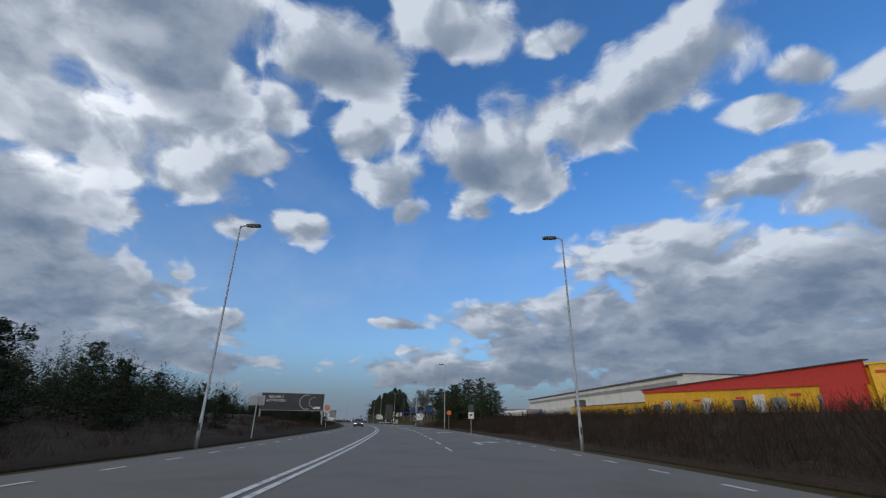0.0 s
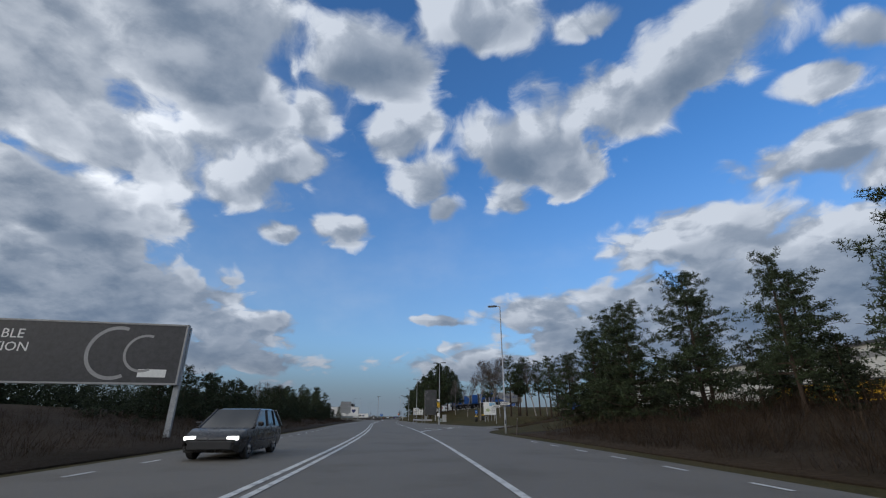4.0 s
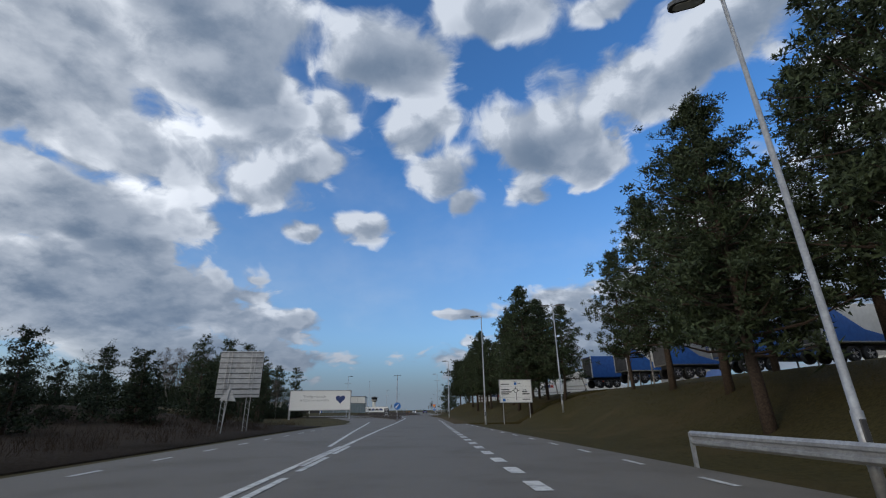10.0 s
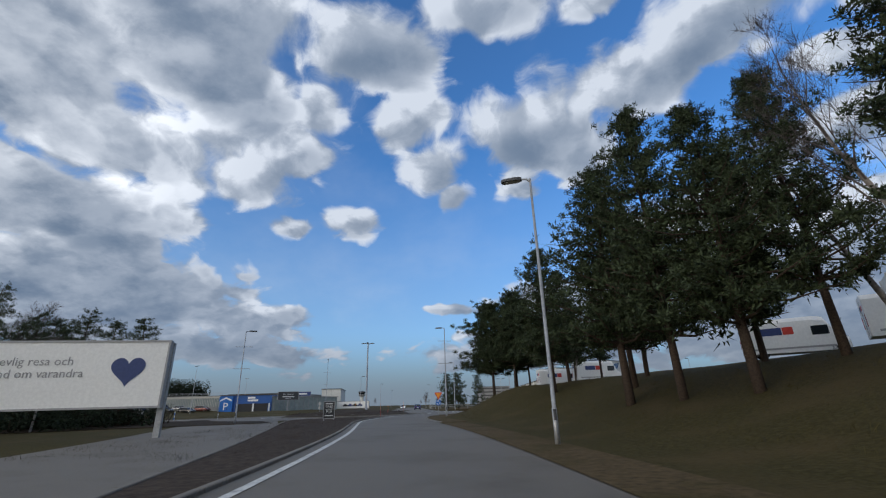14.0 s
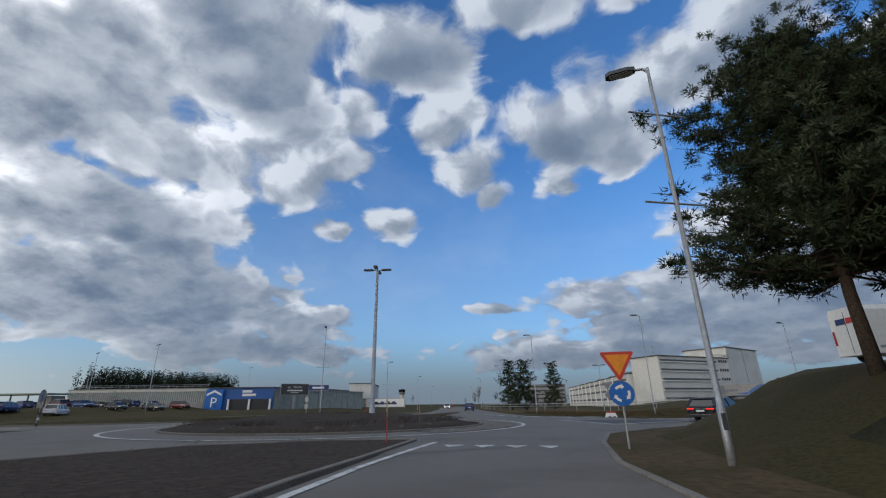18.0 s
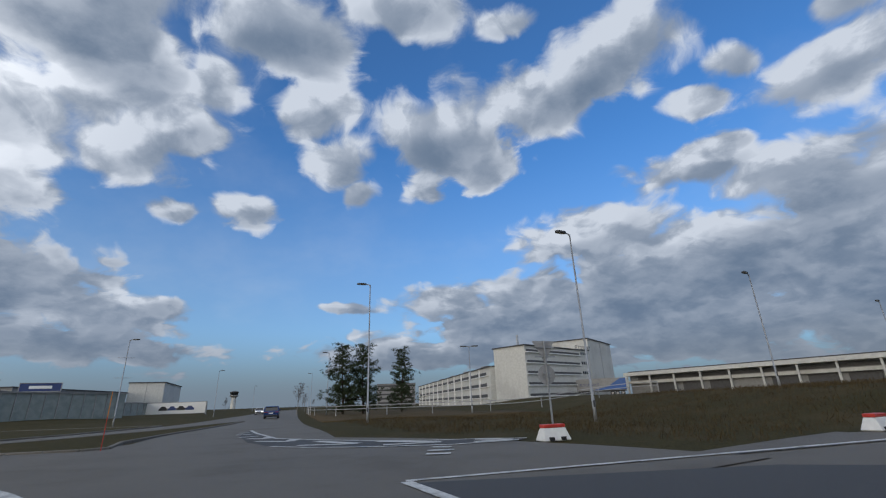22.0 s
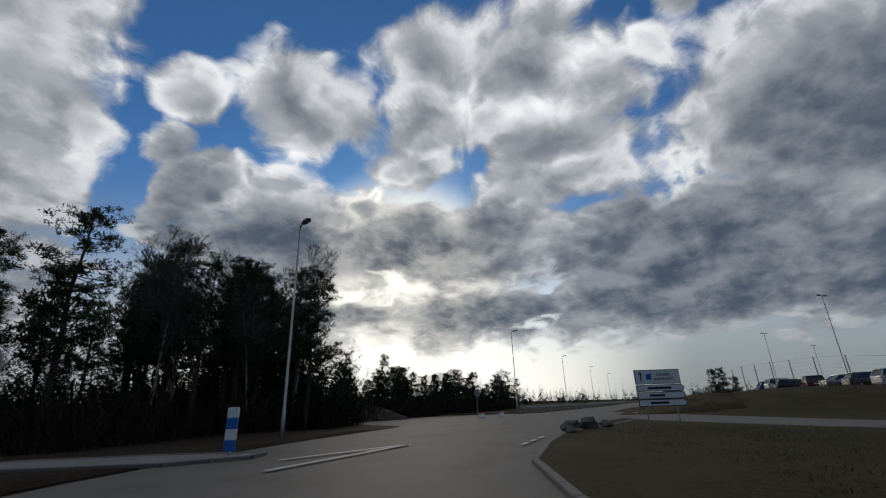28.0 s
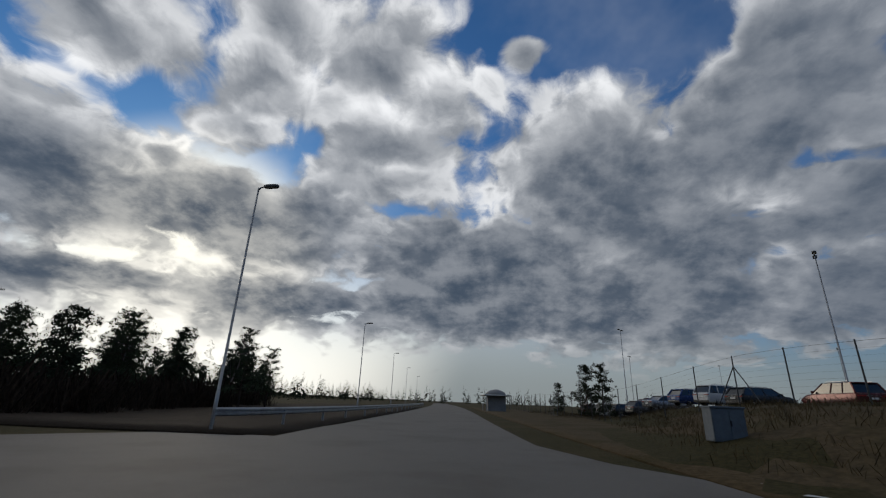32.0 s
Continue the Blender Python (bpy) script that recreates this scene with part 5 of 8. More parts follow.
# white direction sign with the roundabout symbol
t = panel_sign("direction_sign", -27.1, 218.5, 12, 2.95, 1.1, 3.05, WHITE, "white direction sign with a black roundabout symbol on two posts", (-1.2, 1.25), STEEL, base=0.7)
for txt, x, z, size, al in (("Trio", -1.3, 1.67, 0.16, "LEFT"), ("P7", -0.85, 1.3, 0.17, "LEFT"), ("P2-P5", 0.18, 2.72, 0.17, "LEFT"), ("Cargo", 0.6, 2.2, 0.17, "LEFT"), ("Terminaler", -0.3, 2.94, 0.11, "LEFT")):
    lettering("text_line", txt, size, BLACK, t, x, -0.03, z, align=al)
for row in [(-0.95, 2.2, 0.75, 0.09), (-0.85, 2.0, 0.95, 0.09), (-0.98, 1.83, 0.7, 0.09), (0.85, 2.02, 0.5, 0.09), (0.95, 1.82, 0.65, 0.09), (0.95, 1.35, 0.7, 0.07), (-0.95, 2.68, 0.8, 0.07)]:
    bars("name_bar", t, BLACK, [row], -0.03)
bm = bmesh.new()
ring_o, ring_i = disc(0.2, 0.02, 2.12, 24), disc(0.15, 0.02, 2.12, 24)
for k in range(24):
    bm.faces.new([bm.verts.new((p[0], -0.031, p[1])) for p in (ring_o[k], ring_o[(k + 1) % 24], ring_i[(k + 1) % 24], ring_i[k])])
box(bm, 0.06, -0.029, 1.62, 0.05, 0.008, 0.62)
box(bm, 0.02, -0.029, 2.38, 0.05, 0.008, 0.16)
for sx in (-1, 1):
    box(bm, 0.02 + sx * 0.27, -0.029, 2.12, 0.16, 0.008, 0.05)
part("roundabout_symbol", bm, BLACK, t)
for x, z in ((-1.1, 1.3), (0.0, 2.72)):
    bm = bmesh.new()
    box(bm, x, -0.029, z, 0.24, 0.008, 0.24)
    part("parking_symbol", bm, BLUE_SIGN, t)
bars("divider", t, GREY, [(0, 2.5, 2.9, 0.02), (0, 1.52, 2.9, 0.02)], -0.028)

# arrow signs on the grass corner
t = thing("arrow_sign", "stack of white arrow-shaped direction signs on the grass", "sign", "", pose(-101.8, 306.2, 0.1, 0, 0, 128))
for k, (z0, z1) in enumerate(((1.72, 2.36), (1.4, 1.7), (1.08, 1.38), (0.76, 1.06))):
    bm = bmesh.new()
    tip = 0.0 if k == 0 else 0.14
    plate(bm, [(-1.05, z0), (1.05, z0), (1.05 + tip, (z0 + z1) / 2), (1.05, z1), (-1.05, z1)], -0.02, 0.02)
    pn = part("panel", bm, BLACK, t)
    bm = bmesh.new()
    plate(bm, [(-1.01, z0 + 0.03), (1.03, z0 + 0.03), (1.03 + tip * 0.85, (z0 + z1) / 2), (1.03, z1 - 0.03), (-1.01, z1 - 0.03)], -0.026, -0.021)
    part("face", bm, WHITE, t)
lettering("text_line", "Långtids-\nparkering P1", 0.19, BLACK, t, 0.32, -0.03, 2.05)
bm = bmesh.new()
box(bm, -0.4, -0.03, 2.05, 0.24, 0.008, 0.26)
part("parking_symbol", bm, BLUE_SIGN, t)
bm = bmesh.new()
plate(bm, [(-0.8, 1.82), (-0.75, 1.82), (-0.75, 2.15), (-0.68, 2.15), (-0.775, 2.29), (-0.87, 2.15), (-0.8, 2.15)], -0.034, -0.027)
part("arrow", bm, BLACK, t)
for row in [(0, 1.55, 1.1, 0.1), (-0.15, 1.23, 0.7, 0.1), (-0.1, 0.91, 0.85, 0.1)]:
    bars("name_bar", t, BLACK, [row], -0.03)
for px in (-0.7, 0.7):
    bm = bmesh.new()
    tube(bm, [(px, 0.06, -0.3), (px, 0.06, 2.3)], [0.035, 0.035], 8)
    part("post", bm, STEEL, t)

# small poster stand on the splitter
t = panel_sign("poster_stand", -55.6, 278.8, 20, 1.0, 0.15, 1.65, BLACK, "black and white poster stand on the soil island", (-0.45, 0.45), GREY, base=0.1)
for txt, z, s in (("PASS", 1.2, 0.32), ("P10", 0.75, 0.36)):
    lettering("poster_text", txt, s, WHITE, t, 0, -0.032, z)
for row in [(0, 1.48, 0.7, 0.09), (0, 0.98, 0.8, 0.03), (0, 0.4, 0.75, 0.08)]:
    bars("print_line", t, WHITE, [row], -0.03)

# information board by the junction
t = panel_sign("information_board", -5.8, 154.3, 12, 2.1, 1.0, 3.0, WHITE, "white information board with a map, on several posts", (-0.8, -0.3, 0.3, 0.8), None)
bars("title_field", t, PALE_BLUE, [(0.45, 2.65, 1.0, 0.5)], -0.03)
bm = bmesh.new()
for k in range(14):
    a = k * 2.4
    box(bm, -0.35 + 0.4 * math.cos(a) * (k / 14), -0.03, 1.75 + 0.35 * math.sin(a) * (k / 14), 0.22, 0.008, 0.12)
part("map_print", bm, plain("map_green", (0.35, 0.42, 0.22), 0.5), t)
for row in [(0.6, 2.05 - k * 0.12, 0.6, 0.05) for k in range(7)]:
    bars("print_line", t, GREY, [row], -0.03)
bm = bmesh.new()
plate(bm, disc(0.26, -0.95, 3.25), -0.02, 0.02)
part("info_disc", bm, BLACK, t)
lettering("info_letter", "i", 0.34, WHITE, t, -0.95, -0.03, 3.25)
t = panel_sign("street_sign", -4.9, 147.8, 15, 1.3, 2.35, 2.65, WHITE, "narrow white street sign on a post", (0,), GREY)
bars("name_bar", t, BLACK, [(0, 2.5, 0.9, 0.09)], -0.03)
# yellow and white plates on the twin lamp at the junction
t = panel_sign("plate_sign", -13.9, 147.8, 10, 0.45, 2.6, 3.3, YELLOW, "yellow and white plates strapped to a lamp post", (0,), None, base=0.0)
for row in [(0, 3.15 - 0.11 * k, 0.35, 0.04) for k in range(5)]:
    bars("print_line", t, BLACK, [row], -0.03)
for z, hgt in ((3.65, 0.3), (1.5, 0.5)):
    bm = bmesh.new()
    box(bm, 0, 0, z, 0.38, 0.04, hgt)
    part("white_plate", bm, WHITE, t)
t = panel_sign("parking_sign", -8.2, 161.6, 10, 0.45, 1.4, 1.95, BLUE_SIGN, "blue parking sign on a post", (0,), None)
lettering("letter", "P", 0.4, WHITE, t, 0, -0.032, 1.68)


# ---- guard rails, cabinets, small street furniture ----
def guard_rail(line_pts, label, h=0.72, posts=4.0):
    t = thing("guard_rail", label, "guard rail", "guard rails")
    pts = smooth_line(line_pts, 2.0)
    bm = bmesh.new()
    prof = ((0.0, -0.15), (0.05, -0.1), (0.05, -0.05), (0.0, -0.02), (0.0, 0.02), (0.05, 0.05), (0.05, 0.1), (0.0, 0.15))
    rows = []
    for i, p in enumerate(pts):
        d = (pts[min(i + 1, len(pts) - 1)] - pts[max(i - 1, 0)]).normalized()
        n = Vector((d.y, -d.x))
        z = max(0.0, z_at(p.x, p.y)) + h - 0.17
        rows.append([bm.verts.new((p.x + n.x * o, p.y + n.y * o, z + k)) for o, k in prof])
    for a, b in zip(rows, rows[1:]):
        for k in range(len(prof) - 1):
            bm.faces.new((a[k], b[k], b[k + 1], a[k + 1]))
    r = part("rail", bm, STEEL, t)
    m = r.modifiers.new("thickness", "SOLIDIFY")
    m.thickness = 0.008
    total = 0.0
    last = -99
    for a, b in zip(pts, pts[1:]):
        if total - last >= posts:
            last = total
            bm = bmesh.new()
            z = max(0.0, z_at(a.x, a.y))
            box(bm, a.x, a.y, z + h / 2 - 0.2, 0.07, 0.1, h + 0.3)
            part("post", bm, STEEL, t)
        total += (b - a).length


guard_rail([(-23.8, 187.2), (-21.6, 178.5), (-19.9, 173.6), (-18.4, 171.2), (-17.4, 170.6)], "galvanised guard rail with a curved end")
guard_rail([(-131.6, 283.2), (-136, 283.4), (-150, 282.0), (-177, 277.6), (-230, 268)], "long galvanised guard rail along the verge")


def cabinet(x, y, turn, w, d, h, label, material=None):
    t = thing("utility_cabinet", label, "cabinet", "", pose(x, y, max(0, z_at(x, y)), 0, 0, turn))
    bm = bmesh.new()
    box(bm, 0, 0, h / 2, w, d, h, 0.015)
    part("body", bm, material or GREY, t)
    bm = bmesh.new()
    box(bm, 0, 0, h + 0.02, w + 0.06, d + 0.06, 0.05, 0.01)
    part("lid", bm, material or GREY, t)
    for sx in (-0.25, 0.25):
        bm = bmesh.new()
        box(bm, sx * w, -d / 2 - 0.008, h * 0.5, w * 0.44, 0.012, h * 0.86)
        dr = part("door", bm, material or GREY, t)
    bm = bmesh.new()
    box(bm, 0.04, -d / 2 - 0.02, h * 0.55, 0.03, 0.03, 0.14)
    part("handle", bm, BLACK, dr)


cabinet(-15.9, 171.6, 20, 0.8, 0.4, 0.75, "small pale utility cabinet behind the guard rail", plain("pale_green_paint", (0.33, 0.36, 0.33), 0.6))
cabinet(-14.9, 170.9, 20, 0.75, 0.4, 1.35, "tall pale utility cabinet behind the guard rail", plain("pale_grey_paint", (0.42, 0.43, 0.42), 0.6))
cabinet(-131.0, 299.3, 100, 0.9, 0.45, 0.85, "grey-blue utility cabinet at the foot of a bank", plain("slate_paint", (0.1, 0.13, 0.16), 0.6))


def bin_thing(x, y):
    t = thing("litter_bin", "black litter bin with a yellow rim", "litter bin", "litter bins", pose(x, y, z_at(x, y)))
    bm = bmesh.new()
    tube(bm, [(0, 0, -0.1), (0, 0, 0.5), (0, 0, 0.85)], [0.26, 0.29, 0.3], 16)
    part("body", bm, BLACK, t, smooth=True)
    bm = bmesh.new()
    tube(bm, [(0, 0, 0.851), (0, 0, 0.93), (0, 0, 1.0)], [0.31, 0.31, 0.2], 16)
    part("lid", bm, YELLOW, t)


bin_thing(-8.2, 160.5)
bin_thing(-7.0, 163.4)


def pipe_rail(pts, label):
    t = thing("pipe_railing", label, "railing")
    line = smooth_line(pts, 3.0)
    for z in (0.75, 1.15):
        bm = bmesh.new()
        tube(bm, [(p.x, p.y, max(0, z_at(p.x, p.y)) + z) for p in line], [0.045] * len(line), 6)
        part("pipe", bm, STEEL, t)
    for p in line[::2]:
        bm = bmesh.new()
        z = max(0, z_at(p.x, p.y))
        tube(bm, [(p.x, p.y, z - 0.3), (p.x, p.y, z + 1.15)], [0.05, 0.05], 6)
        part("post", bm, STEEL, t)


pipe_rail([(-64, 398), (-57.5, 370), (-48, 363), (-36, 357), (-18, 352)], "galvanised pipe railing along a grass verge")


# ---- vehicles ----
CAR_PAINT = {}


def car_paint(name, colour, metal=0.3):
    if name not in CAR_PAINT:
        CAR_PAINT[name] = plain(name + "_car_paint", colour, 0.22, metal, 0.05, 2.0)
    return CAR_PAINT[name]


def loft(bm, sections):
    """Skins closed sections of equal length, one after another."""
    rows = [[bm.verts.new(p) for p in s] for s in sections]
    n = len(rows[0])
    for a, b in zip(rows, rows[1:]):
        for k in range(n):
            bm.faces.new((a[k], a[(k + 1) % n], b[(k + 1) % n], b[k]))
    bm.faces.new(rows[0][::-1])
    bm.faces.new(rows[-1])
    bmesh.ops.recalc_face_normals(bm, faces=bm.faces)


def wheel(t, x, y, r=0.33, w=0.22):
    bm = bmesh.new()
    sgn = 1 if x > 0 else -1
    prof = [(-w / 2, r * 0.62), (-w / 2, r * 0.92), (-w * 0.36, r), (w * 0.36, r), (w / 2, r * 0.92), (w / 2, r * 0.62)]
    rows = [[bm.verts.new((x + o, y + q * math.cos(a), r + q * math.sin(a))) for o, q in prof] for a in (2 * math.pi * k / 20 for k in range(20))]
    for i in range(20):
        a, b = rows[i], rows[(i + 1) % 20]
        for k in range(5):
            bm.faces.new((a[k], a[k + 1], b[k + 1], b[k]))
    bmesh.ops.recalc_face_normals(bm, faces=bm.faces)
    ty = part("wheel", bm, TYRE, t, "black tyre")
    bm = bmesh.new()
    for k in range(5):
        a = 2 * math.pi * k / 5
        vs = box(bm, 0, 0, r * 0.32, 0.03, r * 0.22, r * 0.6)
        bmesh.ops.rotate(bm, cent=(0, 0, 0), matrix=Matrix.Rotation(a, 3, "X"), verts=vs)
    tube(bm, [(-0.03, 0, 0), (0.03, 0, 0)], [r * 0.2, r * 0.2], 10)
    bmesh.ops.translate(bm, vec=(x + sgn * w * 0.42, y, r), verts=bm.verts)
    part("rim", bm, RIM, ty)
    bm = bmesh.new()
    tube(bm, [(x - w * 0.2, y, r), (x + w * 0.3 * sgn, y, r)], [r * 0.61, r * 0.61], 16)
    part("brake_disc", bm, BLACK, ty)


def car(paint, style="estate", lit="", label="parked car", group=""):
    """A car 4.6 m long that faces +y, at the origin."""
    t = thing("car", label, "car", group)
    L, W, H = {"estate": (4.76, 1.85, 1.46), "hatch": (4.3, 1.8, 1.47), "suv": (4.6, 1.88, 1.66), "saloon": (4.7, 1.84, 1.44)}[style]
    belt = H * 0.62
    h = W / 2

    def sec(y, w, z0, z1, tuck=0.06):
        return [(-w + tuck, y, z0), (-w, y, z0 + 0.18), (-w, y, z1 - 0.14), (-w + 0.05, y, z1), (w - 0.05, y, z1), (w, y, z1 - 0.14), (w, y, z0 + 0.18), (w - tuck, y, z0)]
    bonnet = belt * 0.93
    tail = {"estate": belt, "hatch": belt, "suv": belt, "saloon": belt * 1.02}[style]
    bm = bmesh.new()
    loft(bm, [sec(-L / 2, h * 0.88, 0.36, tail * 0.93), sec(-L / 2 + 0.09, h * 0.96, 0.25, tail + 0.02), sec(-L * 0.3, h, 0.2, belt), sec(0, h, 0.19, belt), sec(L * 0.2, h, 0.19, belt * 0.99),
              sec(L * 0.36, h * 0.98, 0.2, bonnet), sec(L / 2 - 0.15, h * 0.92, 0.22, bonnet * 0.82), sec(L / 2, h * 0.8, 0.3, bonnet * 0.68)])
    body = part("body", bm, paint, t, smooth=True)
    mod = body.modifiers.new("soft", "BEVEL")
    mod.width, mod.segments, mod.limit_method, mod.harden_normals = 0.06, 3, "ANGLE", True
    rear = {"estate": -L / 2 + 0.12, "hatch": -L / 2 + 0.15, "suv": -L / 2 + 0.12, "saloon": -L * 0.36}[style]
    roof_r = {"estate": -L / 2 + 0.55, "hatch": -L / 2 + 0.6, "suv": -L / 2 + 0.45, "saloon": -L * 0.2}[style]
    front, roof_f = L * 0.25, L * 0.06
    wt = h * 0.78

    def ring(y, w, z):
        return [(-w, y, z), (w, y, z)]
    low = [(-h * 0.95, rear, belt - 0.02), (h * 0.95, rear, belt - 0.02), (h * 0.95, front, belt - 0.04), (-h * 0.95, front, belt - 0.04)]
    high = [(-wt, roof_r, H - 0.05), (wt, roof_r, H - 0.05), (wt, roof_f, H - 0.04), (-wt, roof_f, H - 0.04)]
    bm = bmesh.new()
    a, b = [bm.verts.new(p) for p in low], [bm.verts.new(p) for p in high]
    for k in range(4):
        bm.faces.new((a[k], a[(k + 1) % 4], b[(k + 1) % 4], b[k]))
    bm.faces.new(b)
    bm.faces.new(a[::-1])
    bmesh.ops.recalc_face_normals(bm, faces=bm.faces)
    part("window", bm, GLASS, t, "dark tinted glass")
    bm = bmesh.new()
    loft(bm, [[(-wt * 0.9, roof_r - 0.12, H - 0.075), (wt * 0.9, roof_r - 0.12, H - 0.075), (wt * 0.85, roof_r - 0.1, H - 0.03), (-wt * 0.85, roof_r - 0.1, H - 0.03)],
              [(-wt - 0.02, roof_r + 0.25, H - 0.05), (wt + 0.02, roof_r + 0.25, H - 0.05), (wt - 0.1, roof_r + 0.25, H), (-wt + 0.1, roof_r + 0.25, H)],
              [(-wt - 0.02, roof_f - 0.2, H - 0.05), (wt + 0.02, roof_f - 0.2, H - 0.05), (wt - 0.1, roof_f - 0.25, H), (-wt + 0.1, roof_f - 0.25, H)],
              [(-wt - 0.01, roof_f + 0.02, H - 0.06), (wt + 0.01, roof_f + 0.02, H - 0.06), (wt - 0.08, roof_f - 0.05, H - 0.03), (-wt + 0.08, roof_f - 0.05, H - 0.03)]])
    part("roof", bm, paint, t)
    for sx in (-1, 1):
        for p, q, r in ((low[0], high[0], 0.085 if style == "estate" else 0.055), (low[3], high[3], 0.04), ((-h * 0.955, -L * 0.08, belt), (-wt - 0.01, -L * 0.1, H - 0.05), 0.035), ((-h * 0.955, -L * 0.28, belt), (-wt - 0.01, -L * 0.27, H - 0.05), 0.03)):
            if q[1] < roof_r - 0.01:
                continue
            bm = bmesh.new()
            tube(bm, [(sx * abs(p[0]), p[1], p[2]), (sx * abs(q[0]), q[1], q[2])], [r, r], 6)
            part("pillar", bm, paint, t)
        bm = bmesh.new()
        box(bm, sx * (h + 0.08), L * 0.19, belt + 0.08, 0.17, 0.12, 0.13, 0.03)
        part("mirror", bm, paint, t)
        bm = bmesh.new()
        box(bm, sx * h * 0.68, -L / 2 + 0.04, tail * 0.84, h * 0.5, 0.1, 0.085, 0.02)
        part("tail_light", bm, TAIL_LIT if lit == "tail" else TAIL, t, "red tail light")
        bm = bmesh.new()
        box(bm, sx * h * 0.68, L / 2 - 0.09, bonnet * 0.72, h * 0.36, 0.16, 0.11, 0.02)
        part("head_light", bm, HEAD_LIT if lit == "head" else LAMP_GLASS, t)
        bm = bmesh.new()
        box(bm, sx * (h + 0.004), 0, belt * 0.55, 0.012, L * 0.5, 0.03)
        part("side_trim", bm, BLACK, t)
        for y in (-L * 0.295, L * 0.305):
            wheel(t, sx * (h - 0.12), y)
    bm = bmesh.new()
    box(bm, 0, -L / 2 - 0.01, tail * 0.7, 0.52, 0.03, 0.11, 0.005)
    part("number_plate", bm, WHITE, t)
    bm = bmesh.new()
    box(bm, 0, -L / 2 + 0.0, tail * 0.845, h * 0.86, 0.02, 0.018)
    part("chrome_strip", bm, RIM, t)
    bm = bmesh.new()
    box(bm, 0, -L / 2 - 0.02, 0.42, W * 0.78, 0.02, 0.014)
    part("bumper_strip", bm, RIM, t)
    bm = bmesh.new()
    box(bm, 0, -L / 2 + 0.02, 0.36, W * 0.86, 0.09, 0.2, 0.03)
    part("rear_bumper", bm, BLACK, t)
    bm = bmesh.new()
    box(bm, 0, L / 2 - 0.01, 0.42, W * 0.7, 0.06, 0.24, 0.02)
    part("grille", bm, BLACK, t)
    if style in ("estate", "suv"):
        for sx in (-1, 1):
            bm = bmesh.new()
            tube(bm, [(sx * wt * 0.93, roof_r + 0.2, H + 0.03), (sx * wt * 0.93, roof_f - 0.2, H + 0.03)], [0.018, 0.018], 5)
            part("roof_rail", bm, RIM, t)
    return t


def place(ob, m):
    ob.matrix_basis = m
    return ob


audi = place(car(car_paint("black", (0.018, 0.02, 0.024)), "estate", "tail", "black estate car with red tail lights lit"), pose(-36.7, 310.0, 0.0, 0, 0, -46))
place(car(car_paint("charcoal", (0.03, 0.028, 0.027)), "hatch", "head", "dark hatchback with headlights on, in the oncoming lane"), pose(-15.3, 91.0, 0.0, 0, 0, 189))
p = NORTH.at(48, 0.6)
place(car(car_paint("blue", (0.015, 0.045, 0.16)), "hatch", "", "dark blue hatchback driving away"), pose(p.x, p.y, 0.0, 0, 0, NORTH.heading(48)))
p = SOUTHBOUND.at(95, 0)
place(car(car_paint("white", (0.6, 0.6, 0.6), 0.0), "saloon", "head", "white saloon car with headlights on"), pose(p.x, p.y, 0.0, 0, 0, SOUTHBOUND.heading(95) + 180))

# parked cars behind the fence and in the car park: one of each, then copies
PARKED = [car(car_paint(n, c, m), s, "", f"{n} car parked in a fenced car park", "parked cars") for n, c, m, s in (
    ("white", (0.6, 0.6, 0.6), 0.0, "suv"), ("black", (0.018, 0.02, 0.024), 0.3, "estate"), ("silver", (0.32, 0.33, 0.34), 0.6, "saloon"),
    ("dark red", (0.09, 0.012, 0.012), 0.3, "suv"), ("grey", (0.1, 0.1, 0.105), 0.5, "hatch"), ("blue", (0.015, 0.045, 0.16), 0.3, "estate"))]
PARK_BACK = 4.5
spots = [(-137.5, 315.0, 20, 0), (-141.5, 313.0, 20, 4), (-145.0, 311.5, 22, 2), (-149.5, 308.6, 98, 3), (-156.0, 307.0, 20, 1), (-159.5, 305.8, 22, 0), (-163, 304.8, 20, 5), (-167.5, 303.5, 20, 2), (-172, 302.5, 20, 4), (-177, 301.5, 22, 1),
         (-182, 300.5, 20, 0), (-188, 299.3, 20, 3), (-131.5, 320.5, 30, 1), (-127, 324.5, 30, 5), (-123, 329, 30, 0)]
rng = random.Random(4)
for row in range(4):
    for k in range(9):
        spots.append((-126 - k * 8.2 + rng.uniform(-1.2, 1.2), 347 + row * 8 + 0.4 * k, 80 + rng.uniform(-4, 4) + 180 * rng.randint(0, 1), rng.choice((1, 1, 4, 4, 5, 3, 2, 1))))
for k in range(14):
    spots.append((-195 - k * 3.0, 312 + rng.uniform(-1, 1) + 0.3 * k, 20, rng.randint(0, 5)))
done = set()
for x, y, a, k in spots:
    y += PARK_BACK if y < 330 else 0.0
    m = pose(x, y, z_at(x, y) + 0.02, 0, 0, a)
    if k not in done:
        done.add(k)
        place(PARKED[k], m)
    else:
        copy_thing(PARKED[k], m)


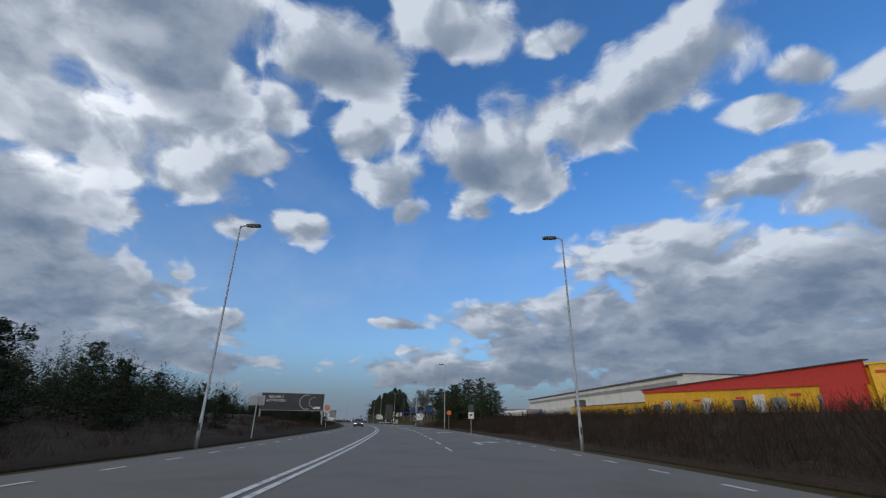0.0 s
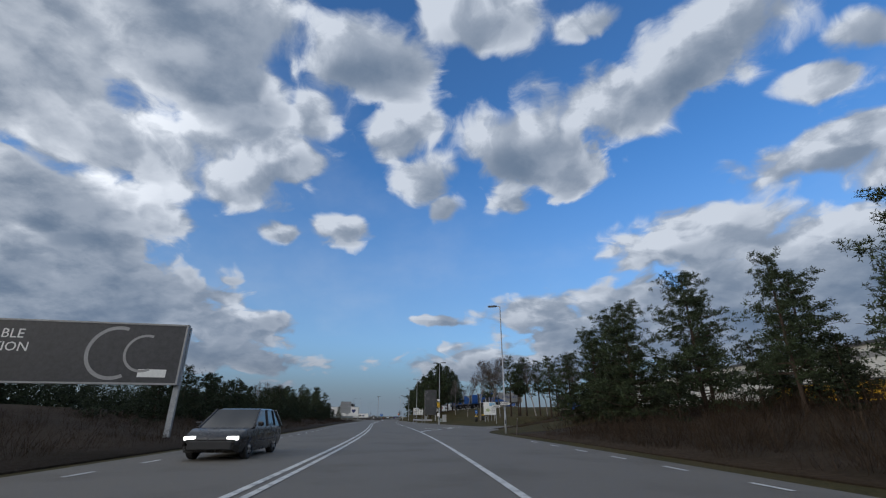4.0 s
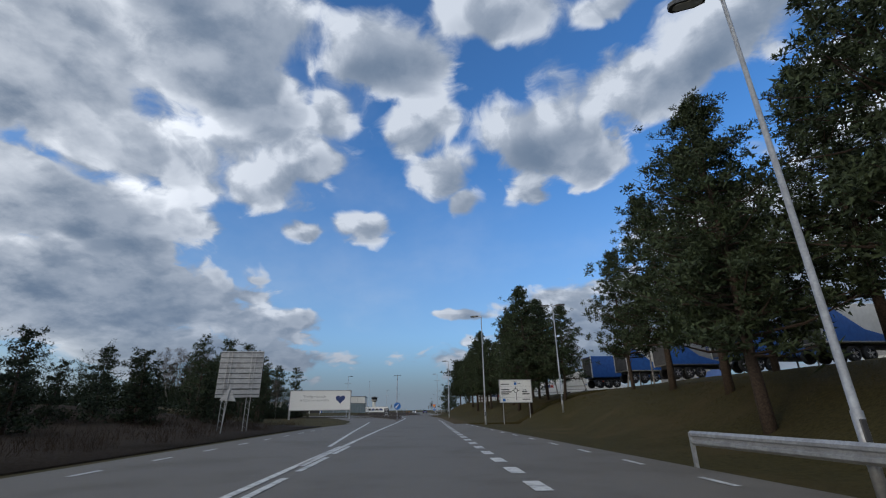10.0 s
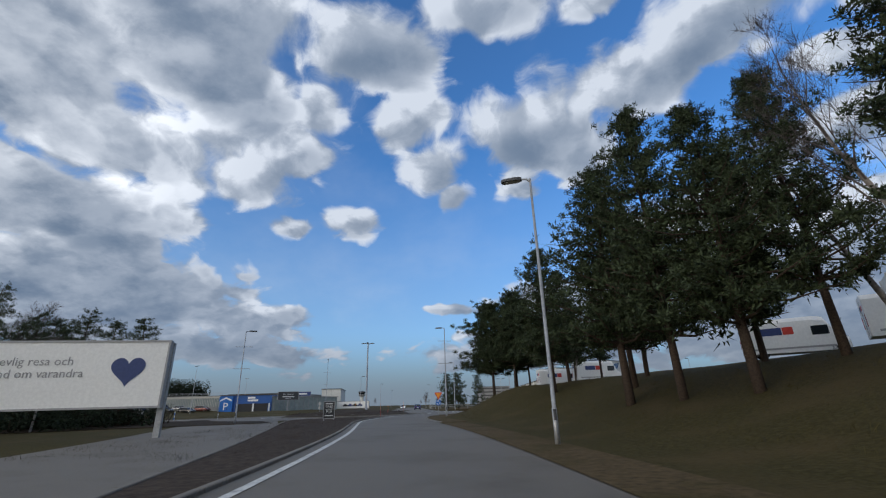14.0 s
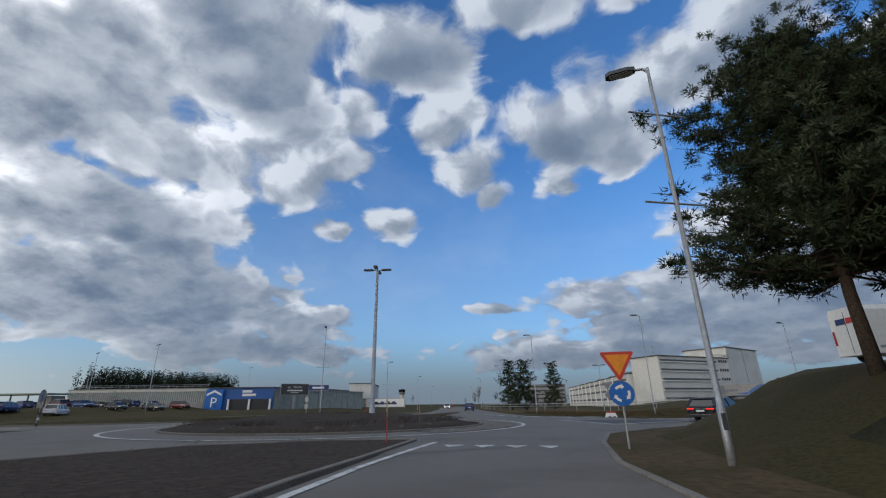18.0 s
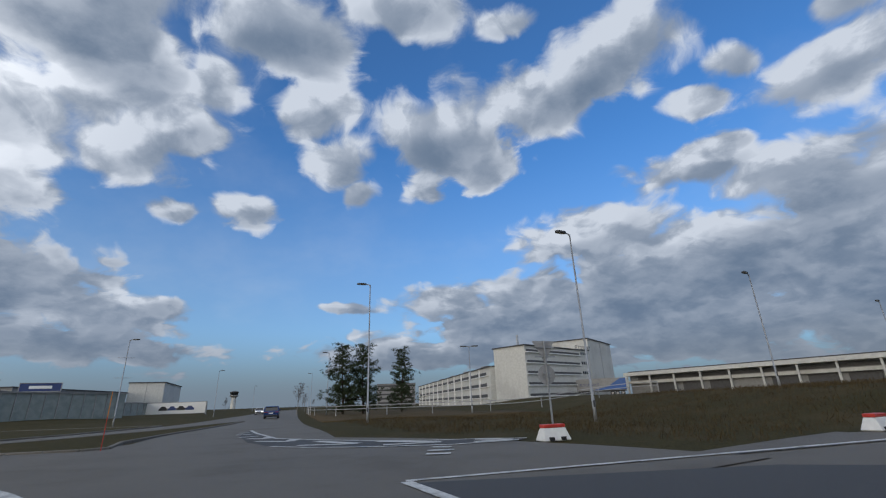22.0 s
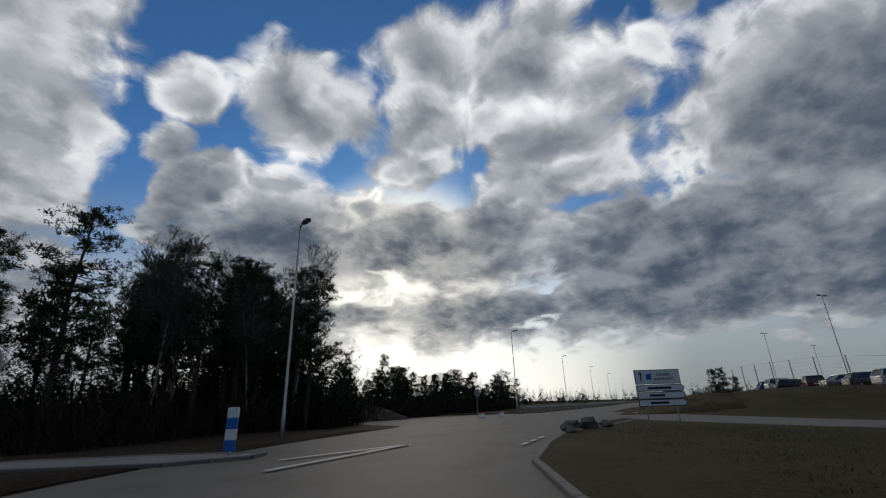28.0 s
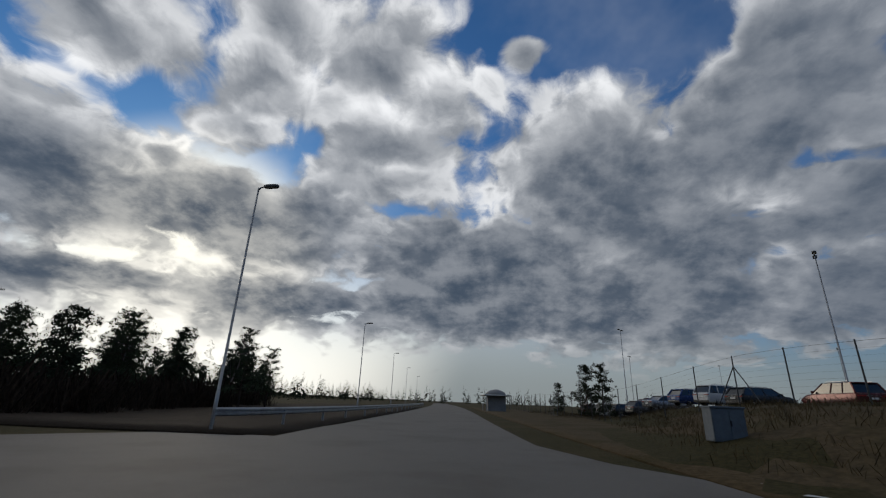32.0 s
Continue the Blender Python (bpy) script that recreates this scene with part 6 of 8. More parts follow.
def van(x, y, turn, logo, label, L=5.9, z=None):
    """A white panel van facing +y."""
    t = thing("van", label, "van", "", pose(x, y, z_at(x, y) if z is None else z, 0, 0, turn))
    W, H = 2.0, 2.6
    bm = bmesh.new()

    def sec(y, z1, w=1.0, z0=0.3):
        return [(-w, y, z0), (-w, y, z1 - 0.25), (-w * 0.88, y, z1), (w * 0.88, y, z1), (w, y, z1 - 0.25), (w, y, z0)]
    loft(bm, [sec(-L / 2, H), sec(L * 0.22, H), sec(L * 0.31, H * 0.96, 0.99), sec(L * 0.41, 1.35, 0.97), sec(L / 2 - 0.05, 1.1, 0.92), sec(L / 2, 0.9, 0.86)])
    part("body", bm, WHITE, t)
    bm = bmesh.new()
    plate(bm, [(-0.85, 0), (0.85, 0), (0.78, 1.0), (-0.78, 1.0)], -0.01, 0.01)
    bmesh.ops.transform(bm, matrix=pose(0, L * 0.405, 1.45, -27, 0, 0), verts=bm.verts)
    part("windscreen", bm, GLASS, t)
    for sx in (-1, 1):
        bm = bmesh.new()
        box(bm, sx * 1.002, L * 0.26, 1.65, 0.012, 0.9, 0.6)
        part("side_window", bm, GLASS, t)
        bm = bmesh.new()
        box(bm, sx * 0.9, -L / 2 - 0.01, 1.2, 0.14, 0.03, 0.7, 0.01)
        part("tail_light", bm, TAIL, t)
        bm = bmesh.new()
        box(bm, sx * 1.004, -0.2, 0.6, 0.014, L * 0.8, 0.12)
        part("rub_strip", bm, GREY, t)
        for wy in (-L * 0.31, L * 0.33):
            wheel(t, sx * 0.88, wy, 0.35)
        if logo:
            bm = bmesh.new()
            box(bm, sx * 1.006, -L * 0.2, 1.75, 0.012, 1.3, 0.5)
            part("logo_dark", bm, NAVY, t)
            bm = bmesh.new()
            box(bm, sx * 1.006, -L * 0.2 + 1.0, 1.75, 0.012, 0.6, 0.5)
            part("logo_orange", bm, RED, t)
    bm = bmesh.new()
    box(bm, 0, -L / 2 - 0.012, 1.4, 0.02, 0.012, 2.0)
    part("door_gap", bm, BLACK, t)
    if logo:
        bars("rear_logo", t, NAVY, [(-0.3, 1.95, 0.6, 0.28)], -L / 2 - 0.01)
        bars("rear_logo_red", t, RED, [(0.3, 1.95, 0.5, 0.28)], -L / 2 - 0.01)
    return t


van(-30.5, 301.0, -82, True, "white delivery van with a dark and red logo on the bank")
van(-11.5, 254.5, -125, True, "white delivery van parked on the lorry yard")
van(-18.5, 269.0, -115, True, "white delivery van parked among the pines")
van(-26.2, 296.4, -80, True, "white delivery van with its side to the road on the bank")
van(48, 345, 60, False, "white van by the terminal")


def trailer(x, y, turn, sides, label, L=10.5, text="", H=3.9, cab=False):
    """A box trailer along y; sides gives the material of the box."""
    t = thing("lorry_trailer", label, "trailer", "", pose(x, y, z_at(x, y), 0, 0, turn))
    bm = bmesh.new()
    box(bm, 0, 0, 1.15 + (H - 1.15) / 2, 2.5, L, H - 1.15, 0.04)
    part("box", bm, sides, t)
    for px in (-1.24, 1.24):
        for py in (-L / 2, L / 2):
            bm = bmesh.new()
            box(bm, px, py, 1.15 + (H - 1.15) / 2, 0.1, 0.1, H - 1.1)
            part("corner_post", bm, WHITE_WALL, t)
    bm = bmesh.new()
    box(bm, 0, 0, 1.0, 1.0, L * 0.96, 0.25)
    part("chassis", bm, BLACK, t)
    bm = bmesh.new()
    for px in (-1.262, 1.262):
        outline = [(-L / 2 + 0.1, 1.25), (L * 0.1, 1.25), (-L * 0.18, 2.0), (-L * 0.4, H - 0.15), (-L / 2 + 0.1, H - 0.15)]
        front = [bm.verts.new((px + 0.008, a, b)) for a, b in outline]
        back = [bm.verts.new((px - 0.008, a, b)) for a, b in outline]
        bm.faces.new(front)
        bm.faces.new(back[::-1])
        for i in range(5):
            bm.faces.new((front[i], back[i], back[(i + 1) % 5], front[(i + 1) % 5]))
    bmesh.ops.recalc_face_normals(bm, faces=bm.faces)
    part("side_print", bm, BLUE, t)
    bm = bmesh.new()
    box(bm, 0, -L / 2 - 0.02, 1.15 + (H - 1.15) / 2, 2.3, 0.03, H - 1.35)
    part("rear_door", bm, DARK_WALL, t)
    for px in (-1.0, 1.0):
        for k in range(3):
            wheel(t, px, -L * 0.42 + k * 1.15, 0.48, 0.3)
    for px in (-0.9, 0.9):
        bm = bmesh.new()
        tube(bm, [(px, L * 0.3, 0.0), (px, L * 0.3, 1.0)], [0.07, 0.07], 6)
        part("landing_leg", bm, STEEL, t)
    if text:
        for sx, rot in ((1, 90), (-1, -90)):
            cu = lettering("side_text", text, 0.85, NAVY if sides is not BLUE else WHITE, t, 0, 0, 0)
            cu.matrix_local = pose(sx * 1.268, L * 0.14, 2.45, 0, 0, rot) @ pose(0, 0, 0, 90, 0, 0)
    if cab:
        bm = bmesh.new()
        box(bm, 0, L / 2 + 1.3, 1.75, 2.45, 2.1, 2.9, 0.15)
        c = part("cab", bm, WHITE, t)
        bm = bmesh.new()
        box(bm, 0, L / 2 + 2.36, 2.2, 2.2, 0.04, 0.95)
        part("windscreen", bm, GLASS, c)
        for px in (-1.05, 1.05):
            wheel(t, px, L / 2 + 1.6, 0.5, 0.3)
    return t


for k, (x, y, a) in enumerate(((-1.0, 203.0, -74), (-3.4, 209.2, -76), (-6.0, 215.6, -73), (-8.6, 222.0, -75), (-10.8, 228.4, -74), (-13.2, 235.0, -76))):
    trailer(x, y, a, (GREY_WALL, WHITE_WALL, BLUE, GREY_WALL, WHITE_WALL, BLUE)[k], "blue and white box trailer backed up on the lorry yard", 9.5, "FLYGFRAKT" if k in (0, 2, 3) else "", 3.7)
trailer(12.6, 169.0, -52, GREY_WALL, "blue box trailer parked by the warehouse", 11, "FRAKT")
for k in range(8):
    trailer(47.5 - 0.5 * k, 226 + 9.5 * k, 86, (GREY_WALL, DARK_WALL, WHITE_WALL)[k % 3], "lorry with a pale cab parked nose out before the warehouse", 7.5, "", 3.6, True)
trailer(2, 409, 60, GREY_WALL, "grey trailer with dark lettering in front of the offices", 13, "FLYGFRAKT")
trailer(52, 366, 25, WHITE, "white lorry with dark lettering at the terminal", 8, "", 3.6, True)
trailer(-13.0, 260.0, 58, WHITE_WALL, "pale box trailer on the lorry yard behind the pines", 9.0, "", 3.6)
trailer(2, 254, 60, GREY_WALL, "grey box trailer on the lorry yard behind the pines", 9.0, "", 3.6)
van(-15.5, 261.5, -122, True, "white delivery van parked on the lorry yard")


# arrow sign strapped to a lamp post at the junction
t = thing("cargo_sign", "white arrow sign strapped to a street lamp post", "sign", "", pose(-5.2, 112.86, 2.05, 0, 0, 20))
bm = bmesh.new()
plate(bm, [(-0.42, 0), (0.36, 0), (0.52, 0.15), (0.36, 0.3), (-0.42, 0.3)], -0.03, 0.0)
part("border", bm, BLACK, t)
bm = bmesh.new()
plate(bm, [(-0.395, 0.025), (0.35, 0.025), (0.485, 0.15), (0.35, 0.275), (-0.395, 0.275)], -0.036, -0.031)
part("face", bm, WHITE, t)
lettering("wording", "CARGO", 0.2, BLACK, t, -0.03, -0.04, 0.15)
bm = bmesh.new()
tube(bm, [(0, 0.06, 0.1), (0, 0.1, 0.1), (0, 0.14, 0.1)], [0.12, 0.125, 0.12], 12)
part("strap", bm, STEEL, t)
t = thing("stake", "leaning grey wooden stake in the verge", "stake", "", pose(-4.6, 110.0, -0.1, 4, 6, 0))
bm = bmesh.new()
tube(bm, [(0, 0, -0.2), (0.01, 0, 0.5), (0, 0.01, 1.15)], [0.045, 0.04, 0.035], 7)
part("post", bm, TWIG, t)
bm = bmesh.new()
tube(bm, [(0, 0.01, 1.15), (0, 0.01, 1.2)], [0.04, 0.03], 7)
part("cap", bm, GREY, t)

# ---- buildings ----
def shed(name, a, b, depth, z0, z1, wall, label, roof=None, category="building"):
    """A long building whose front runs from a to b, with its body behind (to the left of the run); local x runs along the front, -y is outside."""
    a, b = Vector(a), Vector(b)
    d = b - a
    t = thing(name, label, category, "", Matrix.Translation((a.x, a.y, z0)) @ Matrix.Rotation(math.atan2(d.y, d.x), 4, "Z"))
    w, h = d.length, z1 - z0
    bm = bmesh.new()
    box(bm, w / 2, depth / 2, h / 2 - 0.3, w, depth, h + 0.6)
    part("wall", bm, wall, t)
    bm = bmesh.new()
    box(bm, w / 2, depth / 2, h + 0.12, w + 0.5, depth + 0.5, 0.24)
    part("roof", bm, roof or ROOF, t)
    return t, w, h


def wall_panel(t, name, x, z, w, h, material, proud=0.05, label=""):
    bm = bmesh.new()
    box(bm, x, -proud / 2 - 0.004, z, w, proud, h)
    return part(name, bm, material, t, label)


def window(t, x, z, w, h, sill=True):
    f = wall_panel(t, "window", x, z, w + 0.16, h + 0.16, GREY, 0.06)
    bm = bmesh.new()
    box(bm, x, -0.066, z, w, 0.012, h)
    part("pane", bm, GLASS, f)
    return f


# yellow and red shed on the bank
t, w, h = shed("yellow_annex", (50, 170), (56.2, 124), 12, 2.0, 6.5, YELLOW_WALL, "low yellow warehouse annex with loading doors", DARK_WALL)
wall_panel(t, "grey_band", w * 0.5, 0.5, w, 1.0, GREY_WALL, 0.1)
for k in range(5):
    wall_panel(t, "loading_door", 6 + k * 9.2, 2.0, 3.2, 2.4, GREY_WALL if k % 3 else DARK_WALL, 0.12)
for k in range(11):
    wall_panel(t, "cladding_joint", 3 + k * 4.2, 2.8, 0.07, 3.2, YELLOW_WALL, 0.08)
bm = bmesh.new()
tube(bm, [(1.5, 2.5, h), (1.5, 2.5, h + 2.6)], [2.0, 2.0], 18)
part("roof_tank", bm, DARK_WALL, t, "dark round roof tank")
t, w, h = shed("yellow_warehouse", (56.3, 123.6), (64, 66), 12, 2.0, 9.5, YELLOW_WALL, "long yellow warehouse with a red roof edge and loading doors", RED_WALL)
bm = bmesh.new()
plate(bm, [(0, h - 0.6), (w, h - 2.4), (w, h + 0.9), (0, h + 0.1)], -0.45, 0.02)
part("roof_band", bm, RED_WALL, t, "red sheet-metal fascia growing taller towards one end")
bm = bmesh.new()
plate(bm, [(-0.3, h + 0.1), (w + 0.6, h + 0.92), (w + 0.6, h + 1.1), (-0.3, h + 0.28)], -0.9, 0.3)
part("roof_edge", bm, DARK_WALL, t)
for k in range(3):
    window(t, w * 0.9 + k * 1.9, 3.4, 1.3, 1.9)
for k in range(4):
    bars("logo_bar", t, RED, [(8 + k * 12.5, h - 3.3, 2.2, 0.45)], -0.08)
for k in range(3):
    wall_panel(t, "curtain_door", 9.6 + k * 14.0, 2.9, 2.6, 3.4, WHITE_WALL, 0.16)
wall_panel(t, "grey_band", w * 0.5, 0.7, w, 1.4, GREY_WALL, 0.1)
for k in range(6):
    wall_panel(t, "loading_door", 5 + k * 9.2, 2.4, 3.2, 3.0, GREY_WALL if k % 3 else DARK_WALL, 0.12)
for k in range(13):
    wall_panel(t, "cladding_joint", 3 + k * 4.3, 3.9, 0.07, 4.2, YELLOW_WALL, 0.08)
wall_panel(t, "red_bay", w * 0.93, 3.2, 7, 5.0, RED_WALL, 0.5)
t, w, h = shed("sign_tower", (64.0, 65.4), (66.0, 62.6), 3, 2.0, 9.8, YELLOW_WALL, "yellow sign tower with a red mark beside a warehouse", YELLOW_WALL, "tower")
wall_panel(t, "logo_bar", w / 2, h - 1.1, w * 0.7, 0.45, RED_WALL, 0.06)
t, w, h = shed("yellow_office", (68, 60), (74, 54), 8, 2.0, 6.6, YELLOW_WALL, "low yellow office annex by the warehouse")
for k in range(3):
    window(t, 1.6 + k * 2.6, 3.0, 1.4, 1.2)
for x, y in ((66.4, 60.2), (67.4, 58.6)):
    t = thing("flag_pole", "bare white flag pole by the yellow office", "flag pole", "flag poles", pose(x, y, z_at(x, y)))
    pole_part(t, 8.6, 0.06, 0.03, material=WHITE)
    bm = bmesh.new()
    bmesh.ops.create_uvsphere(bm, u_segments=8, v_segments=5, radius=0.08)
    bmesh.ops.translate(bm, vec=(0, 0, 8.64), verts=bm.verts)
    part("finial", bm, STEEL, t)
# grey-white warehouse behind the junction
t, w, h = shed("grey_warehouse", (60, 300), (72, 131), 40, 2.2, 15.0, WHITE_WALL, "long off-white warehouse with a dark strip of windows under the roof")
wall_panel(t, "window_band", w / 2, h - 2.3, w * 0.96, 1.3, GREY_WALL, 0.1, "grey window strip")
wall_panel(t, "roof_edge", w / 2, h - 0.1, w, 0.55, DARK_WALL, 0.6)
for k in range(10):
    wall_panel(t, "dock_door", 10 + k * 15, 1.9, 3.4, 3.4, (DARK_WALL, GREY_WALL, DARK_WALL)[k % 3], 0.14)
    bm = bmesh.new()
    box(bm, 10 + k * 15, -0.5, 3.9, 4.2, 1.1, 0.15)
    part("canopy", bm, DARK_WALL, t)
for k in range(34):
    wall_panel(t, "roof_post", 2 + k * 4.8, h + 0.45, 0.08, 0.7, STEEL_DARK, 0.08)

# offices with the white stair tower
t, w, h = shed("office_building", (-18.4, 399.0), (3.6, 415.0), 9, 0.0, 12.4, WHITE_WALL, "white five-storey office block with dark window ribbons")
for k in range(5):
    wall_panel(t, "window_ribbon", w * 0.42, 1.98 + k * 2.35, w * 0.8, 0.5, DARK_WALL, 0.06)
    wall_panel(t, "ledge", w * 0.42, 1.62 + k * 2.35, w * 0.82, 0.22, WHITE, 0.35)
    for j in range(4):
        window(t, w * 0.86 + j * 0.95, 2.2 + k * 2.35, 0.6, 0.62)
for k in range(9):
    wall_panel(t, "ground_pier", 2 + k * 2.6, 0.6, 0.4, 1.4, WHITE, 0.3)
lettering("roof_lettering", "FLYGFRAKT", 1.4, BLACK, t, w * 0.9, -0.1, h + 0.6)
bm = bmesh.new()
for dx in (0, 0.5):
    tube(bm, [(4 + dx, 5, h), (4 + dx, 5, h + 3.2)], [0.12, 0.1], 6)
part("aerial", bm, STEEL, t)
t, w, h = shed("stair_tower", (3.8, 415.2), (17.5, 430.0), 12, 0.0, 15.6, WHITE_WALL, "blank white stair tower beside the offices", None, "tower")
wall_panel(t, "cladding_joint", w * 0.5, h / 2, 0.1, h, GREY_WALL, 0.05)
t, w, h = shed("office_wing", (-34, 530), (-24.6, 407.5), 14, 0.0, 8.6, WHITE_WALL, "long lower white office wing with window rows")
for k in range(3):
    wall_panel(t, "window_ribbon", w / 2, 2.2 + k * 2.5, w * 0.95, 0.7, DARK_WALL, 0.06)
    wall_panel(t, "ledge", w / 2, 1.7 + k * 2.5, w * 0.97, 0.2, WHITE, 0.3)
for k in range(12):
    wall_panel(t, "pier", 4 + k * 10, h / 2, 0.5, h, WHITE, 0.35)
bm = bmesh.new()
for k in range(5):
    box(bm, 12 + k * 22, 8, h + 1.0, 5, 6, 1.6)
part("roof_plant", bm, GREY_WALL, t)
t, w, h = shed("far_offices", (-58, 640), (-30, 640), 20, 0.0, 15, GREY_WALL, "distant grey office block with window bands")
for k in range(5):
    wall_panel(t, "window_ribbon", w / 2, 2 + k * 2.9, w * 0.95, 1.1, DARK_WALL, 0.1)

# freight terminal
t, w, h = shed("freight_terminal", (20, 426), (78, 318), 40, 0.3, 7.2, GREY_WALL, "long low pale-grey freight terminal with dock doors and an overhanging roof")
bm = bmesh.new()
box(bm, w / 2, -1.4, h - 0.6, w, 3.2, 0.9)
part("roof_overhang", bm, WHITE_WALL, t)
wall_panel(t, "window_band", w * 0.5, h - 1.75, w * 0.96, 0.9, DARK_WALL, 0.06)
wall_panel(t, "parapet_band", w * 0.5, h - 2.75, w, 0.7, WHITE_WALL, 1.2)
for k in range(18):
    wall_panel(t, "dock_door", 4 + k * 6.6, 1.9, 5.0, 3.4, DARK_WALL if k % 4 else GREY_WALL, 0.1)
    bm = bmesh.new()
    box(bm, 0.8 + k * 6.6, -2.6, (h - 1.0) / 2, 0.35, 0.35, h - 1.0)
    part("column", bm, WHITE_WALL, t)
bm = bmesh.new()
box(bm, w * 0.62, 6, h + 1.3, 2.6, 2.4, 2.2, 0.1)
part("roof_plant", bm, WHITE, t)
t, w, h = shed("courier_depot", (50, 356), (64, 340), 20, 0.3, 10.2, GREY_WALL, "grey courier depot with a coloured logo over glazed doors")
bars("logo_dark", t, NAVY, [(w * 0.3, h - 2.1, 2.4, 1.2)], -0.06)
bars("logo_red", t, RED, [(w * 0.3 + 2.1, h - 2.1, 1.6, 1.2)], -0.06)
for k in range(3):
    window(t, 5 + k * 4, 2.2, 3.2, 3.0)
# flag poles
for x, y in ((46, 352), (48, 350), (50, 347.5)):
    t = thing("flag_pole", "bare white flag pole", "flag pole", "flag poles", pose(x, y, 0))
    pole_part(t, 11, 0.07, 0.03, material=WHITE)
    bm = bmesh.new()
    bmesh.ops.create_uvsphere(bm, u_segments=8, v_segments=5, radius=0.09)
    bmesh.ops.translate(bm, vec=(0, 0, 11.05), verts=bm.verts)
    part("finial", bm, STEEL, t)
# name board and pylon by the terminal
t = panel_sign("pylon_sign", 38, 346, 20, 1.9, 0.2, 4.6, WHITE, "tall white and violet company pylon by the terminal", (-0.7, 0.7), GREY, base=0.2)
bars("lower_field", t, plain("violet_print", (0.07, 0.03, 0.14), 0.5), [(0, 1.7, 1.85, 2.9)], -0.03)
t = panel_sign("company_board", 28, 340, 25, 2.6, 0.6, 4.2, WHITE, "stack of white company arrow boards", (-1, 1), GREY, base=0.2)
for row in [(0, 1.0 + k * 0.45, 2.0, 0.16) for k in range(7)]:
    bars("name_bar", t, BLACK, [row], -0.03)
t, w, h = shed("hoarding", (30, 356), (50, 362), 0.4, 0.2, 3.2, WHITE, "white hoarding with a red and dark company name", WHITE, "hoarding")
bars("name_bar", t, RED, [(5, 1.8, 3.6, 1.1)], -0.06)
bars("name_bar_dark", t, BLACK, [(11.5, 1.8, 8, 1.0)], -0.06)

# parking house
t, w, h = shed("parking_house", (-159.0, 363.2), (-126.3, 369.8), 30, 0.3, 5.5, GLASS_PALE, "pale ribbed parking house with a translucent wall", GREY_WALL)
bm = bmesh.new()
for k in range(66):
    box(bm, 0.3 + k * w / 66, -0.09, h / 2 + 0.4, 0.1, 0.14, h - 0.6)
part("rib", bm, CREAM_WALL, t)
wall_panel(t, "cornice", w / 2, h - 0.25, w, 0.5, CREAM_WALL, 0.22)
for k in range(7):
    wall_panel(t, "grille", 2.6 + k * 4.7, 1.35, 3.9, 1.7, GREY_WALL, 0.2)
bm = bmesh.new()
for z in (h + 0.7, h + 1.05):
    tube(bm, [(0, 0.3, z), (w, 0.3, z)], [0.04, 0.04], 5)
for k in range(18):
    tube(bm, [(k * w / 17, 0.3, h), (k * w / 17, 0.3, h + 1.05)], [0.035, 0.035], 5)
part("parapet_rail", bm, STEEL, t)
t, w, h = shed("parking_entrance", (-126.3, 369.8), (-111.2, 373.8), 25, 0.3, 5.6, BLUE, "blue entrance front of the parking house with a white parking sign")
# the drive-in isn't cut out: a black panel paints the shade within
bm = bmesh.new()
box(bm, w * 0.62, -0.02, 1.4, w * 0.62, 0.12, 2.8)
part("opening", bm, BLACK, t, "black panel drawn as the shade inside the drive-in")
wall_panel(t, "sign_panel", 2.0, 2.5, 4.0, 5.0, BLUE_SIGN, 0.7)
lettering("parking_letter", "P", 3.2, WHITE, t, 2.0, -0.73, 2.0, "large white letter")
bm = bmesh.new()
plate(bm, [(0.3, 3.6), (2.0, 4.4), (3.7, 3.6), (3.7, 4.05), (2.0, 4.9), (0.3, 4.05)], -0.75, -0.71)
part("roof_symbol", bm, WHITE, t)
for row in [(w * 0.6, 4.55, 2.3, 0.55), (w * 0.63, 3.75, 3.2, 0.55)]:
    bars("name_bar", t, WHITE, [row], -0.06)
for k in range(3):
    wall_panel(t, "column", w * 0.34 + k * w * 0.31, 1.4, 0.4, 2.8, WHITE, 0.4)
t, w, h = shed("glass_hall", (-111.0, 374.0), (-100, 402), 18, 0.2, 4.9, GLASS_PALE, "low glazed car dealer hall", GREY_WALL)
for k in range(14):
    wall_panel(t, "mullion", 0.5 + k * w / 14, h / 2, 0.1, h, GREY, 0.14)
t, w, h = shed("dealer_hall", (-124, 406), (-125.4, 449), 22, 0.0, 7.0, GREY_WALL, "grey dealer hall with a small white window")
wall_panel(t, "white_sign", w * 0.55, h - 1.9, 2.6, 1.7, WHITE, 0.1)
t, w, h = shed("white_block", (-125.4, 449.6), (-116.5, 452), 30, 0.0, 9.8, WHITE_WALL, "plain white end block of a dealer hall")
wall_panel(t, "cladding_joint", w * 0.5, h / 2, 0.1, h, GREY_WALL, 0.05)
t, w, h = shed("glass_gallery", (-112, 398), (-113, 447), 6, 0.0, 3.6, GLASS_PALE, "low greenish glazed gallery", GREY_WALL)
for k in range(16):
    wall_panel(t, "mullion", k * w / 16, h / 2, 0.1, h, GREY, 0.12)
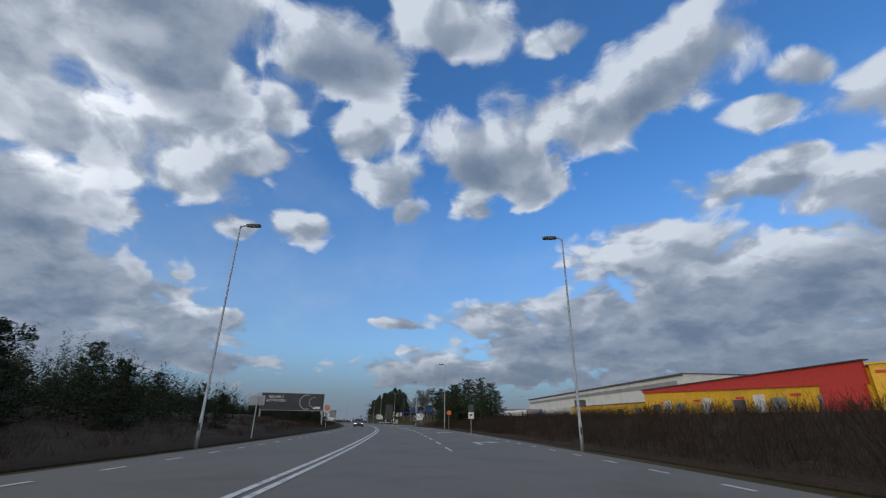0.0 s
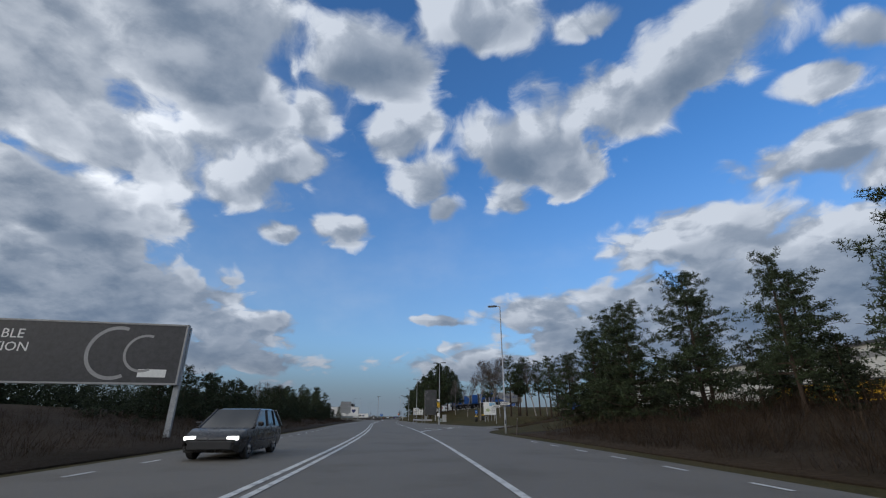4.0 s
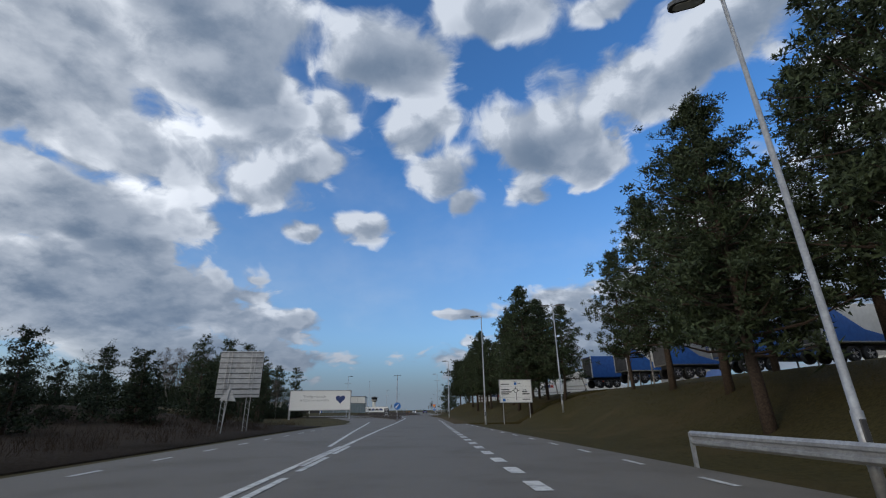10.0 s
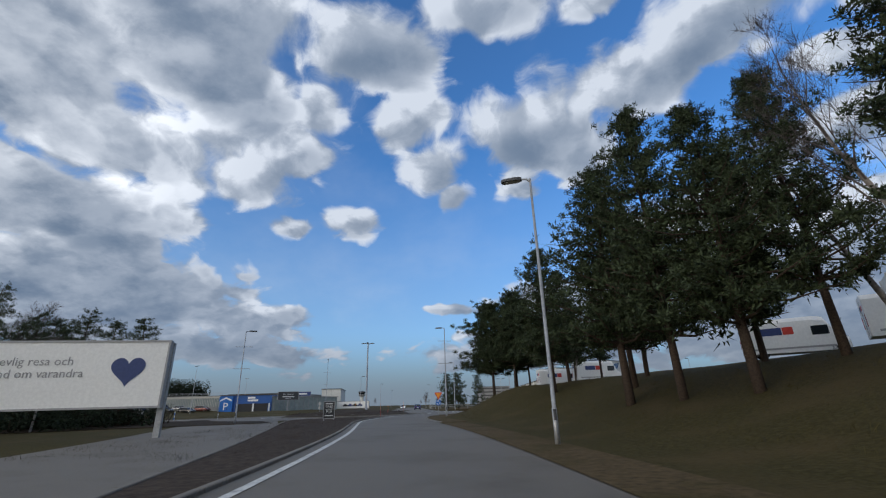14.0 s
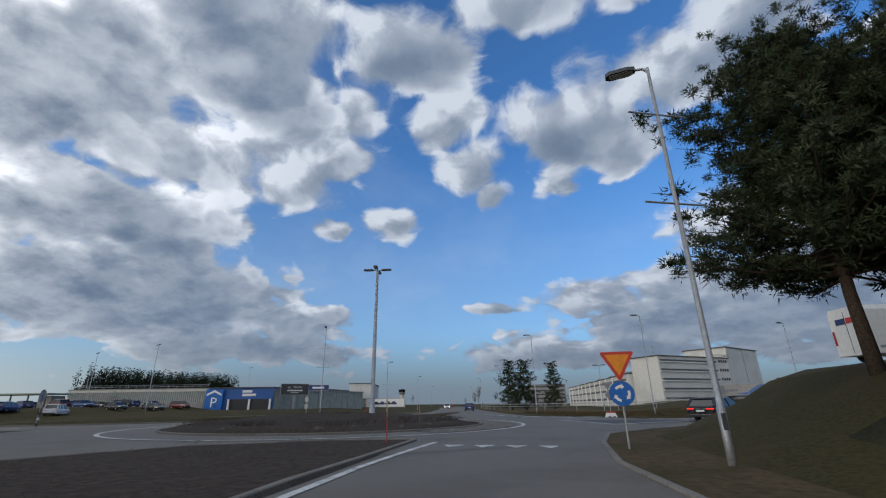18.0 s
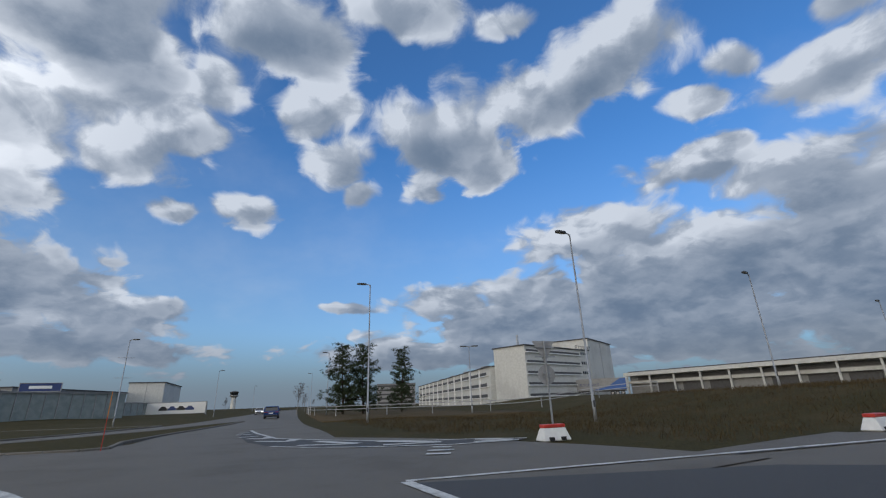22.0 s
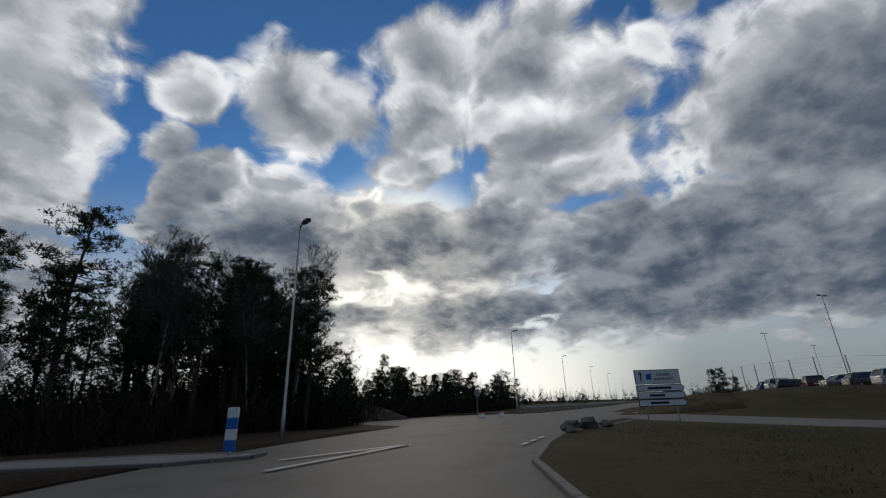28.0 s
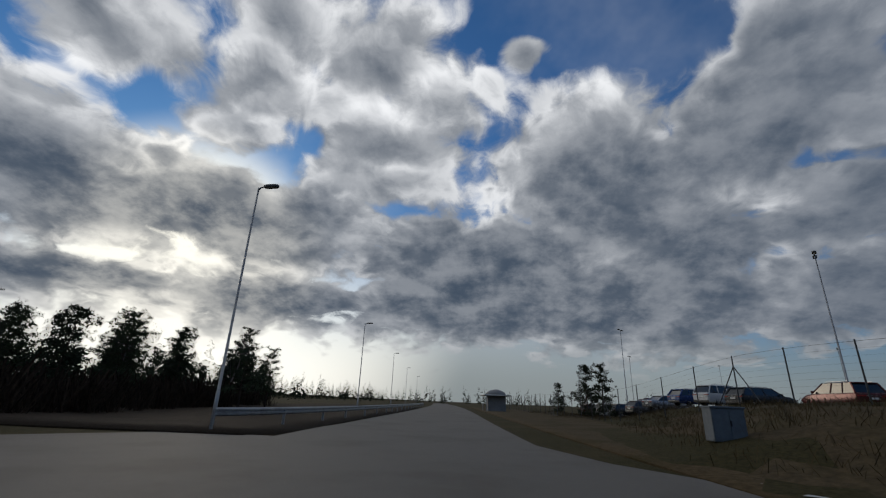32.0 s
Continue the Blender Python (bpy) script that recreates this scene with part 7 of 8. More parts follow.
# control tower
t = thing("control_tower", "distant airport control tower with a dark glazed cab", "tower", "", pose(-266, 971, 0))
bm = bmesh.new()
tube(bm, [(0, 0, 0), (0, 0, 17)], [3.4, 3.0], 16)
part("shaft", bm, WHITE_WALL, t)
bm = bmesh.new()
tube(bm, [(0, 0, 17), (0, 0, 19), (0, 0, 20.5)], [3.0, 5.5, 5.5], 16)
part("gallery", bm, GREY_WALL, t)
bm = bmesh.new()
tube(bm, [(0, 0, 20.5), (0, 0, 24)], [4.6, 5.4], 16)
part("cab", bm, GLASS, t)
bm = bmesh.new()
tube(bm, [(0, 0, 24), (0, 0, 24.8), (0, 0, 26)], [5.8, 5.8, 1.0], 16)
part("roof", bm, ROOF, t)

# shelter in the car park, kiosk by the west road
t = thing("parking_shelter", "flat-roofed open shelter with a pale green roof in the car park", "shelter", "", pose(-160, 354, z_at(-160, 354), 0, 0, 8))
bm = bmesh.new()
box(bm, 0, 0, 3.0, 18, 6, 0.3, 0.05)
part("roof", bm, plain("pale_green_roof", (0.22, 0.27, 0.22), 0.6), t)
for px in (-8, -4, 0, 4, 8):
    bm = bmesh.new()
    box(bm, px, -2.4, 1.4, 0.22, 0.22, 3.0)
    part("column", bm, STEEL_DARK, t)
bm = bmesh.new()
box(bm, 7, 0, 1.3, 3, 3, 2.6)
part("booth", bm, GREY_WALL, t)
t = thing("kiosk", "small roadside kiosk with a round dome and flat canopy", "kiosk", "", pose(-196, 288.5, z_at(-196, 288.5), 0, 0, 10))
bm = bmesh.new()
box(bm, 0, 0, 1.2, 3, 3, 2.6, 0.05)
part("body", bm, GREY_WALL, t)
bm = bmesh.new()
box(bm, -1.5, 0, 2.55, 9, 4.5, 0.2, 0.03)
part("canopy", bm, WHITE_WALL, t)
bm = bmesh.new()
tube(bm, [(0, 0, 2.65), (0, 0, 3.1), (0, 0, 3.4), (0, 0, 3.55)], [1.8, 1.5, 0.9, 0.2], 16)
part("dome", bm, GREY_WALL, t, smooth=True)
for px in (-5.5, 2.5):
    bm = bmesh.new()
    tube(bm, [(px, -1.8, -0.2), (px, -1.8, 2.5)], [0.07, 0.07], 6)
    part("post", bm, STEEL, t)

# ---- fence of the car park ----
FENCE = Line([(-122, 322), (-130, 314), (-140, 308), (-148, 304.6), (-160, 300.8), (-200, 293), (-240, 286)])
t = thing("chain_fence", "tall chain-link fence on dark posts along the car park bank", "fence")
s = 0.0
while s < FENCE.len[-1]:
    p = FENCE.at(s)
    z = z_at(p.x, p.y)
    bm = bmesh.new()
    tube(bm, [(p.x, p.y, z - 0.3), (p.x, p.y, z + 2.7)], [0.04, 0.035], 6)
    part("post", bm, STEEL_DARK, t)
    if int(s / 3.2) % 6 == 2:
        for sgn in (-1, 1):
            q = FENCE.at(s + 1.5 * sgn)
            bm = bmesh.new()
            tube(bm, [(p.x, p.y, z + 2.1), (q.x, q.y, z + 0.0)], [0.03, 0.03], 6)
            part("brace", bm, STEEL_DARK, t)
    s += 3.2
for k in range(9):
    bm = bmesh.new()
    pts = [FENCE.at(q * 2.0) for q in range(int(FENCE.len[-1] / 2))]
    tube(bm, [(p.x, p.y, z_at(p.x, p.y) + 0.15 + k * 0.31) for p in pts], [0.003 if k < 8 else 0.008] * len(pts), 3, False)
    part("wire", bm, STEEL_DARK, t)

# ---- trees ----
def tri_cloud(name, centres, radii, count, material, seed, flat=0.75, width=0.075):
    """Many small leaf-like triangles scattered through clumps, in one mesh."""
    r = np.random.RandomState(seed)
    c = np.repeat(np.asarray(centres, float), count, axis=0)
    rad = np.repeat(np.asarray(radii, float), count)
    d = r.normal(size=c.shape)
    d[:, 2] = d[:, 2] * flat + 0.6
    d /= np.linalg.norm(d, axis=1)[:, None]
    side = np.cross(d, r.normal(size=c.shape))
    side /= np.linalg.norm(side, axis=1)[:, None]
    lo = c + d * (rad * r.uniform(0.0, 0.85, len(rad)))[:, None]
    way = d * 0.75 + r.normal(size=c.shape) * 0.4
    hi = lo + way * (rad * r.uniform(0.28, 0.5, len(rad)))[:, None]
    sw = side * (rad * width * 1.1)[:, None]
    v = np.stack([lo + sw, lo - sw, hi], 1).reshape(-1, 3)
    n = len(rad)
    me = bpy.data.meshes.new(name)
    me.vertices.add(3 * n)
    me.vertices.foreach_set("co", v.ravel())
    me.loops.add(3 * n)
    me.loops.foreach_set("vertex_index", np.arange(3 * n))
    me.polygons.add(n)
    me.polygons.foreach_set("loop_start", np.arange(n) * 3)
    me.polygons.foreach_set("loop_total", np.full(n, 3))
    me.update()
    me.validate()
    me.materials.append(material)
    return me


def pine(seed, h, base, spread, shape, material, label, clumps=330, tuft=0.42, count=30, width=0.08, sides=4):
    """A conifer: tapered trunk, limbs in rough whorls, needle clumps at their ends."""
    r = random.Random(seed)
    t = thing("pine_tree", label, "tree", "pine trees")
    bend = [(r.uniform(-0.15, 0.15), r.uniform(-0.15, 0.15)) for _ in range(6)]
    axis = [(bend[k][0] * k * 0.3, bend[k][1] * k * 0.3, h * 0.97 * k / 5) for k in range(6)]
    axis[0] = (0, 0, -0.4)
    rad = h * 0.0135
    bm = bmesh.new()
    tube(bm, axis, [rad * 1.3, rad, rad * 0.8, rad * 0.6, rad * 0.35, 0.03], 9)
    part("trunk", bm, BARK, t, smooth=True)

    def on_axis(z):
        k = min(4, max(0, int(z / (h * 0.97) * 5)))
        f = z / (h * 0.97) * 5 - k
        return Vector(axis[k]).lerp(Vector(axis[k + 1]), min(1, max(0, f)))
    bm = bmesh.new()
    centres, radii = [], []
    whorls = max(8, int(clumps / 48))
    gap = (1 - base) * h / whorls
    for i in range(whorls):
        f = (i + 0.5 * r.random()) / whorls
        z = base * h + (1 - base) * h * 0.97 * f
        turn = r.uniform(0, 6.28)
        for k in range(6):
            reach = spread * shape(f) * r.uniform(0.45, 1.2)
            a = turn + k * 1.047 + r.uniform(-0.35, 0.35)
            o = on_axis(min(h * 0.96, z + r.uniform(-0.5, 0.5) * gap))
            end = o + Vector((math.cos(a) * reach, math.sin(a) * reach, r.uniform(0.0, 0.4) * reach))
            mid = o.lerp(end, 0.5) + Vector((0, 0, -0.07 * reach))
            tube(bm, [o, mid, end], [rad * 0.28 * (1.1 - f), rad * 0.18 * (1.1 - f) + 0.006, 0.008], sides, False)
            for j in range(8):
                q = 1.0 - 0.75 * r.random() ** 1.3
                p = o.lerp(mid, q * 2) if q < 0.5 else mid.lerp(end, q * 2 - 1)
                wide = 0.06 + 0.15 * reach * q
                off = Vector((max(-1.4, min(1.4, r.gauss(0, 1))) * wide, max(-1.4, min(1.4, r.gauss(0, 1))) * wide, r.gauss(0.05, 0.1)))
                if q < 0.4 and f < 0.7 and r.random() < 0.6:
                    continue
                centres.append(tuple(p + off))
                radii.append(tuft * r.uniform(0.65, 1.2) * (1.0 - 0.45 * f))
    tip = on_axis(h * 0.97)
    for j in range(4):
        centres.append((tip.x, tip.y, tip.z - 0.12 - 0.16 * j))
        radii.append(tuft * (0.4 + 0.1 * j))
    part("limb", bm, BARK, t)
    me = tri_cloud("crown", centres, radii, count, material, seed, width=width)
    c = new("crown", me)
    c.parent = t
    return t


def cone(f):
    return max(0.08, (1 - f) ** 0.6 * (0.8 + 0.2 * math.sin(9 * f)) + 0.1) if f > 0.12 else 0.7 + f * 2


def dome(f):
    return math.sqrt(max(0.03, 1 - (f * 1.0 - 0.12) ** 2)) * (0.8 + 0.2 * math.sin(14 * f)) if f < 0.9 else 0.45


def ogive(f):
    return min(1.0, 0.7 + 2.2 * f) * (1 - f ** 1.8) ** 0.85 * (0.88 + 0.12 * math.sin(17 * f)) + 0.07


def column(f):
    return 0.75 * (1 - f ** 2.2) + 0.12


PINES = {
    "bank": [pine(s, 11.5, 0.2, 3.2, ogive, NEEDLE, "dense dark pine standing on a grass bank", 1150, 0.42, 44, 0.11) for s in (1, 2, 3)],
    "tall": [pine(s, 12.0, 0.38, 2.6, dome, NEEDLE, "tall pine with a bare lower trunk", 520, 0.44, 30, 0.11, 3) for s in (4, 5)],
    "young": [pine(s, 7.0, 0.06, 2.3, cone, NEEDLE_DARK, "young dark pine in a roadside thicket", 330, 0.5, 15, 0.19, 3) for s in (6, 7, 8)],
    "open": [pine(s, 9.5, 0.2, 2.6, dome, NEEDLE, "ragged pine with gaps in its crown", 420, 0.46, 36, 0.1, 3) for s in (9, 10)],
    "broad": [pine(s, 12.0, 0.24, 4.3, dome, NEEDLE, "broad old pine with a dense crown on the grass bank", 2100, 0.46, 140, 0.06) for s in (13, 14)],
    "north": [pine(s, 11.0, 0.08, 3.5, dome, NEEDLE, "broad dark pine beyond the roundabout", 1000, 0.46, 40, 0.11) for s in (11, 12)],
}
USED = set()


def plant(kind, x, y, top, turn=None, wide=1.0, seed=0):
    """Puts a tree of a kind in the ground, scaled so that its tip reaches the height top."""
    r = random.Random(int(x * 131 + y * 17) + seed)
    kinds = PINES[kind]
    src = kinds[r.randrange(len(kinds))]
    heights = {"bank": 11.5, "tall": 12.0, "young": 7.0, "open": 9.5, "north": 11.0, "broad": 12.0, "birch": 11.0}
    z = z_at(x, y)
    k = max(0.3, (top - z) / heights[kind])
    m = pose(x, y, z - 0.05, r.uniform(-2, 2), r.uniform(-2, 2), r.uniform(0, 360) if turn is None else turn) @ Matrix.Diagonal((k * wide, k * wide, k, 1))
    if src.name not in USED:
        USED.add(src.name)
        src.matrix_basis = m
        return src
    made = copy_thing(src, m)
    made.scale = (k * wide, k * wide, k)
    return made


def birch(seed, h, label):
    """A bare birch: forking limbs and fine hanging twigs."""
    r = random.Random(seed)
    t = thing("birch_tree", label, "tree", "bare birches")
    trunk, limbs, twigs = bmesh.new(), bmesh.new(), []

    def grow(p, d, length, radius, depth):
        pts, rr = [p], [radius]
        for k in range(3):
            d = (d + Vector((r.gauss(0, 0.12), r.gauss(0, 0.12), 0.05 if depth < 2 else -0.02))).normalized()
            p = p + d * length / 3
            pts.append(p)
            rr.append(radius * (1 - 0.28 * (k + 1)))
        tube(trunk if depth == 0 else limbs, pts, [max(0.004, q) for q in rr], 8 if depth == 0 else 4 if depth < 3 else 3, False)
        if depth == 3:
            for k in range(8):
                q = pts[1].lerp(pts[3], r.random())
                twigs.append((q, d + Vector((r.gauss(0, 0.6), r.gauss(0, 0.6), r.gauss(-0.1, 0.4))), length * r.uniform(0.5, 1.0)))
            return
        n = (12, 5, 4)[depth]
        for k in range(n):
            f = (0.3 + 0.7 * (k + r.random()) / n) if depth == 0 else 0.25 + 0.75 * r.random()
            i = min(2, int(f * 3))
            q = pts[i].lerp(pts[i + 1], f * 3 - i)
            a = k * 2.4 + r.random()
            out = Vector((math.cos(a), math.sin(a), 0))
            nd = (d * r.uniform(0.7, 1.1) + out * r.uniform(0.35, 0.6) + Vector((0, 0, 0.3))).normalized()
            grow(q, nd, length * ((0.36, 0.55, 0.6)[depth]) * (1.25 - (0.75 if depth == 0 else 0.4) * f), radius * 0.36 * (1.1 - 0.5 * f), depth + 1)
    grow(Vector((0, 0, -0.3)), Vector((0, 0, 1)), h * 0.93, h * 0.0125, 0)
    part("trunk", trunk, BIRCH_BARK, t, smooth=True)
    part("limb", limbs, TWIG, t)
    bm = bmesh.new()
    for q, d, ln in twigs:
        d = d.normalized()
        for k in range(3):
            e = q + (d + Vector((r.gauss(0, 0.3), r.gauss(0, 0.3), r.gauss(-0.15, 0.2)))).normalized() * ln
            s = d.cross(Vector((r.random(), r.random(), 1))).normalized() * 0.0045
            bm.faces.new((bm.verts.new(q + s), bm.verts.new(q - s), bm.verts.new(e)))
    part("twig", bm, TWIG, t)
    return t


PINES["birch"] = [birch(s, 11.0, "bare pale-barked birch with fine twigs") for s in (21, 22, 23)]

# row of pines on the bank
for x, y, top in ((-17.6, 186.0, 14.0), (-20.2, 191.0, 12.6), (-15.8, 191.5, 13.8), (-18.6, 196.5, 13.4), (-15.0, 199.5, 13.0), (-18.6, 203.0, 14.2), (-14.5, 205.5, 12.5),
                  (-25.6, 222.6, 14.0), (-23.6, 226.0, 13.4), (-22.4, 220.8, 11.4), (-26.6, 229.5, 12.6), (-24.0, 232.5, 12.4), (-30.6, 251.5, 12.8), (-33.2, 257.0, 13.6), (-31.6, 261.5, 12.8), (-35.0, 269.5, 13.2), (-33.0, 275.0, 12.8), (-34.0, 279.5, 11.6)):
    plant("bank", x, y, top)
for x, y, top in ((-31.9, 254.4, 14.6), (-27.2, 252.2, 14.6), (-22.6, 237.2, 15.0), (-24.2, 242.6, 15.6), (-27.4, 256.6, 13.6), (-19.0, 209.6, 13.0), (-27.1, 239.5, 15.0), (-27.6, 245.5, 14.6), (-29.8, 265.0, 14.2), (-30.5, 287.0, 12.5), (-29.0, 281.0, 12.0)):
    plant("bank", x, y, top, wide=0.8)
for x, y, top, wide in ((-39.6, 289.6, 13.2, 1.0), (-36.8, 291.0, 13.0, 0.75), (-37.2, 286.6, 13.8, 0.7), (-35.4, 288.6, 13.4, 0.7)):
    plant("broad", x, y, top, wide=wide)
for x, y, top in ((-13.2, 181.5, 8.6), (-10.4, 179.0, 9.6), (-5.5, 187, 8.5), (-20.5, 244.5, 11.5), (-15.8, 247.5, 12.0), (-13.8, 226.5, 9.6), (-15.6, 216.0, 9.6), (-16.4, 221.6, 10.0), (-27.5, 272.5, 11.5), (-31, 284, 8.8), (-25.6, 248.8, 14.5), (-24.4, 252.6, 13.5), (-7.5, 163.5, 11.6), (-4.7, 164.8, 11.8), (2.9, 162.5, 11.4), (8.0, 162.5, 11.9), (10.7, 164.0, 10.9), (5.4, 166.0, 11.6), (-6.2, 165.8, 11.2), (-3.6, 166.8, 11.4), (-88.8, 284.0, 9.5), (-94, 285, 8.0), (-78, 270, 8)):
    plant("birch", x, y, top)
for x, y, top in ((-1.7, 162.6, 12.4), (1.4, 165.0, 12.6), (3.9, 164.5, 11.8), (0.4, 167.5, 11.6), (-5.4, 169.0, 10.6), (5.8, 163.4, 12.6), (7.6, 166.4, 11.8), (-0.2, 164.2, 11.2)):
    plant("tall", x, y, top, wide=1.0)
# pines between the brush and the yard
for k, (x, y, top, wide) in enumerate(((6.8, 105.4, 10.6, 1.0), (3.8, 109.0, 9.4, 1.1), (8.6, 91.5, 9.6, 0.9), (10.8, 93.4, 8.8, 1.0), (5.2, 117.0, 10.4, 1.1), (2.5, 114.0, 8.4, 1.1), (9.5, 110.0, 10.0, 1.1), (9.8, 100.0, 8.8, 1.2), (12.5, 96.5, 7.5, 1.1), (4.2, 119.5, 8.2, 1.1), (7.4, 97.5, 9.0, 0.9))):
    plant("open" if k % 4 == 2 else "north", x, y, top, wide=wide)
for x, y, top in ((4.6, 104.0, 4.6), (7.6, 100.8, 5.2), (6.2, 110.5, 5.6), (2.6, 110.8, 4.4), (8.4, 96.2, 4.8), (10.6, 104.0, 5.4), (4.4, 114.2, 5.2), (11.4, 99.4, 4.6), (7.6, 114.5, 5.4), (9.6, 89.2, 3.6), (2.0, 117.6, 4.0)):
    plant("young", x, y, top, wide=1.25)
plant("north", 0.8, 116.6, 6.6, wide=1.0)
plant("north", 3.6, 113.2, 6.2, wide=1.1)
# three dark pines past the roundabout
plant("north", -54.8, 376.0, 10.6, wide=1.05)
plant("north", -51.8, 377.5, 10.8, wide=1.05)
plant("north", -45.8, 378.8, 10.2, wide=0.85)
# pines and thicket beside the opposite lane
rng = random.Random(11)
s = -40.0
while s < 228:
    for off0, off1, lo, hi in ((-15, -21, 3.0, 5.6), (-22, -40, 4.5, 8.0)):
        p = MAIN.at(S0 + s + rng.uniform(-2.5, 2.5), rng.uniform(off0, off1))
        keep_off = any((p - Vector(q)).length < 5.5 for q in ((-45.9, 203.4), (-46.8, 206.9), (-32, 99), (-38, 97), (-26, 101)))
        if not keep_off and not 48 < s < 112:
            plant("north" if s < 48 and off0 == -22 else "young", p.x, p.y, rng.uniform(lo, hi), wide=1.2 if s < 48 else 1.0)
        if s > 112 and not keep_off and off0 == -22:
            p = MAIN.at(S0 + s + rng.uniform(0, 4), rng.uniform(-19, -26))
            plant("young", p.x, p.y, rng.uniform(4.5, 6.6), wide=1.25)
    s += 4.0 if s < 48 else 7.0 if s < 112 else 4.5
for x, y, top in ((-75.5, 247.6, 12.1), (-72.6, 253.1, 11.3), (-78.6, 256.6, 12.4), (-77.5, 264.2, 11.3), (-82.1, 271.8, 10.8), (-85.5, 277.3, 10.6), (-90.4, 285.6, 10.3), (-85.5, 252.4, 12.6), (-91.0, 263.5, 12.1), (-68.3, 241.4, 12.0), (-65.9, 232.4, 11.3), (-71.7, 235.9, 12.4), (-96.6, 277.3, 11.3), (-82.8, 263.5, 10.7)):
    plant("tall", x, y, top, wide=0.9)
for x, y, top in ((-92.7, 270.7, 14.4), (-100.9, 279.1, 13.7), (-95.2, 281.0, 12.2), (-93.0, 285.0, 10.8), (-102.5, 272.8, 12.5), (-93.3, 282.8, 10.5), (-92.6, 268.1, 13.1), (-91.8, 274.4, 13.3), (-92.9, 267.8, 13.2), (-95.6, 282.8, 11.0), (-103.1, 275.7, 12.7), (-100.9, 271.6, 13.5), (-105.3, 270.4, 12.7), (-95.5, 269.3, 12.4), (-97.2, 286.1, 10.8), (-90.8, 280.8, 12.6), (-98.2, 276.5, 13.5), (-84.9, 283.0, 12.4), (-79.5, 282.0, 12.0), (-82.0, 277.0, 12.0)):
    plant("tall", x, y, top)
for x, y, top in ((-96.6, 271.6, 14.1), (-97.1, 268.6, 12.7), (-102.0, 270.0, 14.4), (-91.5, 280.7, 11.3), (-103.1, 270.1, 14.3), (-99.1, 281.6, 12.5), (-98.3, 277.5, 13.2), (-93.0, 278.0, 12.6), (-93.6, 266.9, 13.4)):
    plant("birch", x, y, top)
for k in range(34):
    x = -97 - k * 2.5 + rng.uniform(-1, 1)
    y = 277.5 - 0.19 * (k * 2.5) + rng.uniform(-7, 2) - (6 if k > 3 else 0)
    plant(("north", "birch", "young", "north", "young")[k % 5], x, y, rng.uniform(5.0, 8.2), wide=1.05)
for k in range(30):
    plant("north" if k % 2 else "young", -100 - k * 3.2, 262 - k * 0.7 + rng.uniform(-5, 5), rng.uniform(4.0, 8.5))
for x, y, top in ((-152, 270.0, 6.8), (-160, 267.5, 6.0), (-113, 271, 7.5), (-122, 268, 8)):
    plant("open", x, y, top)
for x, y in ((-171, 300.5), (-169, 302), (-215, 300), (-152, 368), (-148, 366)):
    plant("young", x, y, 6.0)
for x, y in ((-64, 388), (-72, 440), (-104, 470), (-90, 560), (-100, 585)):
    plant("birch", x, y, 5.0)


# ---- brush, weeds, far woods ----
def tufts(name, spots, height, count, material, label, lean=0.35, width=0.03, seed=1):
    """Upright stems and blades rooted at spots, in one mesh."""
    r = np.random.RandomState(seed)
    c = np.repeat(np.asarray(spots, float), count, axis=0)
    hh = np.repeat(np.asarray(height, float), count) * r.uniform(0.45, 1.1, len(c))
    foot = c + np.stack([r.normal(0, 0.28, len(c)), r.normal(0, 0.28, len(c)), np.zeros(len(c))], 1)
    tip = foot + np.stack([r.normal(0, lean, len(c)) * hh, r.normal(0, lean, len(c)) * hh, hh], 1)
    a = r.uniform(0, math.pi, len(c))
    sw = np.stack([np.cos(a), np.sin(a), np.zeros(len(c))], 1) * (width * (0.5 + hh))[:, None]
    v = np.stack([foot - sw * 0.6, foot + sw * 0.6, tip + sw * 0.5, tip - sw * 0.5], 1).reshape(-1, 3)
    n = len(c)
    me = bpy.data.meshes.new(name)
    me.vertices.add(4 * n)
    me.vertices.foreach_set("co", v.ravel())
    me.loops.add(4 * n)
    me.loops.foreach_set("vertex_index", np.arange(4 * n))
    me.polygons.add(n)
    me.polygons.foreach_set("loop_start", np.arange(n) * 4)
    me.polygons.foreach_set("loop_total", np.full(n, 4))
    me.update()
    me.materials.append(material)
    return tagged(new(name, me), label, "vegetation", "", "stuff")


def scatter(n, f, seed):
    r = random.Random(seed)
    pts = []
    for _ in range(n):
        x, y = f(r)
        pts.append((x, y))
    z = terrain([p[0] for p in pts], [p[1] for p in pts]) if len(pts) < 4000 else np.concatenate([terrain([p[0] for p in pts[i:i + 3000]], [p[1] for p in pts[i:i + 3000]]) for i in range(0, len(pts), 3000)])
    return [(x, y, h) for (x, y), h in zip(pts, z)]


def along_main(s0, s1, o0, o1):
    def f(r):
        p = MAIN.at(S0 + r.uniform(s0, s1), r.uniform(o0, o1))
        return p.x, p.y
    return f


rs = np.random.RandomState(3)
spots = scatter(4600, along_main(-45, 106, 9.6, 24), 5)
tufts("brush", spots, 0.28 + 1.0 * rs.uniform(0, 1, len(spots)) ** 1.6, 22, SCRUB, "bare brown brush on a roadside bank", 0.5, 0.009, seed=2)
def by_side_road(r):
    p = JUNCTION.at(r.uniform(6, 60), r.uniform(5.2, 26))
    return p.x, p.y


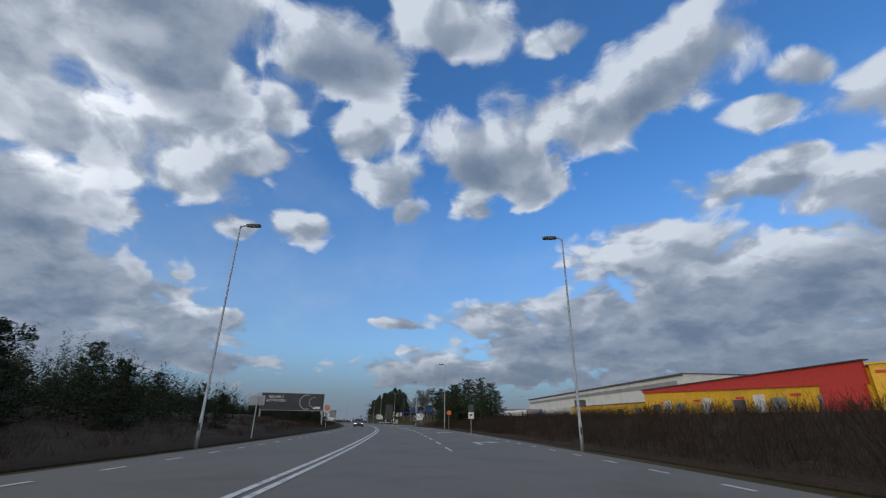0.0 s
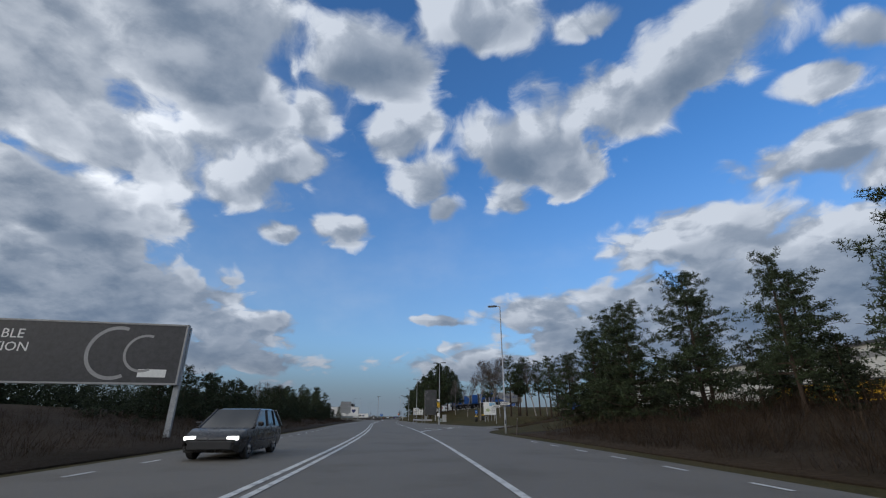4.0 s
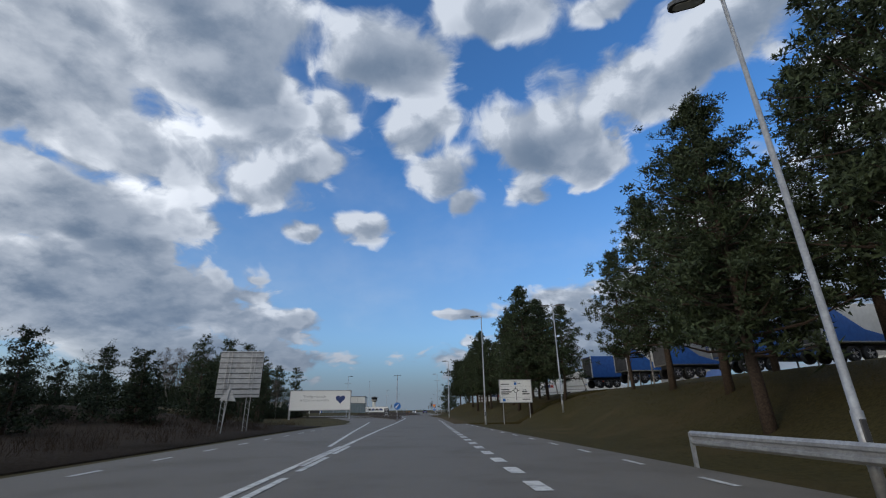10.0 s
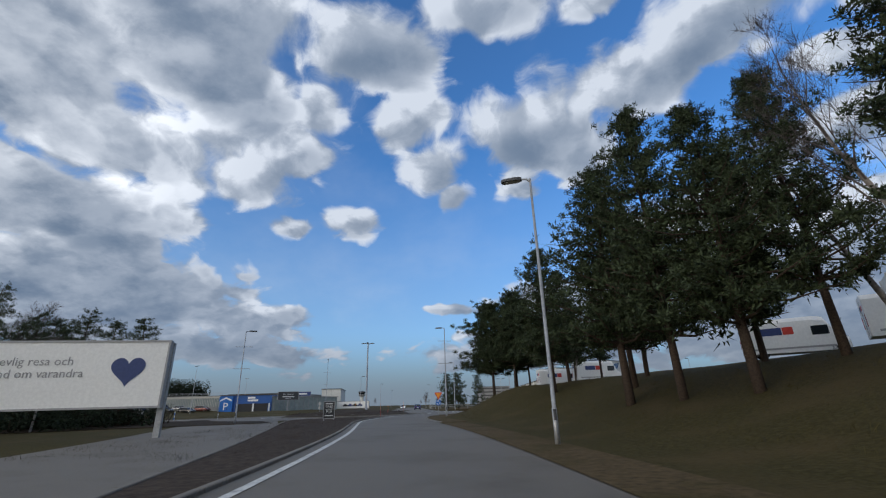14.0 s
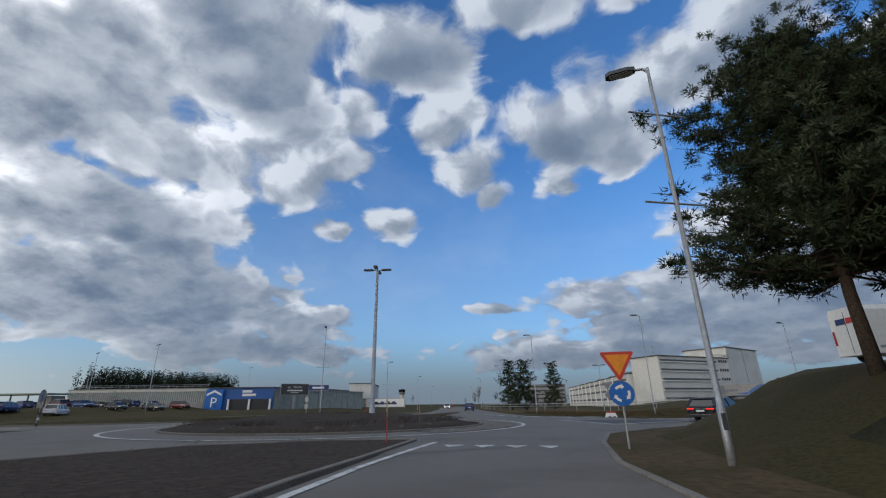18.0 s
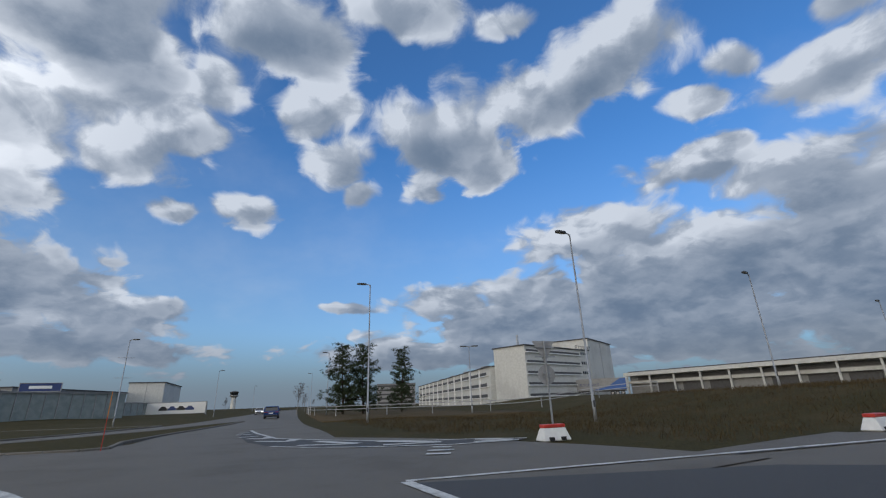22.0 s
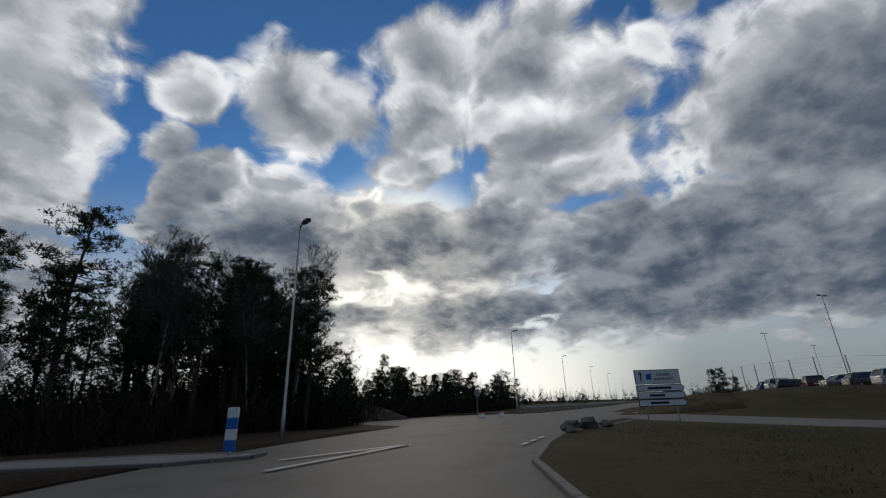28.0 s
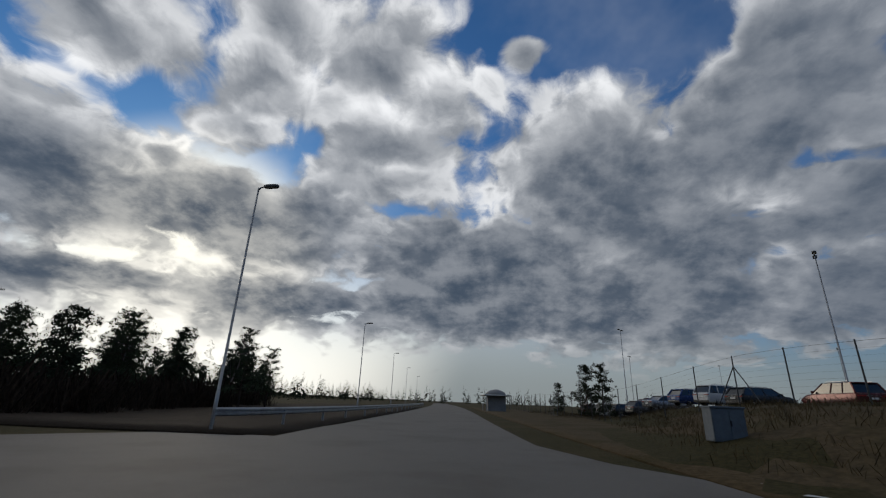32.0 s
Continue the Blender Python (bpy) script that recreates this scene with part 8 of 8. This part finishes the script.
spots = [q for q in scatter(1800, by_side_road, 15) if min((Vector(q[:2]) - p).length for p in MAIN.pts[::3]) > 11]
tufts("mound_brush", spots, rs.uniform(0.15, 0.7, len(spots)), 20, SCRUB, "dead brown weeds on the mound by the side road", 0.5, 0.01, seed=14)
spots = scatter(3200, along_main(-45, 225, -11.2, -24), 6)
tufts("thicket", spots, rs.uniform(0.15, 0.7, len(spots)), 24, SCRUB, "dark bare thicket beside the road", 0.5, 0.009, seed=3)
spots = scatter(1500, lambda r: ((lambda k: (-80 - k * 1.0 + r.uniform(-1, 1), 290 - k * 0.26 - r.uniform(0, 14) - (4 if k > 24 else 0)))(r.uniform(0, 90))), 7)
tufts("undergrowth", spots, rs.uniform(0.6, 2.4, len(spots)), 20, SCRUB, "dark undergrowth at a wood's edge", seed=4)
spots = scatter(700, lambda r: (r.uniform(-62, -46), r.uniform(246, 291)), 8)
spots = [(x, y, 0.1) for x, y, z in spots if min((MAIN.at(S0 + q, -3.6) - Vector((x, y))).length for q in range(245, 296, 6)) < 8 and x < MAIN.at(S0 + min(290, max(240, y - 238 + 240)), -4.2).x]
tufts("weeds", spots, rs.uniform(0.05, 0.16, len(spots)), 18, SCRUB, "dead weeds on the soil island", 0.8, 0.006, 5)
spots = scatter(500, lambda r: (HUB.x + r.uniform(-9, 9), HUB.y + r.uniform(-9, 9)), 9)
spots = [(x, y, 0.35) for x, y, z in spots if (Vector((x, y)) - HUB).length < 8.5]
tufts("heather", spots, rs.uniform(0.1, 0.3, len(spots)), 22, SCRUB, "low dead shrubs on the round island", 0.8, 0.012, 6)
GRASS_BLADE = surface("grass_blades", (0.042, 0.037, 0.013), (0.085, 0.069, 0.027), 0.9, 2.0, vary=0.35, island=True, spec=0.1)
spots = scatter(9000, along_main(172, 288, 3.6, 15), 10)
spots = [q for q in spots if q[2] > 0.0]
tufts("bank_grass", spots, rs.uniform(0.05, 0.15, len(spots)), 9, GRASS_BLADE, "rough grass on the bank", 0.7, 0.012, 7)
spots = scatter(3500, lambda r: (r.uniform(-100, -74), r.uniform(304, 330)), 11)
spots = [(x, y, 0.04) for x, y, z in spots if (Vector((x, y)) - HUB).length > 21 and z < 0.6 and (min((Vector((x, y)) - p).length for p in WEST.pts[:40]) > 5.5)]
tufts("corner_grass", spots, rs.uniform(0.03, 0.09, len(spots)), 7, GRASS_BLADE, "short grass on the corner", 0.5, 0.02, 8)
spots = scatter(5000, lambda r: (r.uniform(-190, -118), r.uniform(283, 306)), 12)
spots = [q for q in spots if q[2] > 0.05]
DRY = surface("dry_grass", (0.05, 0.037, 0.018), (0.1, 0.075, 0.039), 0.95, 2.0, vary=0.3, island=True, spec=0.1)
tufts("dry_grass", spots, rs.uniform(0.1, 0.35, len(spots)), 9, DRY, "dry yellow-brown grass on the car park bank", 0.5, 0.02, 9)
spots = scatter(6000, lambda r: (r.uniform(-56, -8), r.uniform(316, 345)), 13)
spots = [q for q in spots if (Vector(q[:2]) - HUB).length > 26 and min((Vector(q[:2]) - p).length for p in NORTH.pts[:40] + EAST.pts[:30]) > 7]
tufts("verge_grass", spots, rs.uniform(0.1, 0.3, len(spots)), 7, DRY, "dry grass on the roundabout verge", 0.5, 0.02, 10)


def woods(name, spots, heights, label, seed, fine=1):
    """Distant conifers: each a narrow cloud of needle triangles on a stem."""
    r = random.Random(seed)
    centres, radii = [], []
    for (x, y), h in zip(spots, heights):
        zb = z_base(x, y) if fine == 1 else z_at(x, y)
        n = 14 * fine
        for k in range(n):
            f = k / n
            w = h * 0.17 * (1 - f) + 0.25
            centres.append((x + r.gauss(0, w * 0.6), y + r.gauss(0, w * 0.6), zb + h * (0.04 + 0.96 * f)))
            radii.append(h * 0.15 * (1.15 - f) / fine ** 0.4)
    me = tri_cloud(name, centres, radii, 9 if fine == 1 else 15, NEEDLE_DARK, seed, width=0.32 / fine ** 0.5)
    return tagged(new(name, me), label, "woods", "", "stuff")


def z_base(x, y):
    return 0.5


r = random.Random(20)
sp = []
for k in range(620):
    s_along = r.uniform(-45, 228)
    p = MAIN.at(S0 + s_along, r.uniform(-19, -36))
    if not 48 < s_along < 112 and (p - Vector((-46, 205))).length > 6:
        sp.append((p.x, p.y))
low = len(sp)
sp += [(p.x, p.y) for p in (MAIN.at(S0 + r.uniform(10, 140), r.uniform(-36, -62)) for k in range(330))]
sp += [(-97 - k * 0.62 + r.uniform(-1, 1), 277.5 - 0.12 * k - r.uniform(3, 15) - (4 if k > 16 else 0)) for k in range(110)]
sp += [(r.uniform(-106, -76), r.uniform(260, 283)) for k in range(170)]
woods("young_wood", sp, [r.uniform(2.6, 5.6) if i < low else r.uniform(5.0, 8.5) if i < low + 330 else r.uniform(4.5, 7.6) for i in range(len(sp))], "low dark young conifers massed beside the road", 36, 4)
sp = [(-60 - r.uniform(0, 60) - k * 0.42, -30 + k * 2.1 + r.uniform(-3, 3)) for k in range(130)]
sp += [(-75 - r.uniform(0, 60), -20 + k * 2.4 + r.uniform(-3, 3)) for k in range(100)]
woods("wood_west", sp, [r.uniform(6, 10.5) for _ in sp], "dark conifer wood beyond the thicket", 31)
sp = [(-288 + k * 0.05 + r.uniform(-6, 6), 468 + 0.2 * k + r.uniform(0, 16)) for k in range(420)]
woods("wood_north", sp, [r.uniform(21, 25) for _ in sp], "dark wooded ridge behind the parking house", 32)
sp = [(-330 - r.uniform(0, 160), 150 + k * 2.6 + r.uniform(-4, 4)) for k in range(130)]
woods("wood_far", sp, [r.uniform(6, 10) for _ in sp], "far low conifer wood along the horizon", 33)
sp = [(-100 - k * 2.3 + r.uniform(-2, 2), 258 - k * 0.35 - r.uniform(0, 26)) for k in range(110)]
woods("wood_south", sp, [r.uniform(5, 8) for _ in sp], "dark wood south of the road", 34)
sp = [(r.uniform(-420, 420), r.uniform(760, 1000)) for k in range(170)]
woods("wood_horizon", sp, [r.uniform(2.5, 5) for _ in sp], "distant tree line along the horizon", 35)

# ---- gravel heap and boulders ----
bm = bmesh.new()
MOUND = (-112.6, 276.0)
rings = []
rr = random.Random(8)
for i in range(9):
    f = i / 8
    rings.append([bm.verts.new((MOUND[0] + (1 - f) * 4.6 * math.cos(a) * (1 + 0.1 * math.sin(3 * a)), MOUND[1] + (1 - f) * 3.0 * math.sin(a), -0.1 + 1.5 * f ** 0.8 + rr.uniform(-0.07, 0.07))) for a in (2 * math.pi * k / 28 for k in range(28))])
for a, b in zip(rings, rings[1:]):
    for k in range(28):
        bm.faces.new((a[k], a[(k + 1) % 28], b[(k + 1) % 28], b[k]))
heap = new("rubble_mound", mesh_of("rubble_mound", bm, SOIL))
tagged(heap, "low grey mound of rubble by the wood", "mound")


def rock_mesh(seed, size):
    b = bmesh.new()
    bmesh.ops.create_icosphere(b, subdivisions=2, radius=size)
    q = random.Random(seed)
    o = Vector((q.random() * 9, q.random() * 9, q.random() * 9))
    for v in b.verts:
        v.co *= 0.75 + 0.5 * noise.noise(v.co / size * 1.3 + o)
        v.co.z *= 0.65
    return mesh_of("rock", b, STONE)


ROCKS = [rock_mesh(s, 0.5) for s in range(3)]
for x, y, k, s in ((-97.6, 303.4, 0, 1.0), (-99.2, 303.6, 1, 1.15), (-100.6, 304.0, 2, 0.8), (-96.6, 303.9, 2, 0.6)):
    ob = tagged(new("boulder", ROCKS[k]), "grey boulder on the edge of the grass corner", "boulder", "boulders")
    ob.matrix_basis = pose(x, y, 0.22 * s, 10, 5, 40 * k) @ Matrix.Diagonal((s, s, s, 1))
rr = random.Random(17)
SMALL = [rock_mesh(s + 10, 0.16) for s in range(3)]
for k in range(90):
    a, f = rr.uniform(0, 2 * math.pi), rr.random() ** 0.5
    ob = piece("stone", SMALL[k % 3], heap, pose(MOUND[0] + f * 4.4 * math.cos(a), MOUND[1] + f * 2.9 * math.sin(a), 1.4 * (1 - f) ** 0.8 - 0.02, rr.uniform(0, 90), rr.uniform(0, 90), rr.uniform(0, 90)) @ Matrix.Diagonal((rr.uniform(0.6, 1.6),) * 3 + (1,)))
for k in range(110):
    a, f = rr.uniform(0, 2 * math.pi), rr.uniform(0.35, 0.92)
    piece("stone", SMALL[k % 3], hub, pose(HUB.x + f * R_ISLAND * math.cos(a), HUB.y + f * R_ISLAND * math.sin(a), 0.55 - 0.38 * f, rr.uniform(0, 60), 0, rr.uniform(0, 90)) @ Matrix.Diagonal((rr.uniform(0.7, 1.9),) * 3 + (1,)))

# ---- setts of the overrun ring ----
b = bmesh.new()
box(b, 0, 0, 0, 0.5, 0.26, 0.1, 0.02)
SETT = mesh_of("sett", b, COBBLE)
apron = bpy.data.objects["apron"]
count = 0
for row in range(8):
    r0 = R_ISLAND + 0.3 + row * 0.29
    n = int(math.radians(125) * r0 / 0.53)
    for k in range(n):
        if count >= 300:
            break
        a = radians(-40) + (k + 0.5 * (row % 2)) * 0.53 / r0
        piece("sett", SETT, apron, pose(HUB.x + r0 * math.cos(a), HUB.y + r0 * math.sin(a), 0.0 + 0.004 * ((k * 7 + row) % 3), 0, 0, math.degrees(a) + 90))
        count += 1
for kinds in PINES.values():
    for src in kinds:
        if src.name not in USED:
            for o in (*src.children_recursive, src):
                bpy.data.objects.remove(o)
